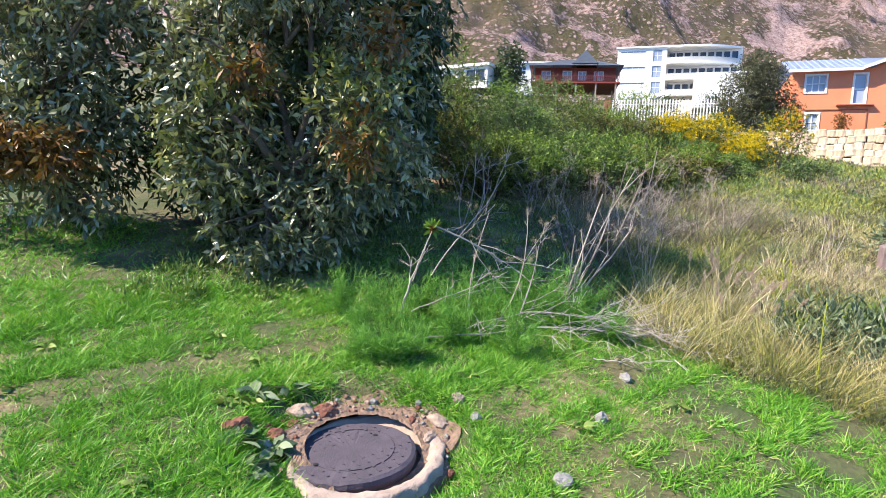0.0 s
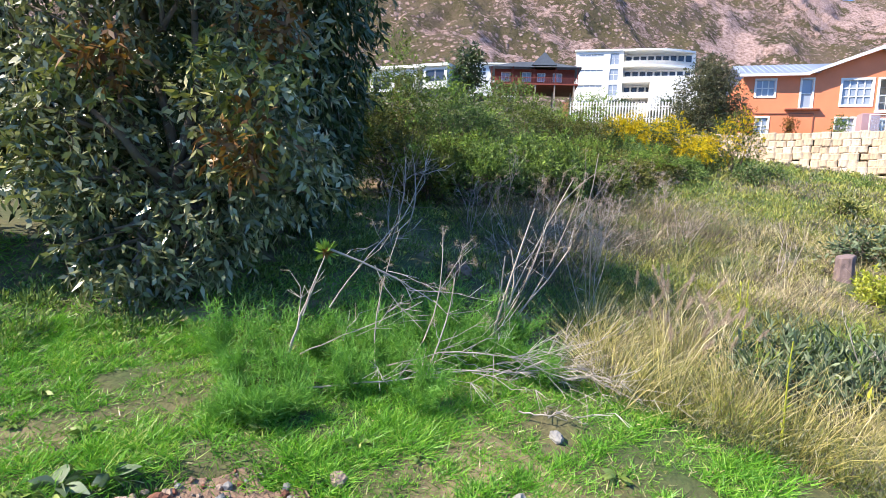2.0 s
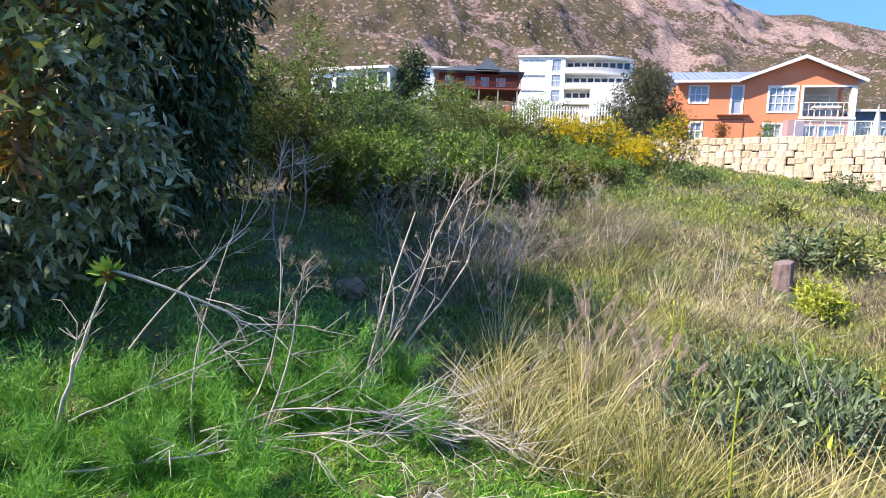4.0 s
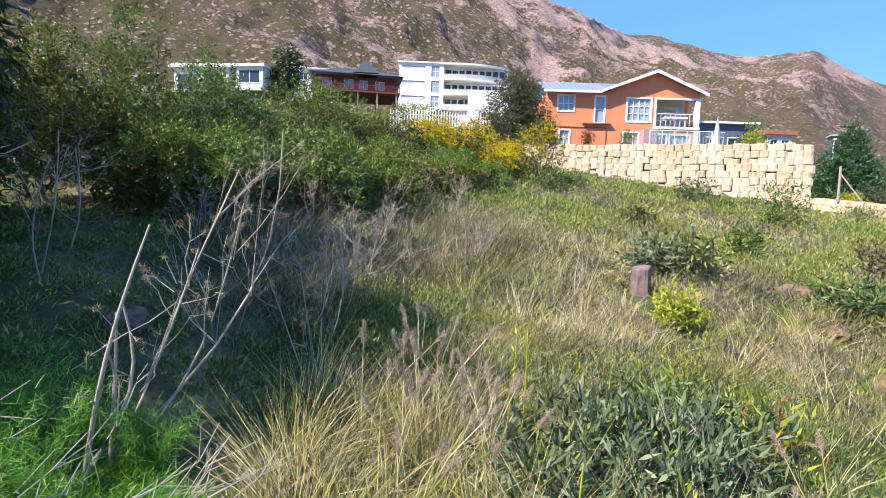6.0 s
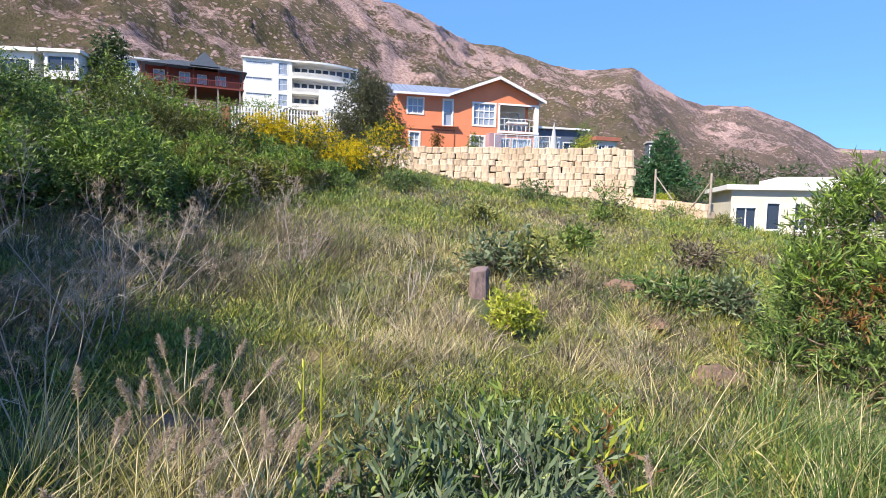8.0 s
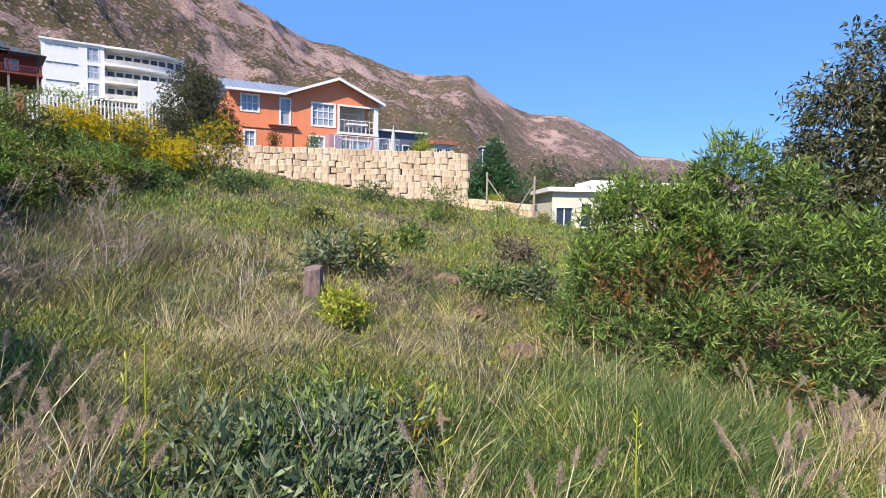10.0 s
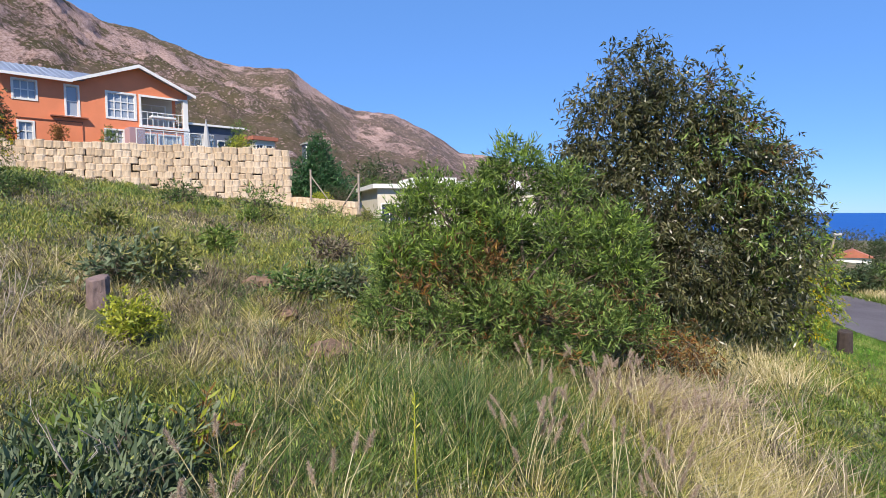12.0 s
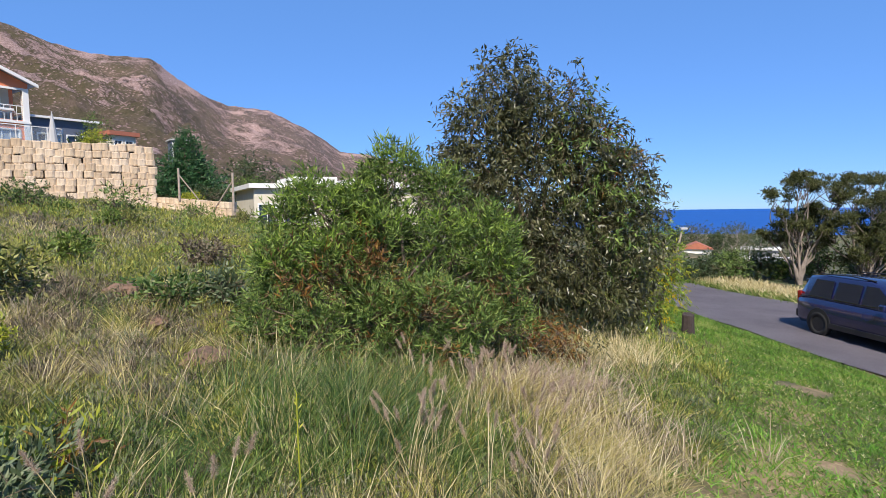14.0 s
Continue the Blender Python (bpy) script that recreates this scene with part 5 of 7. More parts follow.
for name, mat, label, ok in (("short_grass", M_olive, "short olive grass between the tufts", f > 0.0), ("short_weeds", M_weed, "short green weeds between the tufts", f <= 0.0)):
    v = blades(rng, x[ok], y[ok], 0.08 + 0.1 * rng.random(ok.sum()), 0.003 + 0.0012 * r[ok], 0.55, (1.0, 0.15))
    tagged(link_part(name, quads_mesh(name, *v), mat), label, "grass", kind="stuff")
# dark rushes before the acacia
rng = np.random.RandomState(231)
cx, cy = rng.normal(6.35, 0.6, 150), rng.normal(2.9, 0.42, 150)
tussocks(rng, "rushes", M_sedge, "dark green upright rushes in front of the acacia", cx, cy, 24, 0.56 * (0.35 + 0.8 * rng.random(150)), np.full(150, 0.0058), np.full(150, 0.06), 0.3, 0.08, 0.05, across=0.06)
# pale dry stems standing among the green growth
rng = np.random.RandomState(232)
cx, cy = rng.uniform(4.2, 9.0, 200), rng.uniform(0.6, 4.2, 200)
ok = cy > lawn_edge(cx) + 0.3
cx, cy = cx[ok], cy[ok]
tussocks(rng, "dry_stems", M_straw, "thin pale dry stems among the rushes", cx, cy, 9, 0.5 * (0.5 + 0.7 * rng.random(len(cx))), np.full(len(cx), 0.006), np.full(len(cx), 0.05), 0.2, 0.06, 0.05)
# pale grass across the road
rng = np.random.RandomState(233)
x = rng.uniform(10, 36, 900)
y = road_line(x) - road_width(x) - 0.5 - 2.2 * rng.random(900) ** 1.5
tussocks(rng, "verge_grass", M_straw, "dry pale grass on the far road verge", x, y, 14, np.full(900, 0.3), np.full(900, 0.03), np.full(900, 0.2), 0.25)
x = rng.uniform(10, 36, 900)
y = road_line(x) - road_width(x) - 0.1 - 0.8 * rng.random(900)
tussocks(rng, "verge_grass", M_weed, "green grass on the far road verge", x, y, 14, np.full(900, 0.2), np.full(900, 0.03), np.full(900, 0.2), 0.25)
# tall brown brush beside the hollow
rng = np.random.RandomState(236)
x = rng.uniform(2.7, 6.4, 120)
y = 6.2 + (x - 2.7) * 0.55 + 3.0 * rng.random(120) - 0.2
tussocks(rng, "brown_brush", M_brush, "tall grey-brown dry brush beside the hollow", x, y, 60, 0.55 * (0.4 + 0.7 * rng.random(120)), np.full(120, 0.0055), np.full(120, 0.09), 0.3, 0.12, 0.06)
x = rng.uniform(3.2, 7.5, 60)
y = 6.4 + (x - 2.7) * 0.5 + 2.6 * rng.random(60)
tussocks(rng, "seed_grass", M_seedgrass, "pale seeding grass beside the hollow", x, y, 40, 0.5 * (0.5 + 0.6 * rng.random(60)), np.full(60, 0.005), np.full(60, 0.08), 0.25, 0.2, 0.12)
# lush weeds in the shade under the trees
rng = np.random.RandomState(235)
x, y = rng.uniform(-1.5, 4.2, 700), rng.uniform(4.9, 10.5, 700)
tussocks(rng, "shade_weeds", M_weed, "green weeds in the shade of the trees", x, y, 22, 0.11 * (0.5 + 0.8 * rng.random(700)), np.full(700, 0.008), np.full(700, 0.1), 0.4)
x, y = rng.uniform(-1.5, 4.0, 420), rng.uniform(5.0, 10.0, 420)
forbs(rng, "shade_herbs", M_weed, "low leafy weeds in the shade of the trees", x, y, 60, 0.12 * (0.6 + 0.8 * rng.random(420)), np.full(420, 0.05), np.full(420, 0.014))


def plume_grass(x, y, seed):
    """A grass tuft with fluffy pinkish seed heads on thin stalks."""
    rng = np.random.RandomState(seed)
    t = thing("plume_grass", x, y, ground_z(x, y))
    stalks, hairs = [], []
    for k in range(rng.randint(3, 6)):
        a, ln = rng.random() * 6.28, 0.36 + 0.26 * rng.random()
        lean = 0.12 + 0.3 * rng.random()
        dx, dy = math.cos(a) * lean + 0.14, math.sin(a) * lean
        pts = [np.array([dx * s * s * ln, dy * s * s * ln, ln * s * (1 - 0.12 * s)]) + np.array([math.cos(a), math.sin(a), 0]) * 0.03 for s in (0, 0.35, 0.7, 1.0)]
        stalks.append([(*p, 0.0022) for p in pts])
        d = unit(pts[3] - pts[2])
        m = 300
        s = rng.random(m)
        at = pts[3] + d * (s[:, None] * 0.1 - 0.02)
        w = unit(rng.normal(size=(m, 3)) + d * 1.1)
        hairs.append(strips(at, w, 0.026 * (1 - 0.8 * np.abs(s - 0.4)), 0.0016, np.zeros((m, 3)), (1.0, 0.8, 0.2), rng))
    link_part("stalk", quads_mesh("stalk", *tubes(stalks, 4)), M_straw, t)["kind"] = "stuff"
    link_part("seed_head", quads_mesh("seed_head", *joined(hairs)), M_plume, t, "fluffy pinkish seed heads")["kind"] = "stuff"
    return tagged(t, "grass tuft with fluffy pinkish seed heads", "grass tuft", "plume grasses")


rng = np.random.RandomState(240)
spots = [(2.75 + 0.9 * rng.random(), 4.1 + 0.9 * rng.random()) for _ in range(11)] + [(5.0 + 2.2 * rng.random(), 1.3 + 1.2 * rng.random()) for _ in range(18)] + [(3.6 + 1.0 * rng.random(), 2.9 + 0.5 * rng.random()) for _ in range(6)] + [(6.3 + 1.4 * rng.random(), 1.0 + 1.1 * rng.random()) for _ in range(9)]
for k, (x, y) in enumerate(spots):
    plume_grass(x, y, 500 + k)

# ---------------------------------------------------------------- houses
def wall_with_holes(bm, x0, x1, z0, z1, y0, y1, holes):
    """A wall in x and z with openings (x0, x1, z0, z1) right through it."""
    xs = sorted({x0, x1, *[h[0] for h in holes], *[h[1] for h in holes]})
    zs = sorted({z0, z1, *[h[2] for h in holes], *[h[3] for h in holes]})
    for xa, xb in zip(xs, xs[1:]):
        for za, zb in zip(zs, zs[1:]):
            xm, zm = (xa + xb) / 2, (za + zb) / 2
            if not any(h[0] < xm < h[1] and h[2] < zm < h[3] for h in holes):
                box(bm, xa, y0, za, xb, y1, zb)


def window(parent, x0, x1, z0, z1, cols, rows, trim=0.12, glass=None, y=0.0, bar=0.035, frame_mat=None):
    """A framed window in an opening of a wall whose outer face is at y: surround, bars, pane."""
    bm = bmesh.new()
    t = trim
    for q in ((x0 - t, z1, x1 + t, z1 + t), (x0 - t, z0 - t, x1 + t, z0), (x0 - t, z0, x0, z1), (x1, z0, x1 + t, z1)):
        box(bm, q[0], y - 0.04, q[1], q[2], y + 0.1, q[3])
    fr = part("window", bm, frame_mat or M_white, parent, "white framed window")
    bm = bmesh.new()
    for k in range(cols + 1):
        c = x0 + (x1 - x0) * k / cols
        box(bm, max(c - bar, x0), y + 0.05, z0, min(c + bar, x1), y + 0.09, z1)
    for k in range(rows + 1):
        c = z0 + (z1 - z0) * k / rows
        box(bm, x0, y + 0.052, max(c - bar, z0), x1, y + 0.088, min(c + bar, z1))
    part("lattice", bm, frame_mat or M_white, fr)
    part("pane", box_bm(x0, y + 0.1, z0, x1, y + 0.112, z1), glass or M_paleglass, fr)
    return fr


def slab(parent, name, x0, y0, z0, x1, y1, z1, mat, label="", bevel=0.0):
    return part(name, box_bm(x0, y0, z0, x1, y1, z1, bevel), mat, parent, label)


# the orange house above the retaining wall; its front runs along its own x
orange = thing("orange_house", 32.15, 38.18, 5.0, -32.0)
Z = lambda z: z - 5.0
holes = [(0.05, 1.25, Z(9.0), Z(10.15)), (2.97, 3.65, Z(8.15), Z(10.15)), (5.48, 7.25, Z(8.35), Z(10.05)), (0.25, 1.0, Z(6.3), Z(7.45)), (5.3, 6.4, Z(5.6), Z(7.4)), (7.7, 10.7, Z(8.0), Z(10.05)), (7.6, 8.6, Z(5.3), Z(7.3)), (8.9, 10.4, Z(5.3), Z(7.3))]
bm = bmesh.new()
wall_with_holes(bm, -0.82, 11.05, 0, Z(10.55), 0, 0.25, holes)
prism(bm, [(3.7, Z(10.55)), (11.05, Z(10.55)), (7.5, Z(12.1))], 0.0, 0.25)
box(bm, -0.82, 0.25, 0, -0.57, 9, Z(10.5))
box(bm, 10.8, 2.6, 0, 11.05, 9, Z(10.5))
box(bm, 10.8, 0.25, 0, 11.05, 2.6, Z(7.95))
box(bm, -0.57, 8.75, 0, 10.8, 9, Z(10.5))
part("wall", bm, M_orange, orange, "bright orange painted plaster")
bm = bmesh.new()
box(bm, 4.0, 2.6, Z(7.95), 10.8, 2.8, Z(10.5))
box(bm, 7.45, 0.25, Z(7.95), 7.65, 2.6, Z(10.5))
box(bm, -0.57, 3.0, 0, 10.8, 3.1, Z(7.7))
part("inner_wall", bm, M_cream, orange)
slab(orange, "balcony_floor", 7.5, -0.15, Z(7.78), 11.1, 2.6, Z(7.96), M_white)
# roofs
def rib_bm(xk):
    b = bmesh.new()
    prism(b, [(xk, Z(10.52)), (xk + 0.05, Z(10.52)), (xk + 0.05, Z(10.56)), (xk, Z(10.56))], -0.48, -0.4)
    for v in [v for v in b.verts if v.co.y > -0.45]:
        v.co.y, v.co.z = 4.55, v.co.z + 1.62
    return b


bm = bmesh.new()
prism(bm, [(7.5, Z(12.12)), (11.45, Z(10.42)), (11.45, Z(10.54)), (7.5, Z(12.26)), (3.3, Z(10.62)), (3.3, Z(10.5))], -0.5, 9.3)
part("gable_roof", bm, M_roof, orange, "blue-grey sheet roof")
bm = bmesh.new()
vs = [bm.verts.new(c) for c in ((-1.2, -0.5, Z(10.5)), (3.9, -0.5, Z(10.5)), (6.8, 4.6, Z(12.15)), (-1.2, 4.6, Z(12.15)))]
bm.faces.new(vs)
vs = [bm.verts.new(c) for c in ((-1.2, 4.6, Z(12.15)), (6.8, 4.6, Z(12.15)), (3.9, 9.5, Z(10.5)), (-1.2, 9.5, Z(10.5)))]
bm.faces.new(vs)
bmesh.ops.solidify(bm, geom=bm.faces[:], thickness=0.1)
for k in range(13):
    xk = -1.1 + 0.4 * k
    part("roof_rib", rib_bm(xk), M_roof, orange)
part("side_roof", bm, M_roof, orange, "blue-grey ribbed sheet roof")
bm = bmesh.new()
prism(bm, [(7.5, Z(12.0)), (11.5, Z(10.28)), (11.5, Z(10.5)), (7.5, Z(12.24)), (3.3, Z(10.6)), (3.3, Z(10.4))], -0.62, -0.5)
box(bm, -1.2, -0.62, Z(10.34), 3.3, -0.5, Z(10.52))
part("fascia", bm, M_white, orange, "white fascia board")
window(orange, *holes[0], 3, 2)
window(orange, *holes[1], 1, 2)
window(orange, *holes[2], 4, 3, 0.14)
window(orange, *holes[3], 2, 2)
window(orange, *holes[4], 3, 2)
window(orange, *holes[6], 2, 1, 0.1, M_glass)
window(orange, *holes[7], 3, 1, 0.1, M_paleglass)
bm = bmesh.new()
box(bm, 7.55, -0.05, Z(7.96), 7.7, 0.2, Z(10.1))
box(bm, 10.7, -0.1, Z(5.0), 11.05, 0.3, Z(10.1))
box(bm, 7.55, -0.05, Z(10.05), 11.05, 0.24, Z(10.2))
part("balcony_frame", bm, M_white, orange, "white balcony posts and beam")
bm = bmesh.new()
box(bm, 7.7, -0.02, Z(8.95), 10.7, 0.03, Z(9.0))
box(bm, 7.7, -0.02, Z(8.45), 10.7, 0.02, Z(8.48))
for k in range(9):
    box(bm, 7.72 + k * 0.37, -0.02, Z(7.96), 7.75 + k * 0.37, 0.02, Z(9.0))
part("balcony_rail", bm, M_white, orange, "thin white railing")
window(orange, 8.3, 10.2, Z(8.1), Z(9.9), 2, 1, 0.08, M_glass, 2.55)
slab(orange, "ledge", 2.0, -0.28, Z(8.0), 4.2, 0.0, Z(8.08), M_rust, "narrow dark red ledge")
bm = bmesh.new()
box(bm, 0.1, -0.06, Z(7.72), 3.9, -0.01, Z(7.77))
box(bm, 3.85, -0.06, Z(5.2), 3.9, -0.01, Z(7.72))
part("water_pipe", bm, M_rust, orange)
slab(orange, "side_wall", 6.5, -1.2, Z(5.3), 7.55, -0.05, Z(7.6), M_mauve, "mauve terrace wall", 0.02)
tagged(orange, "bright orange two-storey house with white trim and blue-grey roof", "house")

# terrace screen of glass with steel posts before the house
terrace = thing("glass_balustrade", 32.15, 38.18, 5.3, -32.0)
bm = bmesh.new()
for k in range(7):
    box(bm, 6.4 + k * 0.9, -3.04, 0, 6.45 + k * 0.9, -2.98, 2.0)
box(bm, 6.4, -3.03, 1.95, 11.85, -2.99, 2.0)
part("post_frame", bm, M_white, terrace, "thin white posts and rail")
for k in range(6):
    part("pane", box_bm(6.48 + k * 0.9, -3.02, 0.1, 7.28 + k * 0.9, -3.0, 1.9), M_clear, terrace)
tagged(terrace, "terrace screen of pale glass between white posts", "balustrade")

table = thing("balcony_table", 40.2, 33.6, 7.96, -32)
bm = box_bm(-0.9, -0.5, 0.62, 0.9, 0.5, 0.78, 0.03)
part("tabletop", bm, M_white, table, "white covered tabletop")
for lx in (-0.75, 0.75):
    for ly in (-0.4, 0.4):
        part("leg", box_bm(lx - 0.03, ly - 0.03, 0, lx + 0.03, ly + 0.03, 0.62), M_grey, table)
tagged(table, "white covered table on the balcony", "table")
parasol = thing("closed_parasol", 39.6, 29.3, 5.3)
bm = bmesh.new()
bmesh.ops.create_cone(bm, cap_ends=True, segments=10, radius1=0.38, radius2=0.05, depth=2.2, matrix=pose(0, 0, 1.75))
part("folded_canopy", bm, M_grey, parasol, "folded grey canvas")
bm = bmesh.new()
bmesh.ops.create_cone(bm, cap_ends=True, segments=8, radius1=0.04, radius2=0.03, depth=3.0, matrix=pose(0, 0, 1.5))
part("pole", bm, M_steel, parasol)
tagged(parasol, "folded grey parasol on the terrace", "parasol")


def flat_house(name, x, y, z, turn, w, d, h, wall, roof, label, wins, overhang=0.4, parapet=0.25):
    """A house with a flat roof and windows (x0, x1, z0, z1, cols, rows) in its front."""
    t = thing(name, x, y, z, turn)
    bm = bmesh.new()
    wall_with_holes(bm, 0, w, 0, h, 0, 0.25, [q[:4] for q in wins])
    box(bm, 0, 0.25, 0, 0.25, d, h)
    box(bm, w - 0.25, 0.25, 0, w, d, h)
    box(bm, 0.25, d - 0.25, 0, w - 0.25, d, h)
    part("wall", bm, wall, t)
    slab(t, "roof", -overhang, -overhang, h, w + overhang, d + overhang, h + parapet, roof)
    for q in wins:
        window(t, *q, glass=M_glass, trim=0.08)
    return tagged(t, label, "house")


# blue-grey house beside the orange one
flat_house("blue_grey_house", 42.0, 32.6, 4.7, -32, 4.4, 6, 3.7, M_darkwall, M_white, "low blue-grey house with a white roof edge", [(0.4, 1.9, 0.8, 2.6, 3, 1), (2.3, 4.0, 0.8, 2.6, 3, 1)], 0.3, 0.15)
t = flat_house("white_house", 39.8, 16.0, 0.35, -60, 12.0, 8, 2.7, M_cream, M_white, "low white flat-roofed house below the wall", [(0.3, 1.4, 0.2, 1.6, 2, 1), (2.0, 2.7, 0.3, 1.9, 1, 1), (3.5, 4.1, 0.3, 1.9, 2, 1), (7.0, 9.5, 0.8, 2.0, 4, 1)], 0.35, 0.3)
slab(t, "parapet", 2.8, 0.8, 3.0, 6.0, 6, 3.55, M_white)
slab(t, "parapet", 7.4, 1.5, 3.0, 11.5, 6, 3.5, M_white)
flat_house("garden_house", 57.6, 30.6, 5.4, -50, 1.5, 1.6, 3.2, M_darkwall, M_grey, "small dark garden house with white framed panes", [(0.15, 0.65, 1.2, 2.9, 1, 1), (0.85, 1.35, 1.2, 2.9, 1, 1)], 0.15, 0.12)
flat_house("pale_house", 57.3, 36.4, 5.2, -30, 2.4, 4, 4.0, M_cream, M_redroof, "small pale house with a reddish roof among trees", [(0.3, 1.0, 2.4, 3.5, 2, 1), (1.4, 2.1, 2.4, 3.5, 2, 1)], 0.3, 0.4)

# pavilions up the hill
flat_house("hill_house", 7.7, 82.4, 14.0, -38, 7.3, 7, 2.9, M_white, M_white, "low white house with deep roofs on the hill", [(0.5, 3.2, 0.3, 2.1, 2, 1), (3.9, 6.8, 0.3, 2.1, 2, 1)], 0.5, 0.4)
flat_house("hill_house", 14.2, 77.3, 14.2, -38, 3.5, 6, 2.8, M_white, M_white, "low white pavilion with a dark opening", [(0.4, 3.1, 0.9, 2.4, 2, 1)], 0.35, 0.35)
t = flat_house("small_white_house", 26.0, 100.5, 17.5, -20, 8.5, 6, 5.4, M_white, M_white, "small white house behind the timber house", [(2.2, 3.4, 3.6, 4.8, 2, 2), (4.6, 5.6, 3.2, 4.2, 1, 1)])

# red-brown timber house on stilts
timber = thing("timber_house", 25.8, 82.9, 12.6, -20)
bm = bmesh.new()
th = [(1.0, 2.2, 4.5, 5.7), (4.0, 5.2, 4.5, 5.7), (6.2, 7.2, 4.5, 5.6), (8.4, 9.6, 4.5, 5.6)]
wall_with_holes(bm, 0, 11.4, 3.9, 6.2, 0, 0.2, th)
box(bm, 0, 0.2, 3.9, 0.2, 8, 6.2)
box(bm, 11.2, 0.2, 3.9, 11.4, 8, 6.2)
box(bm, 0.2, 7.8, 3.9, 11.2, 8, 6.2)
part("wall", bm, M_redwood, timber, "red-brown board wall")
slab(timber, "deck", -0.5, -2.0, 3.7, 11.8, 8, 3.9, M_redwood)
for k in range(5):
    for yk in (-1.9, 4.0):
        slab(timber, "stilt", 0.4 + 2.7 * k, yk, 0, 0.6 + 2.7 * k, yk + 0.2, 3.7, M_palebark, "pale timber stilt")
bm = bmesh.new()
box(bm, -0.5, -1.98, 4.65, 11.8, -1.9, 4.73)
for k in range(42):
    box(bm, -0.45 + 0.29 * k, -1.97, 3.9, -0.38 + 0.29 * k, -1.92, 4.65)
for k in range(5):
    box(bm, -0.4 + 3.0 * k, -1.95, 3.9, -0.28 + 3.0 * k, -1.83, 6.2)
part("rail", bm, M_redwood, timber, "dark timber railing")
bm = bmesh.new()
ring = [(-0.8, -2.3), (12.2, -2.3), (12.2, 8.6), (-0.8, 8.6)]
lo = [bm.verts.new((x, y, 6.1)) for x, y in ring]
hi = [bm.verts.new(c) for c in ((3.4, 3.0, 7.9), (8.0, 3.0, 7.9))]
for f in ((lo[0], lo[1], hi[1], hi[0]), (lo[1], lo[2], hi[1]), (lo[2], lo[3], hi[0], hi[1]), (lo[3], lo[0], hi[0])):
    bm.faces.new(f)
bmesh.ops.solidify(bm, geom=bm.faces[:], thickness=0.15)
part("roof", bm, M_darkroof, timber, "blue-grey hipped roof")
bm = bmesh.new()
prism(bm, [(5.2, 6.5), (8.8, 6.5), (7.0, 8.3)], -1.6, 3.0)
part("dormer", bm, M_darkroof, timber, "pointed roof gable")
for q in th:
    window(timber, *q, 2, 2, 0.08, M_paleglass)
tagged(timber, "red-brown timber house on stilts with a dark hipped roof", "house")

# white terraced building with bowed balconies
white = thing("white_apartment_building", 51.8, 112.0, 17.6, -28)
S = 3.05
bm = bmesh.new()
wins = []
for f in range(4):
    z0 = f * S
    # the long low opening of each storey stands for a thin shadow line
    wins += [(0.6, 5.4, z0 + 2.15, z0 + 2.5), (6.7, 8.4, z0 + 0.4, z0 + 2.6)]
wall_with_holes(bm, 0, 9.3, 0, 4 * S, 0, 0.3, wins)
box(bm, 0, 0.3, 0, 0.3, 12, 4 * S)
box(bm, 0.3, 11.7, 0, 24, 12, 4 * S)
box(bm, 9.3, 3.0, 0, 23, 3.3, 4 * S)
part("wall", bm, M_white, white)
for f in range(4):
    z0 = f * S
    # no real window: a grey strip in place of the panel's shadow line
    window(white, 0.6, 5.4, z0 + 2.15, z0 + 2.5, 4, 1, 0.06, M_paleglass)
    window(white, 6.7, 8.4, z0 + 0.4, z0 + 2.6, 2, 2, 0.1, M_paleglass)
for f in range(5):
    bm = bmesh.new()
    zb = f * S - (0.2 if f else 0)
    arc = [(9.3 + 13.5 * k / 14, -1.4 * math.sin(math.pi * (k + 3) / 20) + 3.0 * (k / 14) ** 2.4) for k in range(15)]
    lo = [bm.verts.new((x, y, zb)) for x, y in arc] + [bm.verts.new((22.8, 3.2, zb)), bm.verts.new((9.3, 3.2, zb))]
    face = bm.faces.new(lo)
    res = bmesh.ops.extrude_face_region(bm, geom=[face])
    bmesh.ops.translate(bm, verts=[v for v in res["geom"] if isinstance(v, bmesh.types.BMVert)], vec=(0, 0, 0.35))
    bmesh.ops.recalc_face_normals(bm, faces=bm.faces)
    part("balcony", bm, M_white, white, "bowed white balcony slab")
    if 0 < f < 4:
        bm = bmesh.new()
        rows = [(bm.verts.new((xa, ya, zb + 0.35)), bm.verts.new((xa, ya, zb + 1.15))) for xa, ya in arc]
        for (p0, p1), (q0, q1) in zip(rows, rows[1:]):
            bm.faces.new((p0, q0, q1, p1))
        bmesh.ops.solidify(bm, geom=bm.faces[:], thickness=0.15)
        part("parapet", bm, M_white, white)
    if f < 4:
        for k in range(9):
            xa = 9.8 + 1.42 * k
            part("pane", box_bm(xa, 2.9, zb + 0.5, xa + 1.05, 2.99, zb + 2.7), M_glass, white)
slab(white, "roof", -0.3, -0.3, 4 * S, 9.6, 12, 4 * S + 0.3, M_white)
slab(white, "annex", 14.5, -4.5, 0.0, 24.0, 2.0, 6.4, M_white, "plain white front block")
slab(white, "base", 0.0, -3.0, -1.0, 14.5, -0.3, 1.6, M_cream, "pale garden wall")
tagged(white, "white terraced apartment building with bowed balconies on the hill", "building")

# palisade fence
fence = thing("palisade_fence", 22.3, 48.7, 7.55, -28)
bm = bmesh.new()
box(bm, 0, 0.02, 0.35, 8.8, 0.06, 0.4)
box(bm, 0, 0.02, 1.35, 8.8, 0.06, 1.4)
part("rail", bm, M_white, fence)
pale = bpy.data.meshes.new("pale")
bm = bmesh.new()
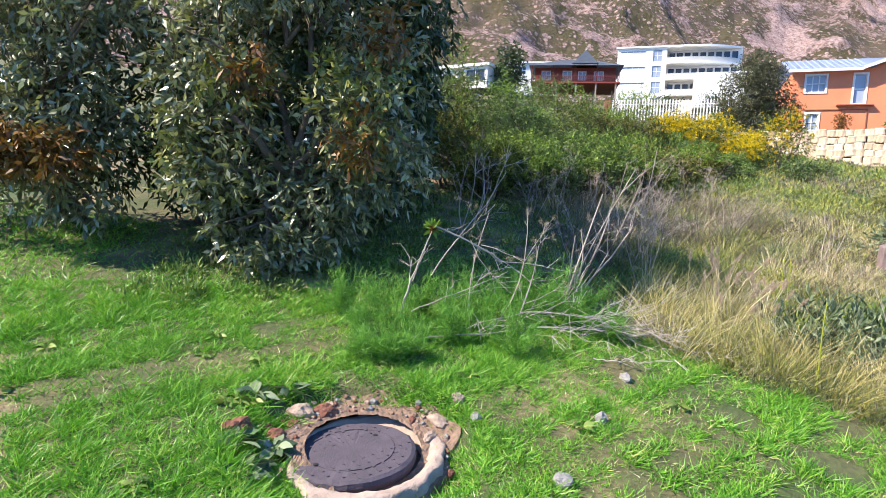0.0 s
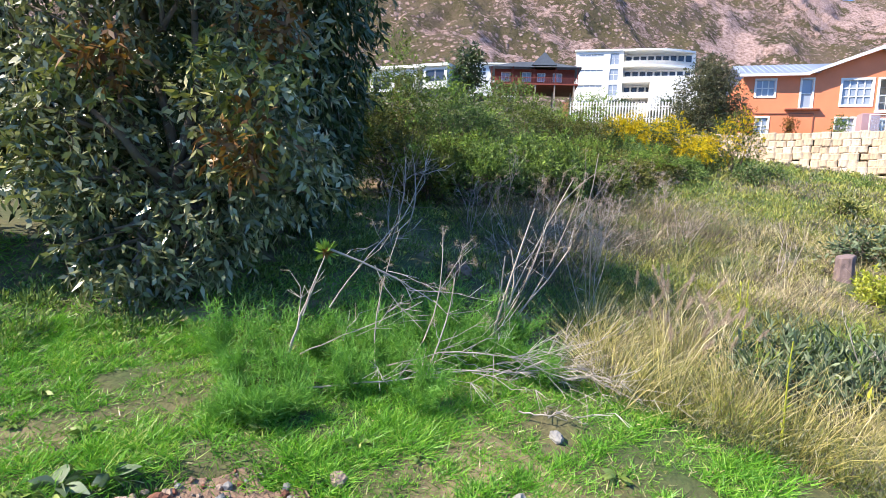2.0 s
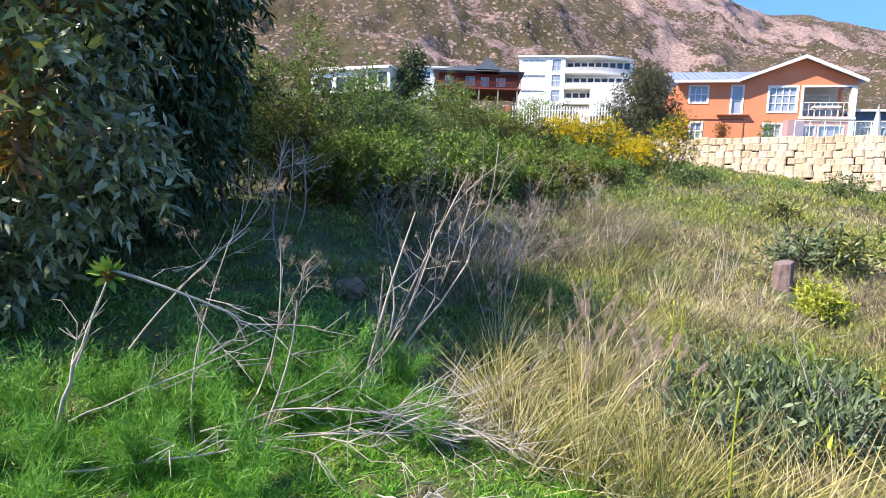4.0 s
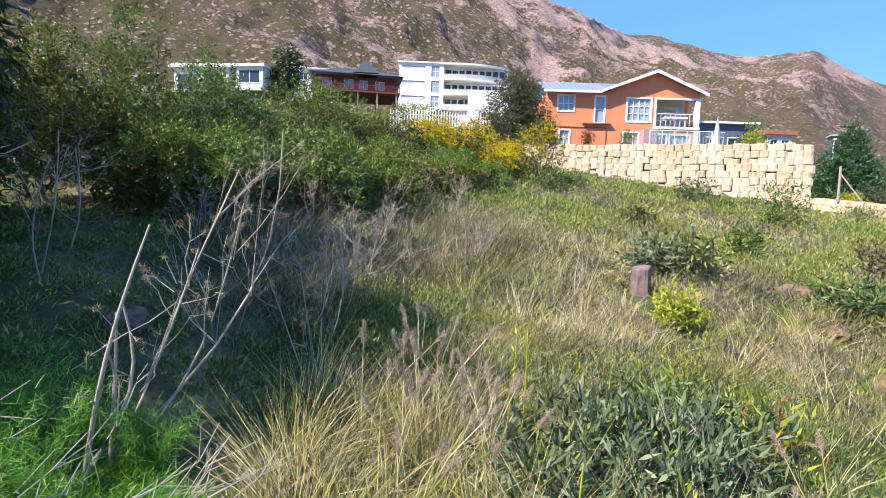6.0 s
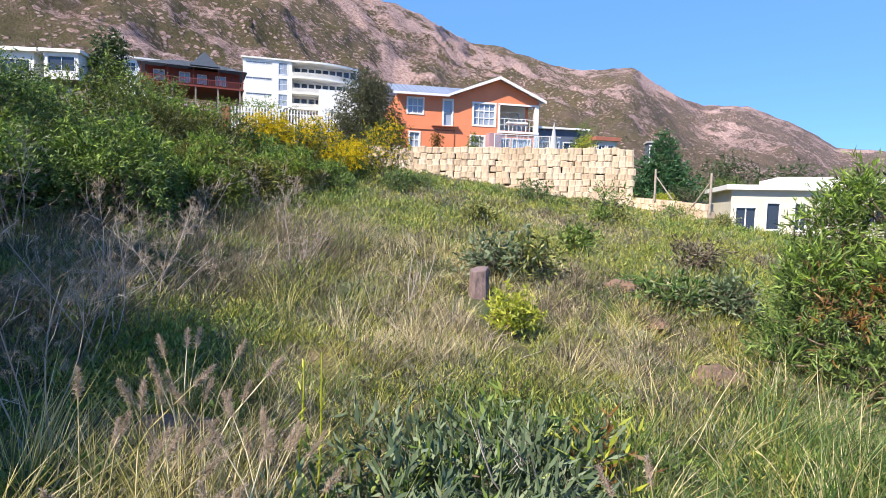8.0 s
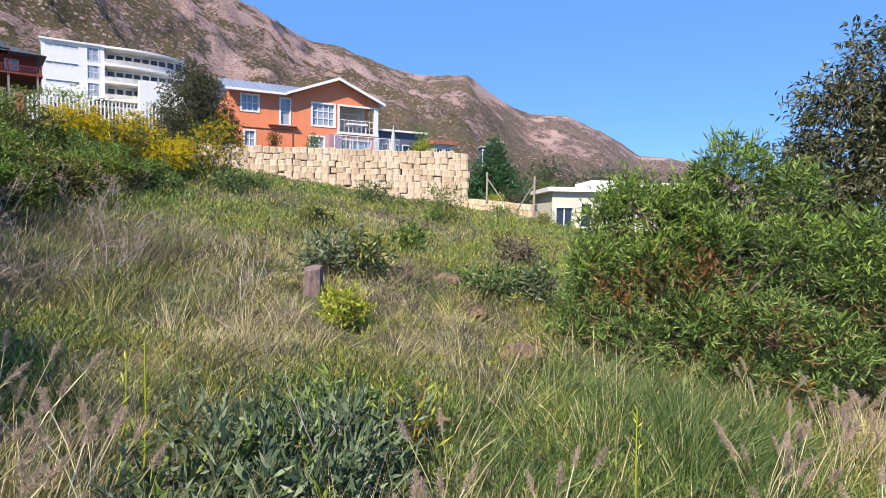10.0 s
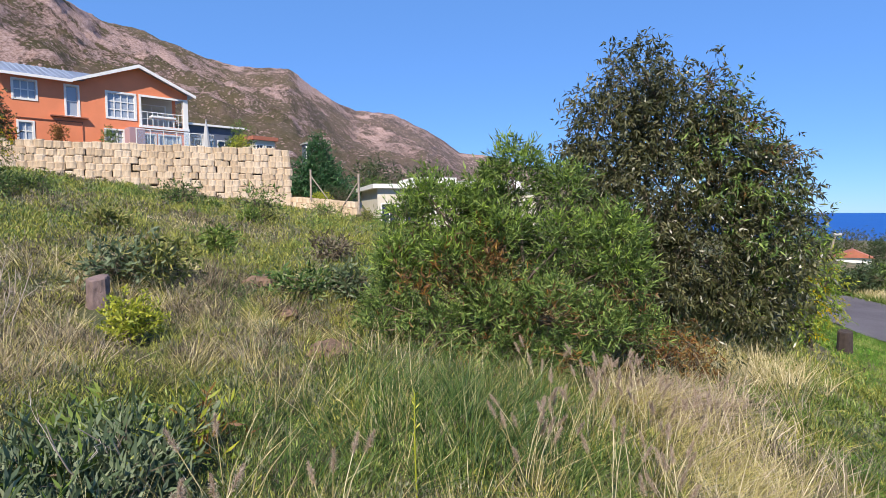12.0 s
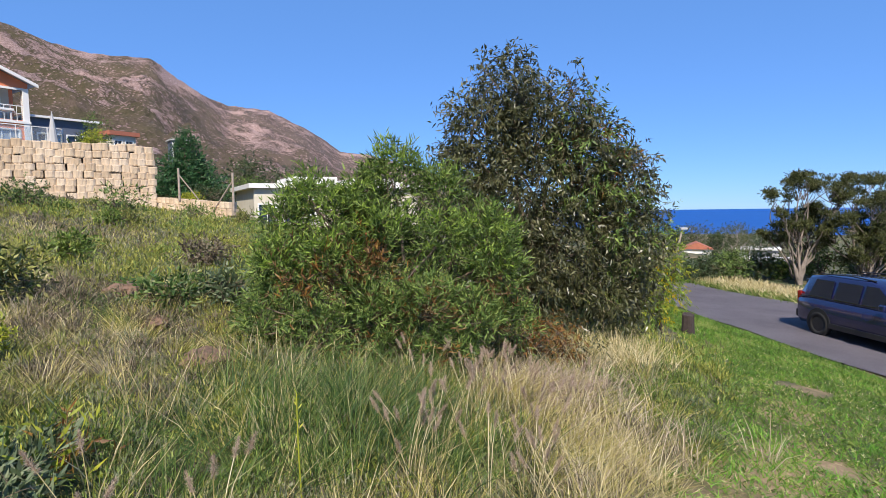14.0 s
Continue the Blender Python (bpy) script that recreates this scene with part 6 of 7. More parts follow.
prism(bm, [(-0.05, 0), (0.05, 0), (0.05, 1.7), (0, 1.8), (-0.05, 1.7)], -0.02, 0.015)
bm.to_mesh(pale)
bm.free()
pale.materials.append(M_white)
for k in range(36):
    o = new("pale", pale)
    o.parent = fence
    o.location = (0.1 + 0.245 * k, 0, 0)
slab(fence, "pier", -0.6, -0.1, -0.2, -0.1, 0.4, 1.7, M_rust, "red-brown brick pier", 0.02)
tagged(fence, "white steel palisade fence before the apartment building", "fence")

# red-roofed house and white building down by the sea
t = flat_house("seaside_house", 85.5, -29.4, -7.0, -110, 3.8, 3.6, 2.2, M_white, M_white, "white seaside house with a red roof", [(0.5, 1.4, 0.7, 1.7, 2, 1), (2.2, 3.2, 0.7, 1.7, 2, 1)], 0.2, 0.1)
bm = bmesh.new()
prism(bm, [(-0.3, 2.3), (4.1, 2.3), (1.9, 3.3)], -0.3, 3.9)
part("tiled_roof", bm, M_redroof, t, "terracotta roof")
flat_house("seaside_building", 86.5, -38.5, -9.6, -118, 7, 5, 3.0, M_white, M_white, "long white flat-roofed building by the sea", [(0.8, 2.6, 0.9, 2.3, 3, 1), (3.4, 5.8, 0.9, 2.3, 3, 1)])
flat_house("seaside_building", 98.0, -43.0, -9.2, -118, 6, 5, 3.4, M_grey, M_white, "grey building with a white roof by the sea", [(0.6, 2.4, 0.9, 2.3, 3, 1), (3.4, 5.2, 0.9, 2.3, 3, 1)])
lamp = thing("street_lamp", 80.6, -26.9, -7.2)
v = tubes([[(0, 0.5, 0, 0.17), (0, 0, 2.8, 0.15), (0, -0.6, 5.6, 0.13)]], 8)
link_part("pole", quads_mesh("pole", *v, True), M_palebark, lamp, "leaning pale timber pole")
slab(lamp, "lamp_head", -0.3, -1.2, 5.5, 0.3, -0.3, 5.8, M_grey, "", 0.04)
tagged(lamp, "leaning pale street lamp pole by the road", "street lamp")

# ---------------------------------------------------------------- retaining wall of stacked blocks
WA, WB, WTOP = Vector((28.1, 32.0)), Vector((37.2, 21.1)), 5.55
wlen = (WB - WA).length
wturn = math.degrees(math.atan2(WB.y - WA.y, WB.x - WA.x))
wall = thing("retaining_wall", WA.x, WA.y, 0, wturn)
bm = bmesh.new()
box(bm, -4.0, 0.9, 0.2, wlen + 0.05, 1.5, WTOP - 0.05)
part("backfill", bm, M_soil, wall)
# terrace of earth behind the wall, carrying the houses
terr = thing("terrace_ground", WA.x, WA.y, 0, wturn)
bm = bmesh.new()
box(bm, -5.0, 1.5, 0.0, wlen - 0.2, 20.0, WTOP - 0.06)
tagged(part("earth", bm, M_ground, terr).parent, "level terrace of earth behind the retaining wall", "terrace", kind="structure")
block_mesh = []
for k in range(3):
    rng = np.random.RandomState(300 + k)
    bm = bmesh.new()
    n = 6
    rows = []
    for zz, pr in ((0, 0.0), (0.05, 1.0), (0.31, 1.0), (0.36, 0.0)):
        row = []
        for j in range(n + 1):
            s = -1 + 2 * j / n
            out = (0.17 + 0.08 * (1 - s * s) ** 0.6) * (0.86 + 0.14 * pr) + rng.normal() * 0.008
            row.append(bm.verts.new((s * 0.225 * (0.94 + 0.06 * pr), -out, zz)))
        rows.append(row)
    for a, b in zip(rows, rows[1:]):
        for j in range(n):
            bm.faces.new((a[j], a[j + 1], b[j + 1], b[j]))
    back = [bm.verts.new((-0.225, 0.3, 0)), bm.verts.new((0.225, 0.3, 0)), bm.verts.new((0.225, 0.3, 0.36)), bm.verts.new((-0.225, 0.3, 0.36))]
    bm.faces.new(rows[-1] + [back[2], back[3]])
    bm.faces.new((back[0], rows[0][0], rows[1][0], rows[2][0], rows[3][0], back[3]))
    bm.faces.new((rows[0][-1], back[1], back[2], rows[3][-1], rows[2][-1], rows[1][-1]))
    me = bpy.data.meshes.new("block")
    bm.to_mesh(me)
    bm.free()
    me.materials.append(M_block)
    block_mesh.append(me)
rng = np.random.RandomState(310)
for c in range(int((wlen + 5.6) / 0.47)):
    xc = -5.4 + 0.47 * c
    wxy = WA + (WB - WA).normalized() * xc
    base = ground_z(wxy.x, wxy.y)
    for r in range(12):
        tall = 0.44 + 0.03 * rng.normal()
        z = WTOP + 0.03 * rng.normal() - 0.41 * (r + 1)
        if z < base - 0.5:
            break
        o = new("block", block_mesh[rng.randint(3)])
        o.parent = wall
        o.scale = (1.08 + 0.08 * rng.random(), 1, tall / 0.36)
        o.location = (xc + 0.1 * (r % 2) + rng.normal() * 0.04, 0.45 - 0.056 * r + rng.normal() * 0.02, z)
        o.rotation_euler = (rng.normal() * 0.02, rng.normal() * 0.015, rng.normal() * 0.045)
tagged(wall, "retaining wall of stacked sand-coloured rounded concrete blocks", "wall", kind="structure")
low_wall = thing("low_block_wall", WB.x, WB.y, 0, math.degrees(math.atan2(14.6 - 21.1, 32.9 - 37.2)))
for c in range(16):
    for r in range(4):
        o = new("block", block_mesh[rng.randint(3)])
        o.parent = low_wall
        o.rotation_euler = (0, 0, rng.normal() * 0.05)
        o.location = (0.3 + 0.47 * c + 0.2 * (r % 2), 0.1 - 0.04 * r, 2.45 - 0.36 * (r + 1) - 0.03 * c + rng.normal() * 0.01)
tagged(low_wall, "low wall of sand-coloured concrete blocks below the garden", "wall", kind="structure")


def fence_post(x, y, z, h, brace):
    p = thing("fence_post", x, y, z)
    link_part("post", quads_mesh("post", *tubes([[(0, 0, 0, 0.07), (0, 0, h, 0.065)]], 8), True), M_palebark, p)
    link_part("brace", quads_mesh("brace", *tubes([[(0, 0, h * 0.8, 0.04), (*brace, 0.05, 0.04)]], 6), True), M_palebark, p)
    return tagged(p, "grey timber fence post with a slanting brace", "fence post", "fence posts")


fence_post(35.5, 18.85, 2.2, 1.9, (0.3, -1.0))
fence_post(33.0, 14.6, 1.5, 2.1, (0.6, 1.4))

# ---------------------------------------------------------------- manhole in the lawn
SLOPE = math.degrees(math.atan(0.174))


def on_slope(name, x, y, up=0.0, turn=0.0):
    ob = new(name)
    ob.empty_display_size = 0.1
    ob.matrix_world = pose(x, y, ground_z(x, y) + up, SLOPE, 0, 0) @ pose(0, 0, 0, 0, 0, turn)
    return ob


manhole = thing("manhole", 0.285, 3.24, -0.075)
manhole.rotation_euler = (radians(2.0), 0, 0)
rng = np.random.RandomState(400)
bm = bmesh.new()
rings = []
for k in range(120):
    a = k / 120 * 2 * math.pi
    ca, sa = math.cos(a), math.sin(a)
    # a smooth pale band behind and to the right, crumbled away to the left
    wide = 0.07 + 0.09 * max(0.0, math.cos(a - 0.9)) + 0.05 * max(0.0, math.cos(a + 1.7)) - 0.045 * max(0.0, math.cos(a - 2.7)) + 0.02 * math.sin(7 * a + 1) ** 2
    row = []
    for j in range(9):
        q = j / 8
        r = 0.315 + wide * q
        crumb = noise.fractal(Vector((ca * r * 16, sa * r * 16, 3)), 0.8, 2.0, 4)
        z = -0.02 + 0.05 * min(1.0, q * 2.2) + 0.008 * crumb * (0.4 + q) - 0.03 * max(0.0, q - 0.7) - (0.1 if j in (0, 8) else 0)
        row.append((r + 0.01 * noise.noise(Vector((ca * 9, sa * 9, j))), z))
    rings.append([bm.verts.new((r * ca, r * sa, z)) for r, z in row])
for k in range(120):
    p, q = rings[k], rings[(k + 1) % 120]
    for j in range(8):
        bm.faces.new((p[j], p[j + 1], q[j + 1], q[j]))
part("collar", bm, M_concrete, manhole, "crumbling pale concrete collar", True)
# trampled soil round the collar
soil = thing("bare_soil_patch", 0.3, 3.28, 0)
bm = bmesh.new()
rows = []
for i in range(15):
    row = []
    for k in range(120):
        a = k / 120 * 2 * math.pi
        r = 0.3 + (0.15 + 0.06 * math.sin(a + 0.9) + 0.03 * math.sin(5 * a) + 0.025 * math.sin(11 * a)) * i / 14
        px, py = 0.3 + r * math.cos(a), 3.28 + r * math.sin(a)
        clod = noise.fractal(Vector((px * 34, py * 34, 0)), 0.7, 2.0, 5)
        row.append(bm.verts.new((px - 0.3, py - 3.28, ground_z(px, py) + 0.016 + 0.009 * clod - (0.06 if i == 14 else 0))))
    rows.append(row)
for p, q in zip(rows, rows[1:]):
    for k in range(120):
        bm.faces.new((p[k], q[k], q[(k + 1) % 120], p[(k + 1) % 120]))
part("soil", bm, M_soil, soil, "trampled brown earth")
rng = np.random.RandomState(407)
for k in range(90):
    a_, d_, z_ = rng.normal(1.7, 1.1), rng.uniform(0.34, 0.5), 0.006 + 0.02 * rng.random() ** 2
    bm = bmesh.new()
    bmesh.ops.create_icosphere(bm, subdivisions=1, radius=z_)
    for v_ in bm.verts:
        v_.co *= 0.7 + 0.6 * rng.random()
    crumb = part("crumb", bm, (M_sand, M_soil, M_redsoil, M_stone)[k % 4], soil)
    cx_, cy_ = d_ * math.cos(a_), d_ * math.sin(a_)
    crumb.location = (cx_, cy_, ground_z(0.3 + cx_, 3.28 + cy_) + 0.02)
tagged(soil, "bare trampled brown soil round the manhole", "soil")
# black disc: the shade in the gap is put into its colour
bm = bmesh.new()
bmesh.ops.create_circle(bm, cap_ends=True, segments=40, radius=0.345, matrix=pose(0, 0, -0.045))
part("pit_shade", bm, M_plastic, manhole, "black disc standing in for the shade under the lid")
bm = bmesh.new()
prof = [(0.0, 0.078), (0.2, 0.078), (0.2, 0.074), (0.215, 0.074), (0.215, 0.078), (0.285, 0.077), (0.302, 0.066), (0.305, 0.04), (0.295, 0.01), (0.0, 0.01)]
for k in range(56):
    a = k / 56 * 2 * math.pi
    wob = 1 + rng.normal() * 0.004
    prof_row = [bm.verts.new((r * wob * math.cos(a), r * wob * math.sin(a), z + (rng.normal() * 0.0012 if r else 0))) for r, z in prof[1:-1]]
    prof_row.append(None)
    if k == 0:
        top, bot, first, prev = bm.verts.new((0, 0, 0.078)), bm.verts.new((0, 0, 0.01)), prof_row, None
    if prev:
        bm.faces.new((top, prev[0], prof_row[0]))
        for j in range(len(prof) - 3):
            bm.faces.new((prev[j], prev[j + 1], prof_row[j + 1], prof_row[j]))
        bm.faces.new((bot, prof_row[-2], prev[-2]))
    prev = prof_row
bm.faces.new((top, prev[0], first[0]))
for j in range(len(prof) - 3):
    bm.faces.new((prev[j], prev[j + 1], first[j + 1], first[j]))
bm.faces.new((bot, first[-2], prev[-2]))
bmesh.ops.recalc_face_normals(bm, faces=bm.faces)
lid = part("lid", bm, M_lid, manhole, "round dark grey cast lid lying askew")
lid.scale = (1.07, 1.07, 1.0)
lid.location = (-0.04, 0.0, -0.04)
lid.rotation_euler = (radians(-3.0), radians(-2.0), radians(28))
# small black discs stand in for the dark insides of the holes
for hx, hy in ((-0.2, -0.03), (0.16, 0.06)):
    bm = bmesh.new()
    bmesh.ops.create_cone(bm, cap_ends=True, segments=10, radius1=0.012, radius2=0.012, depth=0.006, matrix=pose(hx, hy, 0.0775))
    part("lifting_hole", bm, M_plastic, lid)
bm = bmesh.new()
for gx in range(-5, 6):
    for gy in range(-5, 6):
        if math.hypot(gx, gy) * 0.05 < 0.27 and abs(gy) > 1:
            box(bm, gx * 0.05 - 0.006, gy * 0.05 - 0.012, 0.07, gx * 0.05 + 0.006, gy * 0.05 + 0.012, 0.0805)
part("stud_pattern", bm, M_lid, lid, "rows of small raised studs")["kind"] = "stuff"
tagged(manhole, "round dark manhole lid askew in a broken concrete collar", "manhole")


def rock(name, x, y, sx, sy, sz, seed, mat, label, category="stone"):
    """A lumpy stone half sunk in the ground."""
    rng = np.random.RandomState(seed)
    bm = bmesh.new()
    bmesh.ops.create_icosphere(bm, subdivisions=3, radius=1)
    for v in bm.verts:
        n = noise.fractal(v.co * 1.6 + Vector((seed, 0, 0)), 0.9, 2.0, 4) * 0.3
        v.co = Vector((v.co.x * sx, v.co.y * sy, v.co.z * sz)) * (1 + n)
    bm.to_mesh(me := bpy.data.meshes.new(name))
    bm.free()
    me.materials.append(mat)
    ob = new(name, me)
    ob.matrix_world = pose(x, y, ground_z(x, y) + sz * 0.15, SLOPE, 0, rng.random() * 360)
    return tagged(ob, label, category)


rng = np.random.RandomState(409)
for k in range(26):
    a_ = radians(rng.uniform(85, 200))
    d_ = rng.uniform(0.38, 0.58)
    z_ = 0.012 + 0.045 * rng.random() ** 2
    rock("clay_lump", 0.2 + d_ * math.cos(a_), 3.2 + d_ * math.sin(a_) * 0.95, z_ * 1.5, z_ * 1.2, z_, 810 + k, M_redsoil if k % 4 else M_sand, "lump of red-brown clay beside the manhole", "clay lump")["group"] = "clay lumps"
for k, (x, y, a, b, c, m, lab) in enumerate([(0.72, 3.5, 0.09, 0.05, 0.035, M_sand, "broken piece of pale concrete by the manhole"), (0.66, 3.38, 0.07, 0.03, 0.03, M_sand, "splinter of concrete beside the collar"), (0.85, 3.6, 0.05, 0.04, 0.03, M_sand, "small concrete crumb in the grass"),
                                         (1.63, 3.36, 0.035, 0.03, 0.05, M_stone, "small bluish white stone in the lawn"), (1.23, 2.88, 0.05, 0.045, 0.04, M_stone, "pale stone half hidden in the lawn"), (2.0, 3.82, 0.06, 0.035, 0.035, M_stone, "pale stone at the edge of the tall grass"),
                                         (0.92, 3.42, 0.03, 0.03, 0.025, M_stone, "pebble in the lawn"), (-0.2, 3.28, 0.04, 0.035, 0.035, M_stone, "pale pebble at the lid's edge")]):
    rock("stone", x, y, a, b, c, 420 + k, m, lab)
for k, (x, y, a, b, c) in enumerate([(9.8, 5.9, 0.42, 0.3, 0.12), (7.3, 4.4, 0.28, 0.2, 0.1), (3.5, 5.4, 0.2, 0.15, 0.09), (2.1, 6.5, 0.2, 0.14, 0.1), (9.2, 6.3, 0.25, 0.2, 0.12), (8.2, 5.4, 0.2, 0.15, 0.08)]):
    rock("soil_mound", x, y, a, b, c, 440 + k, M_soil, "bare orange-brown soil mound in the grass", "soil mound")

# stump in the field and short post on the verge
def stump(name, x, y, r, h, seed, mat, label):
    rng = np.random.RandomState(seed)
    bm = bmesh.new()
    rows = []
    for z, f in ((-0.1, 1.25), (0.08, 1.08), (h * 0.5, 1.0), (h * 0.95, 0.98), (h, 0.9), (h + 0.004, 0.5)):
        row = []
        for j in range(18):
            a = j / 18 * 2 * math.pi
            rr = r * f * (1 + 0.07 * math.sin(5 * a + seed) + 0.04 * math.sin(9 * a) + rng.normal() * 0.015)
            row.append(bm.verts.new((rr * math.cos(a), rr * math.sin(a), z + 0.02 * math.cos(a) * (z > h * 0.5))))
        rows.append(row)
    for p, q in zip(rows, rows[1:]):
        for j in range(18):
            bm.faces.new((p[j], p[(j + 1) % 18], q[(j + 1) % 18], q[j]))
    bm.faces.new(rows[-1])
    ob = part(name, bm, mat)
    ob.location = (x, y, ground_z(x, y))
    return tagged(ob, label, "stump")


stump("tree_stump", 7.2, 6.92, 0.105, 0.31, 450, M_stump, "short grey weathered stump in the dry grass")
stump("wooden_stub", 13.9, -2.45, 0.12, 0.42, 451, M_darkwood, "short dark wooden stub on the grass verge")

# ---------------------------------------------------------------- dead stalks and fallen branches
def dead_plant(name, x, y, stems, seed, label, height_, lean=(0.1, 0.0), spread=0.25, twig=5, radius=0.008, fluff=0.0):
    """Dry pale stalks from one root, forking into thin twigs."""
    rng = np.random.RandomState(seed)
    t = thing(name, x, y, ground_z(x, y) - 0.02)
    fl = []
    for k in range(stems):
        d = unit(np.array([lean[0] + rng.normal() * spread, lean[1] + rng.normal() * spread, 1.0]))
        ln = height_ * (0.6 + 0.45 * rng.random())
        root = np.array([rng.normal() * 0.06, rng.normal() * 0.06, 0])
        bow = rng.normal(size=3) * 0.06
        pts = [root + d * ln * s + bow * math.sin(3.1 * s) * ln for s in np.linspace(0, 1, 7)]
        paths = [[(*p, radius * (1 - 0.75 * i / 6) + 0.0012) for i, p in enumerate(pts)]]
        for j in range(twig):
            s = 0.4 + 0.6 * rng.random()
            i = int(s * 5.9)
            b = pts[i]
            dd = unit(d + rng.normal(size=3) * 0.55)
            l2 = ln * (0.15 + 0.25 * rng.random())
            tp = [b + dd * l2 * q + rng.normal(size=3) * 0.008 for q in (0, 0.4, 0.75, 1.0)]
            paths.append([(*p, max(radius * 0.4 * (1 - 0.25 * q), 0.0012)) for q, p in enumerate(tp)])
            for _ in range(3):
                e = tp[-1] - dd * l2 * 0.4 * rng.random()
                d3 = unit(dd + rng.normal(size=3) * 0.6)
                paths.append([(*e, 0.0015), (*(e + d3 * l2 * 0.3), 0.0009)])
                if fluff:
                    m = 36
                    fl.append(strips(np.repeat((e + d3 * l2 * 0.3)[None], m, 0) + rng.normal(size=(m, 3)) * fluff * 0.35, unit(rng.normal(size=(m, 3))), fluff * 0.6, 0.0011, np.zeros((m, 3)), (1, 0.8, 0.3), rng))
        link_part("stalk", quads_mesh("stalk", *tubes(paths, 5)), M_dead, t)
    if fl:
        link_part("seed_head", quads_mesh("seed_head", *joined(fl)), M_plume, t, "dry fluffy seed heads")["kind"] = "stuff"
    return tagged(t, label, "dead plant", "dead stalks")


STALK_A, STALK_B, STALK_C = (1.96, 4.95), (2.12, 5.08), (1.6, 7.4)
dead_plant("dead_stalks", STALK_A[0], STALK_A[1], 3, 460, "thick bleached dead stalks rising from green weeds", 1.1, (0.2, -0.1), 0.06, 2, 0.0105)
dead_plant("dead_stalks", STALK_B[0], STALK_B[1], 4, 461, "bleached dead stalks with forked tips", 1.5, (0.3, -0.16), 0.12, 5, 0.0065, 0.022)
dead_plant("dead_stalks", STALK_C[0], STALK_C[1], 3, 462, "grey dead shrub with many fine twigs", 1.3, (0.04, 0.0), 0.12, 10, 0.007, 0.014)
dead_plant("dead_stalks", 1.38, 4.4, 1, 463, "dry brown stalk with fluffy seed heads", 1.1, (0.2, -0.1), 0.1, 5, 0.005, 0.03)
dead_plant("dead_stalks", 1.15, 4.6, 2, 464, "dry leaning stalks with fluffy seed heads", 1.1, (0.3, 0.0), 0.15, 4, 0.005, 0.025)
dead_plant("dead_stalks", 3.4, 6.4, 6, 465, "grey-brown dead brush in the hollow", 0.85, (0.1, 0.0), 0.3, 8, 0.003, 0.02)
dead_plant("dead_stalks", 3.0, 5.5, 4, 466, "thin dry seed stalks", 0.9, (0.1, 0.0), 0.22, 6, 0.0028, 0.02)
dead_plant("dead_stalks", 4.0, 7.2, 6, 467, "grey-brown dead brush in the hollow", 0.8, (0.1, 0.0), 0.35, 8, 0.003, 0.02)
dead_plant("dead_stalks", 2.6, 6.2, 4, 468, "thin dry stalks in the shade", 0.95, (0.1, 0.0), 0.22, 6, 0.0028, 0.015)
dead_plant("dead_stalks", 5.4, 7.8, 6, 469, "pale dead brush on the field", 0.7, (0.2, 0.0), 0.35, 7, 0.004, 0.02)
dead_plant("dead_stalks", 5.9, 6.6, 4, 470, "leaning dry stalks on the field", 0.75, (0.5, 0.1), 0.2, 4, 0.005)
dead_plant("dead_stalks", 4.6, 4.0, 3, 471, "single dry stalks above the low shrub", 0.75, (-0.2, 0.1), 0.25, 2, 0.005)


for k, (x, y, h) in enumerate([(4.2, 9.3, 0.8), (5.3, 9.8, 0.9), (6.2, 10.4, 0.7), (7.2, 11.3, 0.8), (8.3, 12.3, 0.7), (3.3, 9.0, 0.9), (2.7, 8.3, 0.8), (4.7, 8.6, 0.6), (6.0, 9.2, 0.7)]):
    dead_plant("dead_stalks", x, y, 5, 900 + k, "grey-brown dry stalks before the thicket", h, (0.12, -0.05), 0.28, 7, 0.0038, 0.024)


def branch(name, pts, r0, seed, label, side=8, length=0.5):
    """A fallen branch through the points, with side twigs."""
    rng = np.random.RandomState(seed)
    t = thing(name, *pts[0])
    p = np.array(pts, float) - np.array(pts[0])
    tt = np.linspace(0, len(p) - 1, 12)
    line = np.stack([np.interp(tt, range(len(p)), p[:, k]) for k in range(3)], 1) + rng.normal(size=(12, 3)) * 0.004
    link_part("stem", quads_mesh("stem", *tubes([[(*q, 0.8 * r0 * (1 - 0.75 * i / 11) + 0.001) for i, q in enumerate(line)]], 7), True), M_dead, t)
    d0 = unit(p[-1] - p[0])
    for k in range(side):
        i = rng.randint(3, 12)
        d = unit(d0 + rng.normal(size=3) * np.array([0.45, 0.45, 0.3]))
        l2 = length * (0.4 + 0.8 * rng.random())
        bow = rng.normal(size=3) * 0.12 * l2
        tw = [line[i] + d * l2 * s + bow * math.sin(3.1 * s) + rng.normal(size=3) * 0.012 for s in (0, 0.35, 0.7, 1.0)]
        paths = [[(*q, r0 * 0.3 * (1 - 0.28 * j) + 0.001) for j, q in enumerate(tw)]]
        for _ in range(5):
            b = tw[rng.randint(1, 4)]
            paths.append([(*b, 0.0018), (*(b + unit(d + rng.normal(size=3) * 0.5) * l2 * 0.4), 0.001)])
        link_part("twig", quads_mesh("twig", *tubes(paths, 5)), M_dead, t)
    return tagged(t, label, "branch", "fallen branches")


branch("broken_stem", [(0.54, 4.62, 0.22), (0.66, 4.58, 0.65), (0.81, 4.55, 1.03)], 0.012, 480, "broken upright pale stem in the weeds", 2, 0.25)
branch("fallen_branch", [(0.81, 4.55, 1.02), (1.18, 4.6, 0.86), (1.48, 4.62, 0.68)], 0.0085, 481, "bleached branch hanging from a broken stem", 6, 0.36)
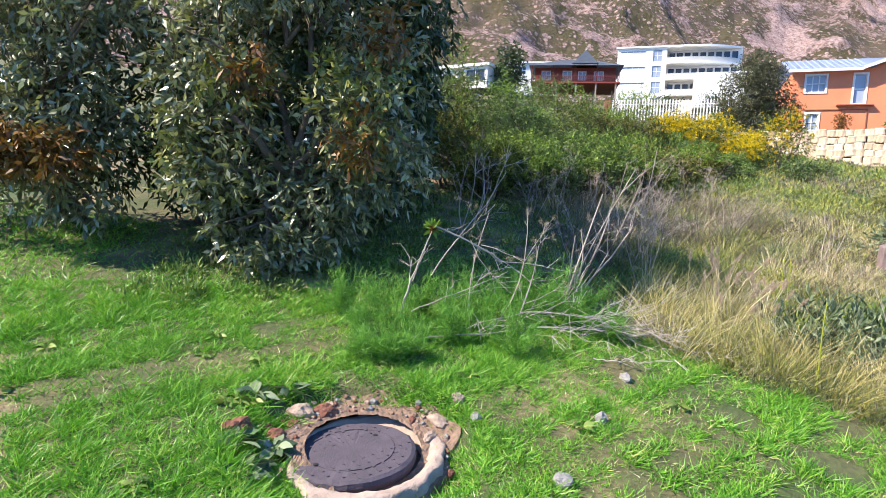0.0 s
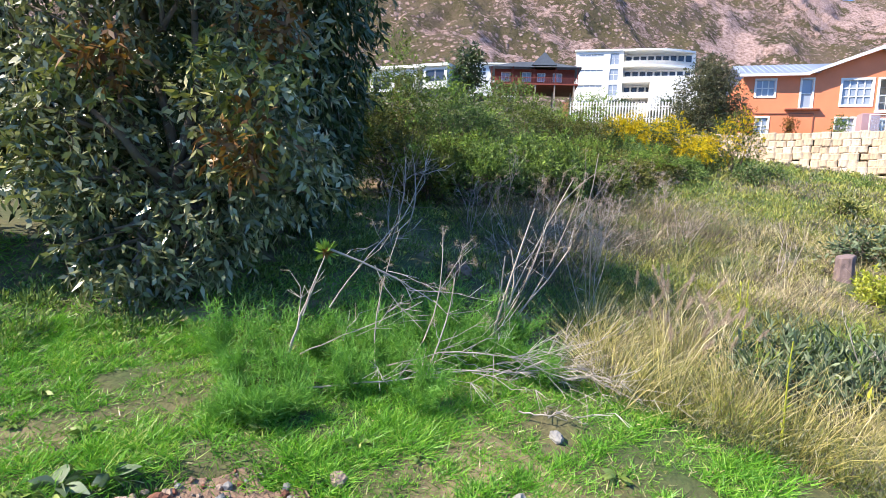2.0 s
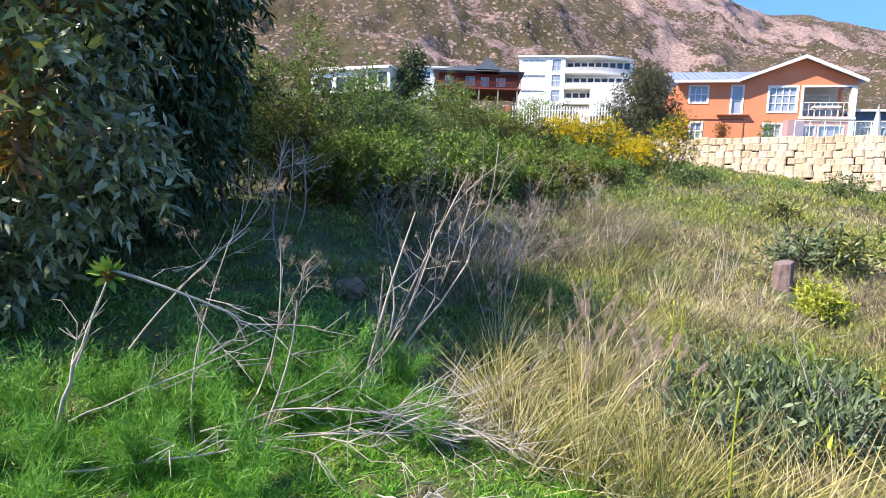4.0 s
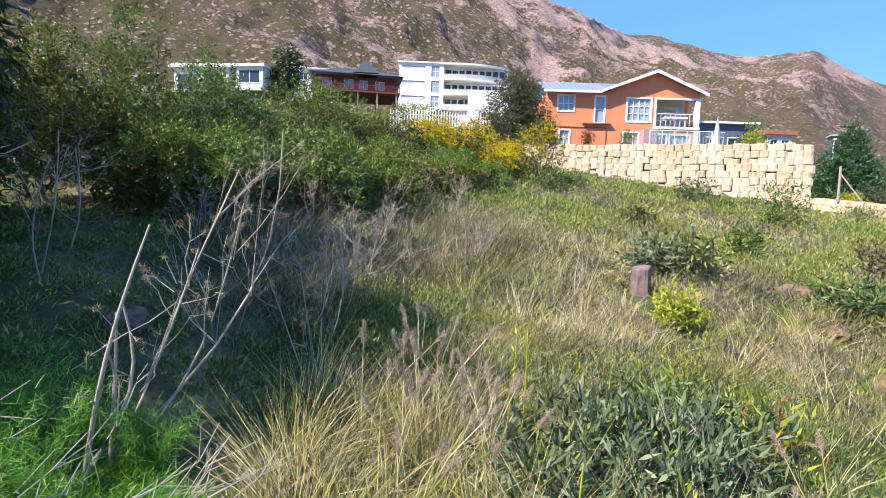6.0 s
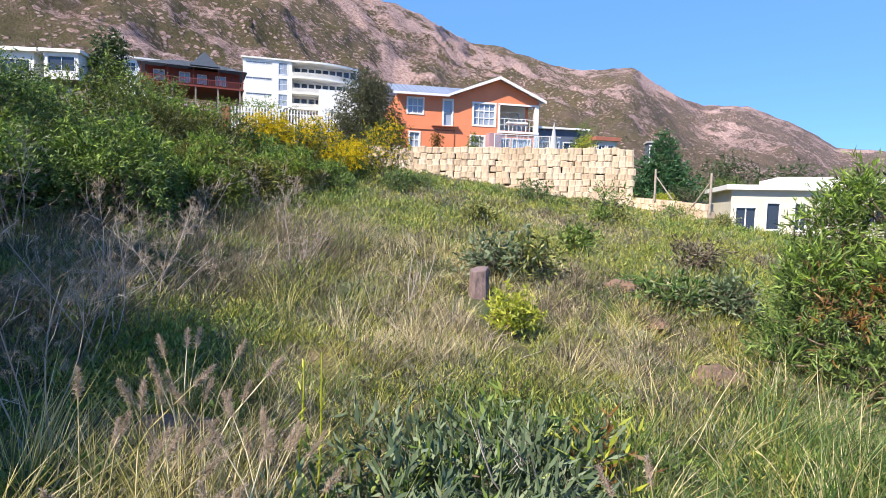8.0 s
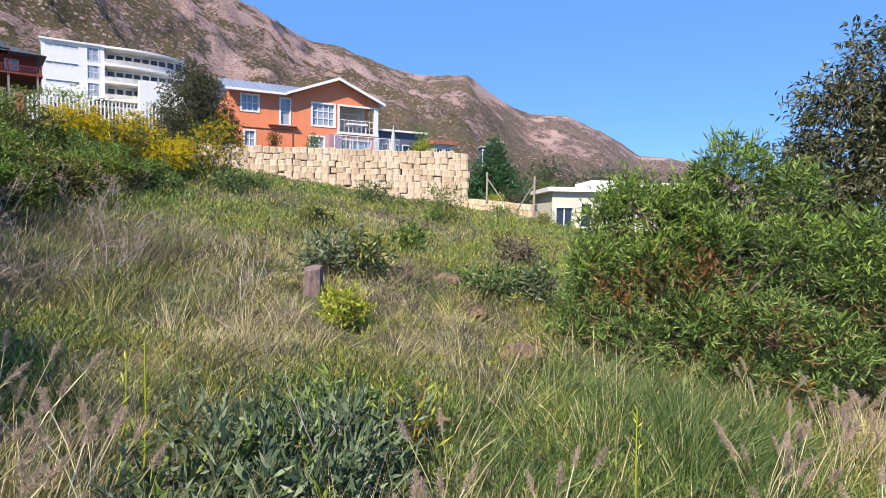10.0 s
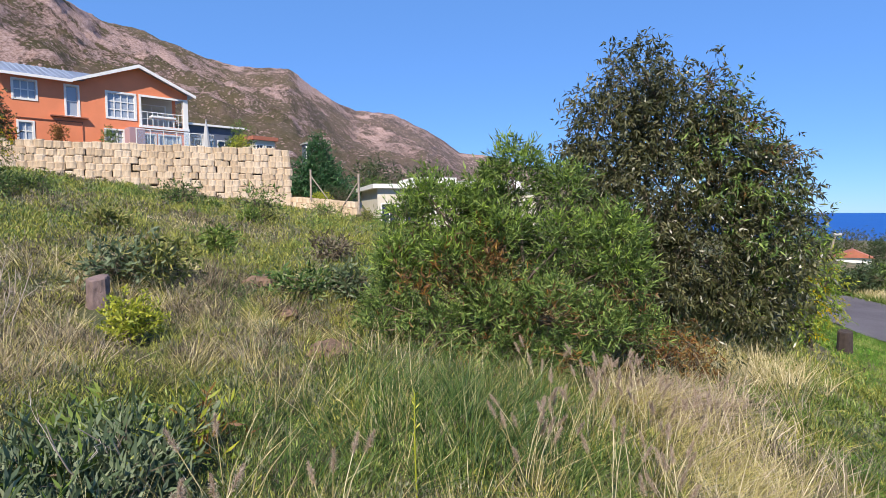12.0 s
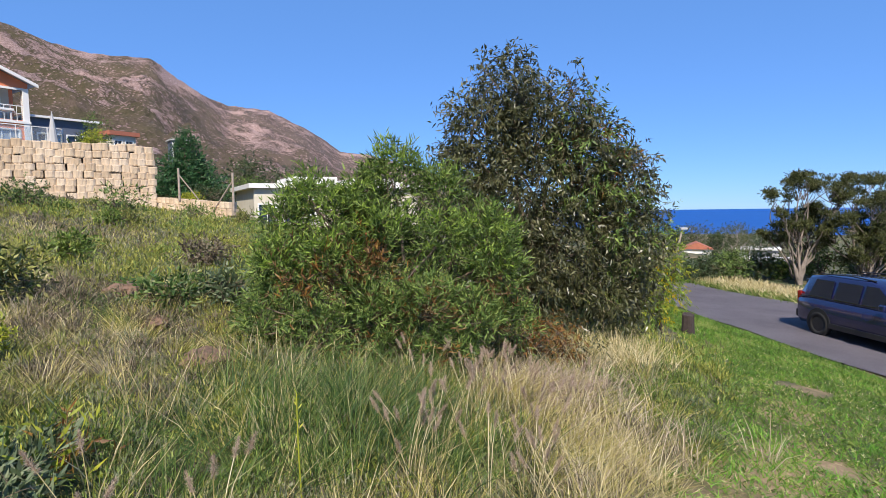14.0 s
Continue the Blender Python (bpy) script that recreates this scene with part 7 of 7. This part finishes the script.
branch("fallen_branch", [(0.82, 4.75, 0.62), (1.05, 4.9, 0.92), (1.35, 5.15, 1.2), (1.55, 5.3, 1.62)], 0.005, 482, "thin bleached branch leaning on weeds", 7, 0.34)
branch("fallen_branch", [(0.64, 4.5, 0.4), (1.0, 4.58, 0.52), (1.42, 4.7, 0.66)], 0.0042, 488, "thin bare twig hanging over the weeds", 3, 0.3)
tuft = thing("leaf_tuft", 0.79, 4.55, 1.0)
rng = np.random.RandomState(489)
way = unit(rng.normal(size=(46, 3)) + np.array([-0.4, 0, 0.5]))
link_part("green_leaf_growth", quads_mesh("green_leaf_growth", *leaves(way[:26] * 0.015, way[:26], 0.075, 0.028, np.zeros((26, 3)), rng)), M_acacia_lit, tuft)["kind"] = "stuff"
link_part("dry_leaf_growth", quads_mesh("dry_leaf_growth", *leaves(way[26:] * 0.01, -way[26:], 0.06, 0.03, np.zeros((20, 3)), rng)), M_gum_dry, tuft, "withered brown leaves")["kind"] = "stuff"
tagged(tuft, "small tuft of green and withered leaves on a broken stem", "leaf tuft")
branch("fallen_branch", [(0.65, 4.36, 0.24), (1.1, 4.34, 0.26), (1.55, 4.34, 0.32), (2.15, 4.3, 0.3)], 0.006, 483, "long bleached branch lying on the lawn", 16, 0.4)
branch("fallen_branch", [(1.15, 4.45, 0.32), (1.55, 4.4, 0.42), (1.95, 4.32, 0.4), (2.25, 4.25, 0.3)], 0.0045, 484, "tangled bleached twigs on the lawn", 34, 0.38)
branch("fallen_branch", [(1.85, 4.0, 0.18), (2.0, 3.92, 0.19), (2.15, 3.98, 0.21)], 0.005, 486, "short dry twig on the lawn", 5, 0.25)
branch("fallen_branch", [(2.15, 4.4, 0.34), (2.35, 4.2, 0.32), (2.5, 4.05, 0.24)], 0.006, 487, "bent dry twig at the foot of the grass", 4, 0.3)

# ---------------------------------------------------------------- soft green plants
def feathery_plant(x, y, h, seed):
    """Fennel: soft stems with threadlike leaves."""
    rng = np.random.RandomState(seed)
    t = thing("fennel_plant", x, y, ground_z(x, y) - 0.01)
    stems, leaves = [], []
    for k in range(9):
        d = unit(np.array([rng.normal() * 0.4, rng.normal() * 0.4, 1.0]))
        ln = h * (0.5 + 0.6 * rng.random())
        pts = [d * ln * s + np.array([0, 0, -0.1 * s * s * ln]) for s in (0, 0.3, 0.6, 1.0)]
        stems.append([(*p, 0.003 * (1 - 0.2 * i)) for i, p in enumerate(pts)])
        m = 190
        s = 0.2 + 0.85 * rng.random(m)
        at = d[None] * (ln * s)[:, None] + rng.normal(size=(m, 3)) * 0.035 * s[:, None]
        leaves.append(strips(at, unit(d + rng.normal(size=(m, 3)) * 0.8), 0.06, 0.0032, rng.normal(size=(m, 3)) * 0.1, (1, 0.8, 0.2), rng))
    link_part("stem", quads_mesh("stem", *tubes(stems, 4)), M_fennel, t)["kind"] = "stuff"
    link_part("foliage", quads_mesh("foliage", *joined(leaves)), M_fennel, t)["kind"] = "stuff"
    return tagged(t, "feathery bright green fennel plant in the lawn", "fennel", "fennel plants")


rng = np.random.RandomState(490)
for k, (x, y, h) in enumerate([(0.45, 4.75, 0.4), (0.15, 4.85, 0.35), (0.75, 4.85, 0.35), (0.3, 4.5, 0.3), (0.62, 4.45, 0.28), (1.1, 4.95, 0.42), (1.45, 4.95, 0.45), (1.75, 4.85, 0.45), (1.2, 4.55, 0.4), (1.55, 4.6, 0.42), (1.9, 4.6, 0.4), (0.95, 4.35, 0.3), (0.45, 4.1, 0.22), (2.15, 4.9, 0.35),
                               (1.35, 4.15, 0.35), (1.0, 4.7, 0.4), (1.65, 5.2, 0.45), (2.1, 4.35, 0.25), (0.6, 4.15, 0.25), (0.3, 4.15, 0.2)]):
    feathery_plant(x, y, h, 600 + k)


def broadleaf(x, y, size, seed, grey=False):
    rng = np.random.RandomState(seed)
    t = thing("broadleaf_weed", x, y, ground_z(x, y))
    n = 16
    a = rng.random(n) * 6.28
    way = np.stack([np.cos(a), np.sin(a), 0.35 + 0.6 * rng.random(n)], 1)
    v = strips(way * 0.015, way, size * (0.6 + 0.6 * rng.random(n)), size * 0.42, np.array([[0, 0, -0.45]]), (0.2, 0.8, 1.0, 0.6, 0.1), rng)
    link_part("rosette", quads_mesh("rosette", *v), M_greyleaf if grey else M_weed, t)["kind"] = "stuff"
    return tagged(t, "broad-leaved grey-green weed in the lawn" if grey else "small broad-leaved green weed in the lawn", "weed", "lawn weeds")


rng = np.random.RandomState(495)
for k, (x, y) in enumerate([(-0.2, 3.1), (-0.32, 3.22), (-0.15, 3.25), (-0.25, 3.0), (-0.3, 3.66), (-0.12, 3.72)]):
    broadleaf(x, y, 0.13, 700 + k, True)
for k in range(46):
    x, y = rng.uniform(-3.5, 2.4), rng.uniform(2.3, 4.6)
    if k > 32:
        x, y = rng.uniform(6, 10), rng.uniform(-3, -0.5)
    if math.hypot(x - 0.27, y - 3.22) > 0.6 and y < float(lawn_edge(x)):
        broadleaf(x, y, 0.05 + 0.04 * rng.random(), 720 + k)

# yellowish-green tall flower stems
for k, (x, y) in enumerate([(3.62, 4.55), (3.75, 4.6), (3.2, 3.6), (5.1, 2.9)]):
    rng = np.random.RandomState(770 + k)
    t = thing("green_stem", x, y, ground_z(x, y))
    pts = [(0.02 * math.sin(3 * s + k) + 0.06 * s, 0.01 * k * s, 0.62 * s, 0.006 * (1 - 0.5 * s)) for s in np.linspace(0, 1, 8)]
    link_part("stem", quads_mesh("stem", *tubes([pts], 6), True), M_yleaf, t)
    n = 26
    s = rng.random(n)
    a = rng.random(n) * 6.28
    way = np.stack([np.cos(a), np.sin(a), np.full(n, 0.9)], 1)
    v = strips(np.stack([0.06 * s, 0.01 * k * s, 0.62 * s], 1), way, 0.04, 0.008, np.zeros((n, 3)), (0.3, 1, 0.1), rng)
    link_part("leaf_growth", quads_mesh("leaf_growth", *v), M_yleaf, t)["kind"] = "stuff"
    tagged(t, "yellow-green upright weed stem in the grass", "weed", "weed stems")

# ---------------------------------------------------------------- car on the road
def car(x, y, z, turn):
    t = thing("car", x, y, z, turn)
    # body along its own x, front at +x; half widths narrow towards the roof
    def loft(name, sections, mat, label="", parent=t):
        bm = bmesh.new()
        rows = []
        for xs_, w, pts in sections:
            row = [bm.verts.new((xs_, -w * f, zz)) for f, zz in pts] + [bm.verts.new((xs_, w * f, zz)) for f, zz in reversed(pts)]
            rows.append(row)
        for p, q in zip(rows, rows[1:]):
            for j in range(len(p)):
                k = (j + 1) % len(p)
                bm.faces.new((p[j], q[j], q[k], p[k]))
        bm.faces.new(rows[0])
        bm.faces.new(rows[-1][::-1])
        bmesh.ops.recalc_face_normals(bm, faces=bm.faces)
        ob = part(name, bm, mat, parent, label, True)
        return ob
    low = lambda top: [(0.88, 0.28), (0.98, 0.42), (1.0, 0.7), (0.97, top - 0.04), (0.9, top)]
    loft("body", [(-2.2, 0.8, low(0.92)), (-2.12, 0.86, low(1.0)), (-1.6, 0.88, low(1.03)), (0.75, 0.88, low(1.02)), (1.2, 0.87, low(0.98)), (1.95, 0.83, low(0.88)), (2.2, 0.74, low(0.74))], M_carpaint, "dark blue glossy body")
    cab = lambda top, wf: [(1.0, 1.0), (0.98, 1.08), (wf, top - 0.06), (wf - 0.08, top)]
    loft("cabin", [(-2.16, 0.8, cab(1.1, 0.96)), (-1.9, 0.82, cab(1.62, 0.82)), (-1.4, 0.83, cab(1.68, 0.8)), (0.0, 0.83, cab(1.68, 0.8)), (0.35, 0.83, cab(1.6, 0.82)), (1.1, 0.82, cab(1.08, 0.97))], M_carpaint, "dark blue roof and pillars")
    for sgn in (-1, 1):
        for xa, xb, xc, xd in ((-1.75, -1.0, -1.02, -1.62), (-0.9, -0.15, -0.15, -0.88), (-0.05, 0.85, 0.3, -0.05)):
            bm = bmesh.new()
            f = [bm.verts.new((px, sgn * (0.835 if lowr else 0.712), 1.08 if lowr else 1.55)) for px, lowr in ((xa, True), (xb, True), (xc, False), (xd, False))]
            bm.faces.new(f)
            bmesh.ops.solidify(bm, geom=bm.faces[:], thickness=0.012)
            part("side_window", bm, M_glass, t, "side window glass")
        slab(t, "sill", -1.2, sgn * 0.87 - 0.02, 0.28, 1.0, sgn * 0.87 + 0.02, 0.42, M_plastic, "black plastic sill", 0.01)
        part("tail_lamp", box_bm(-2.22, sgn * 0.72 - 0.08, 0.8, -2.08, sgn * 0.72 + 0.1, 1.15, 0.02), M_lamp_red, t, "red tail lamp")
        part("headlamp", box_bm(2.0, sgn * 0.6 - 0.15, 0.66, 2.2, sgn * 0.6 + 0.13, 0.82, 0.03), M_lamp_clear, t, "clear headlamp")
        part("mirror", box_bm(0.62, sgn * 0.98 - 0.09, 1.05, 0.78, sgn * 0.98 + 0.09, 1.2, 0.03), M_carpaint, t)
        link_part("roof_rail", quads_mesh("roof_rail", *tubes([[(-1.6, sgn * 0.6, 1.7, 0.018), (-0.6, sgn * 0.62, 1.74, 0.018), (0.1, sgn * 0.6, 1.68, 0.018)]], 6), True), M_plastic, t, "black roof rail")
        for wx in (-1.35, 1.35):
            tyre_bm = bmesh.new()
            pr = [(0.2, -0.09), (0.31, -0.1), (0.335, -0.06), (0.335, 0.06), (0.31, 0.1), (0.2, 0.09)]
            rows = []
            for k in range(28):
                a = k / 28 * 2 * math.pi
                rows.append([tyre_bm.verts.new((r * math.cos(a), o, r * math.sin(a))) for r, o in pr])
            for k in range(28):
                p, q = rows[k], rows[(k + 1) % 28]
                for j in range(6):
                    tyre_bm.faces.new((p[j], p[(j + 1) % 6], q[(j + 1) % 6], q[j]))
            bmesh.ops.recalc_face_normals(tyre_bm, faces=tyre_bm.faces)
            wheel = part("wheel", tyre_bm, M_tyre, t, "black tyre", True)
            wheel.location = (wx, sgn * 0.8, 0.335)
            rim = bmesh.new()
            bmesh.ops.create_cone(rim, cap_ends=True, segments=20, radius1=0.205, radius2=0.19, depth=0.12, matrix=pose(0, sgn * 0.02, 0, 90))
            part("rim", rim, M_rim, wheel, "silver rim")
            arch = bmesh.new()
            bmesh.ops.create_cone(arch, cap_ends=True, segments=24, radius1=0.39, radius2=0.39, depth=0.03, matrix=pose(wx, sgn * 0.868, 0.38, 90))
            part("wheel_arch", arch, M_plastic, t, "black wheel arch")
    part("rear_window", box_bm(-2.14, -0.6, 1.12, -2.02, 0.6, 1.5, 0.02), M_glass, t)
    part("windscreen", box_bm(0.62, -0.62, 1.1, 0.72, 0.62, 1.4, 0.02), M_glass, t)
    part("bumper", box_bm(-2.3, -0.78, 0.38, -2.1, 0.78, 0.62, 0.05), M_plastic, t, "dark rear bumper")
    part("bumper", box_bm(2.08, -0.76, 0.32, 2.28, 0.76, 0.58, 0.05), M_plastic, t, "dark front bumper")
    t.scale = (0.86, 0.88, 0.84)
    return tagged(t, "dark blue estate car standing on the road", "car")


car(14.75, -7.13, ground_z(14.75, -7.13) + 0.035, 190)
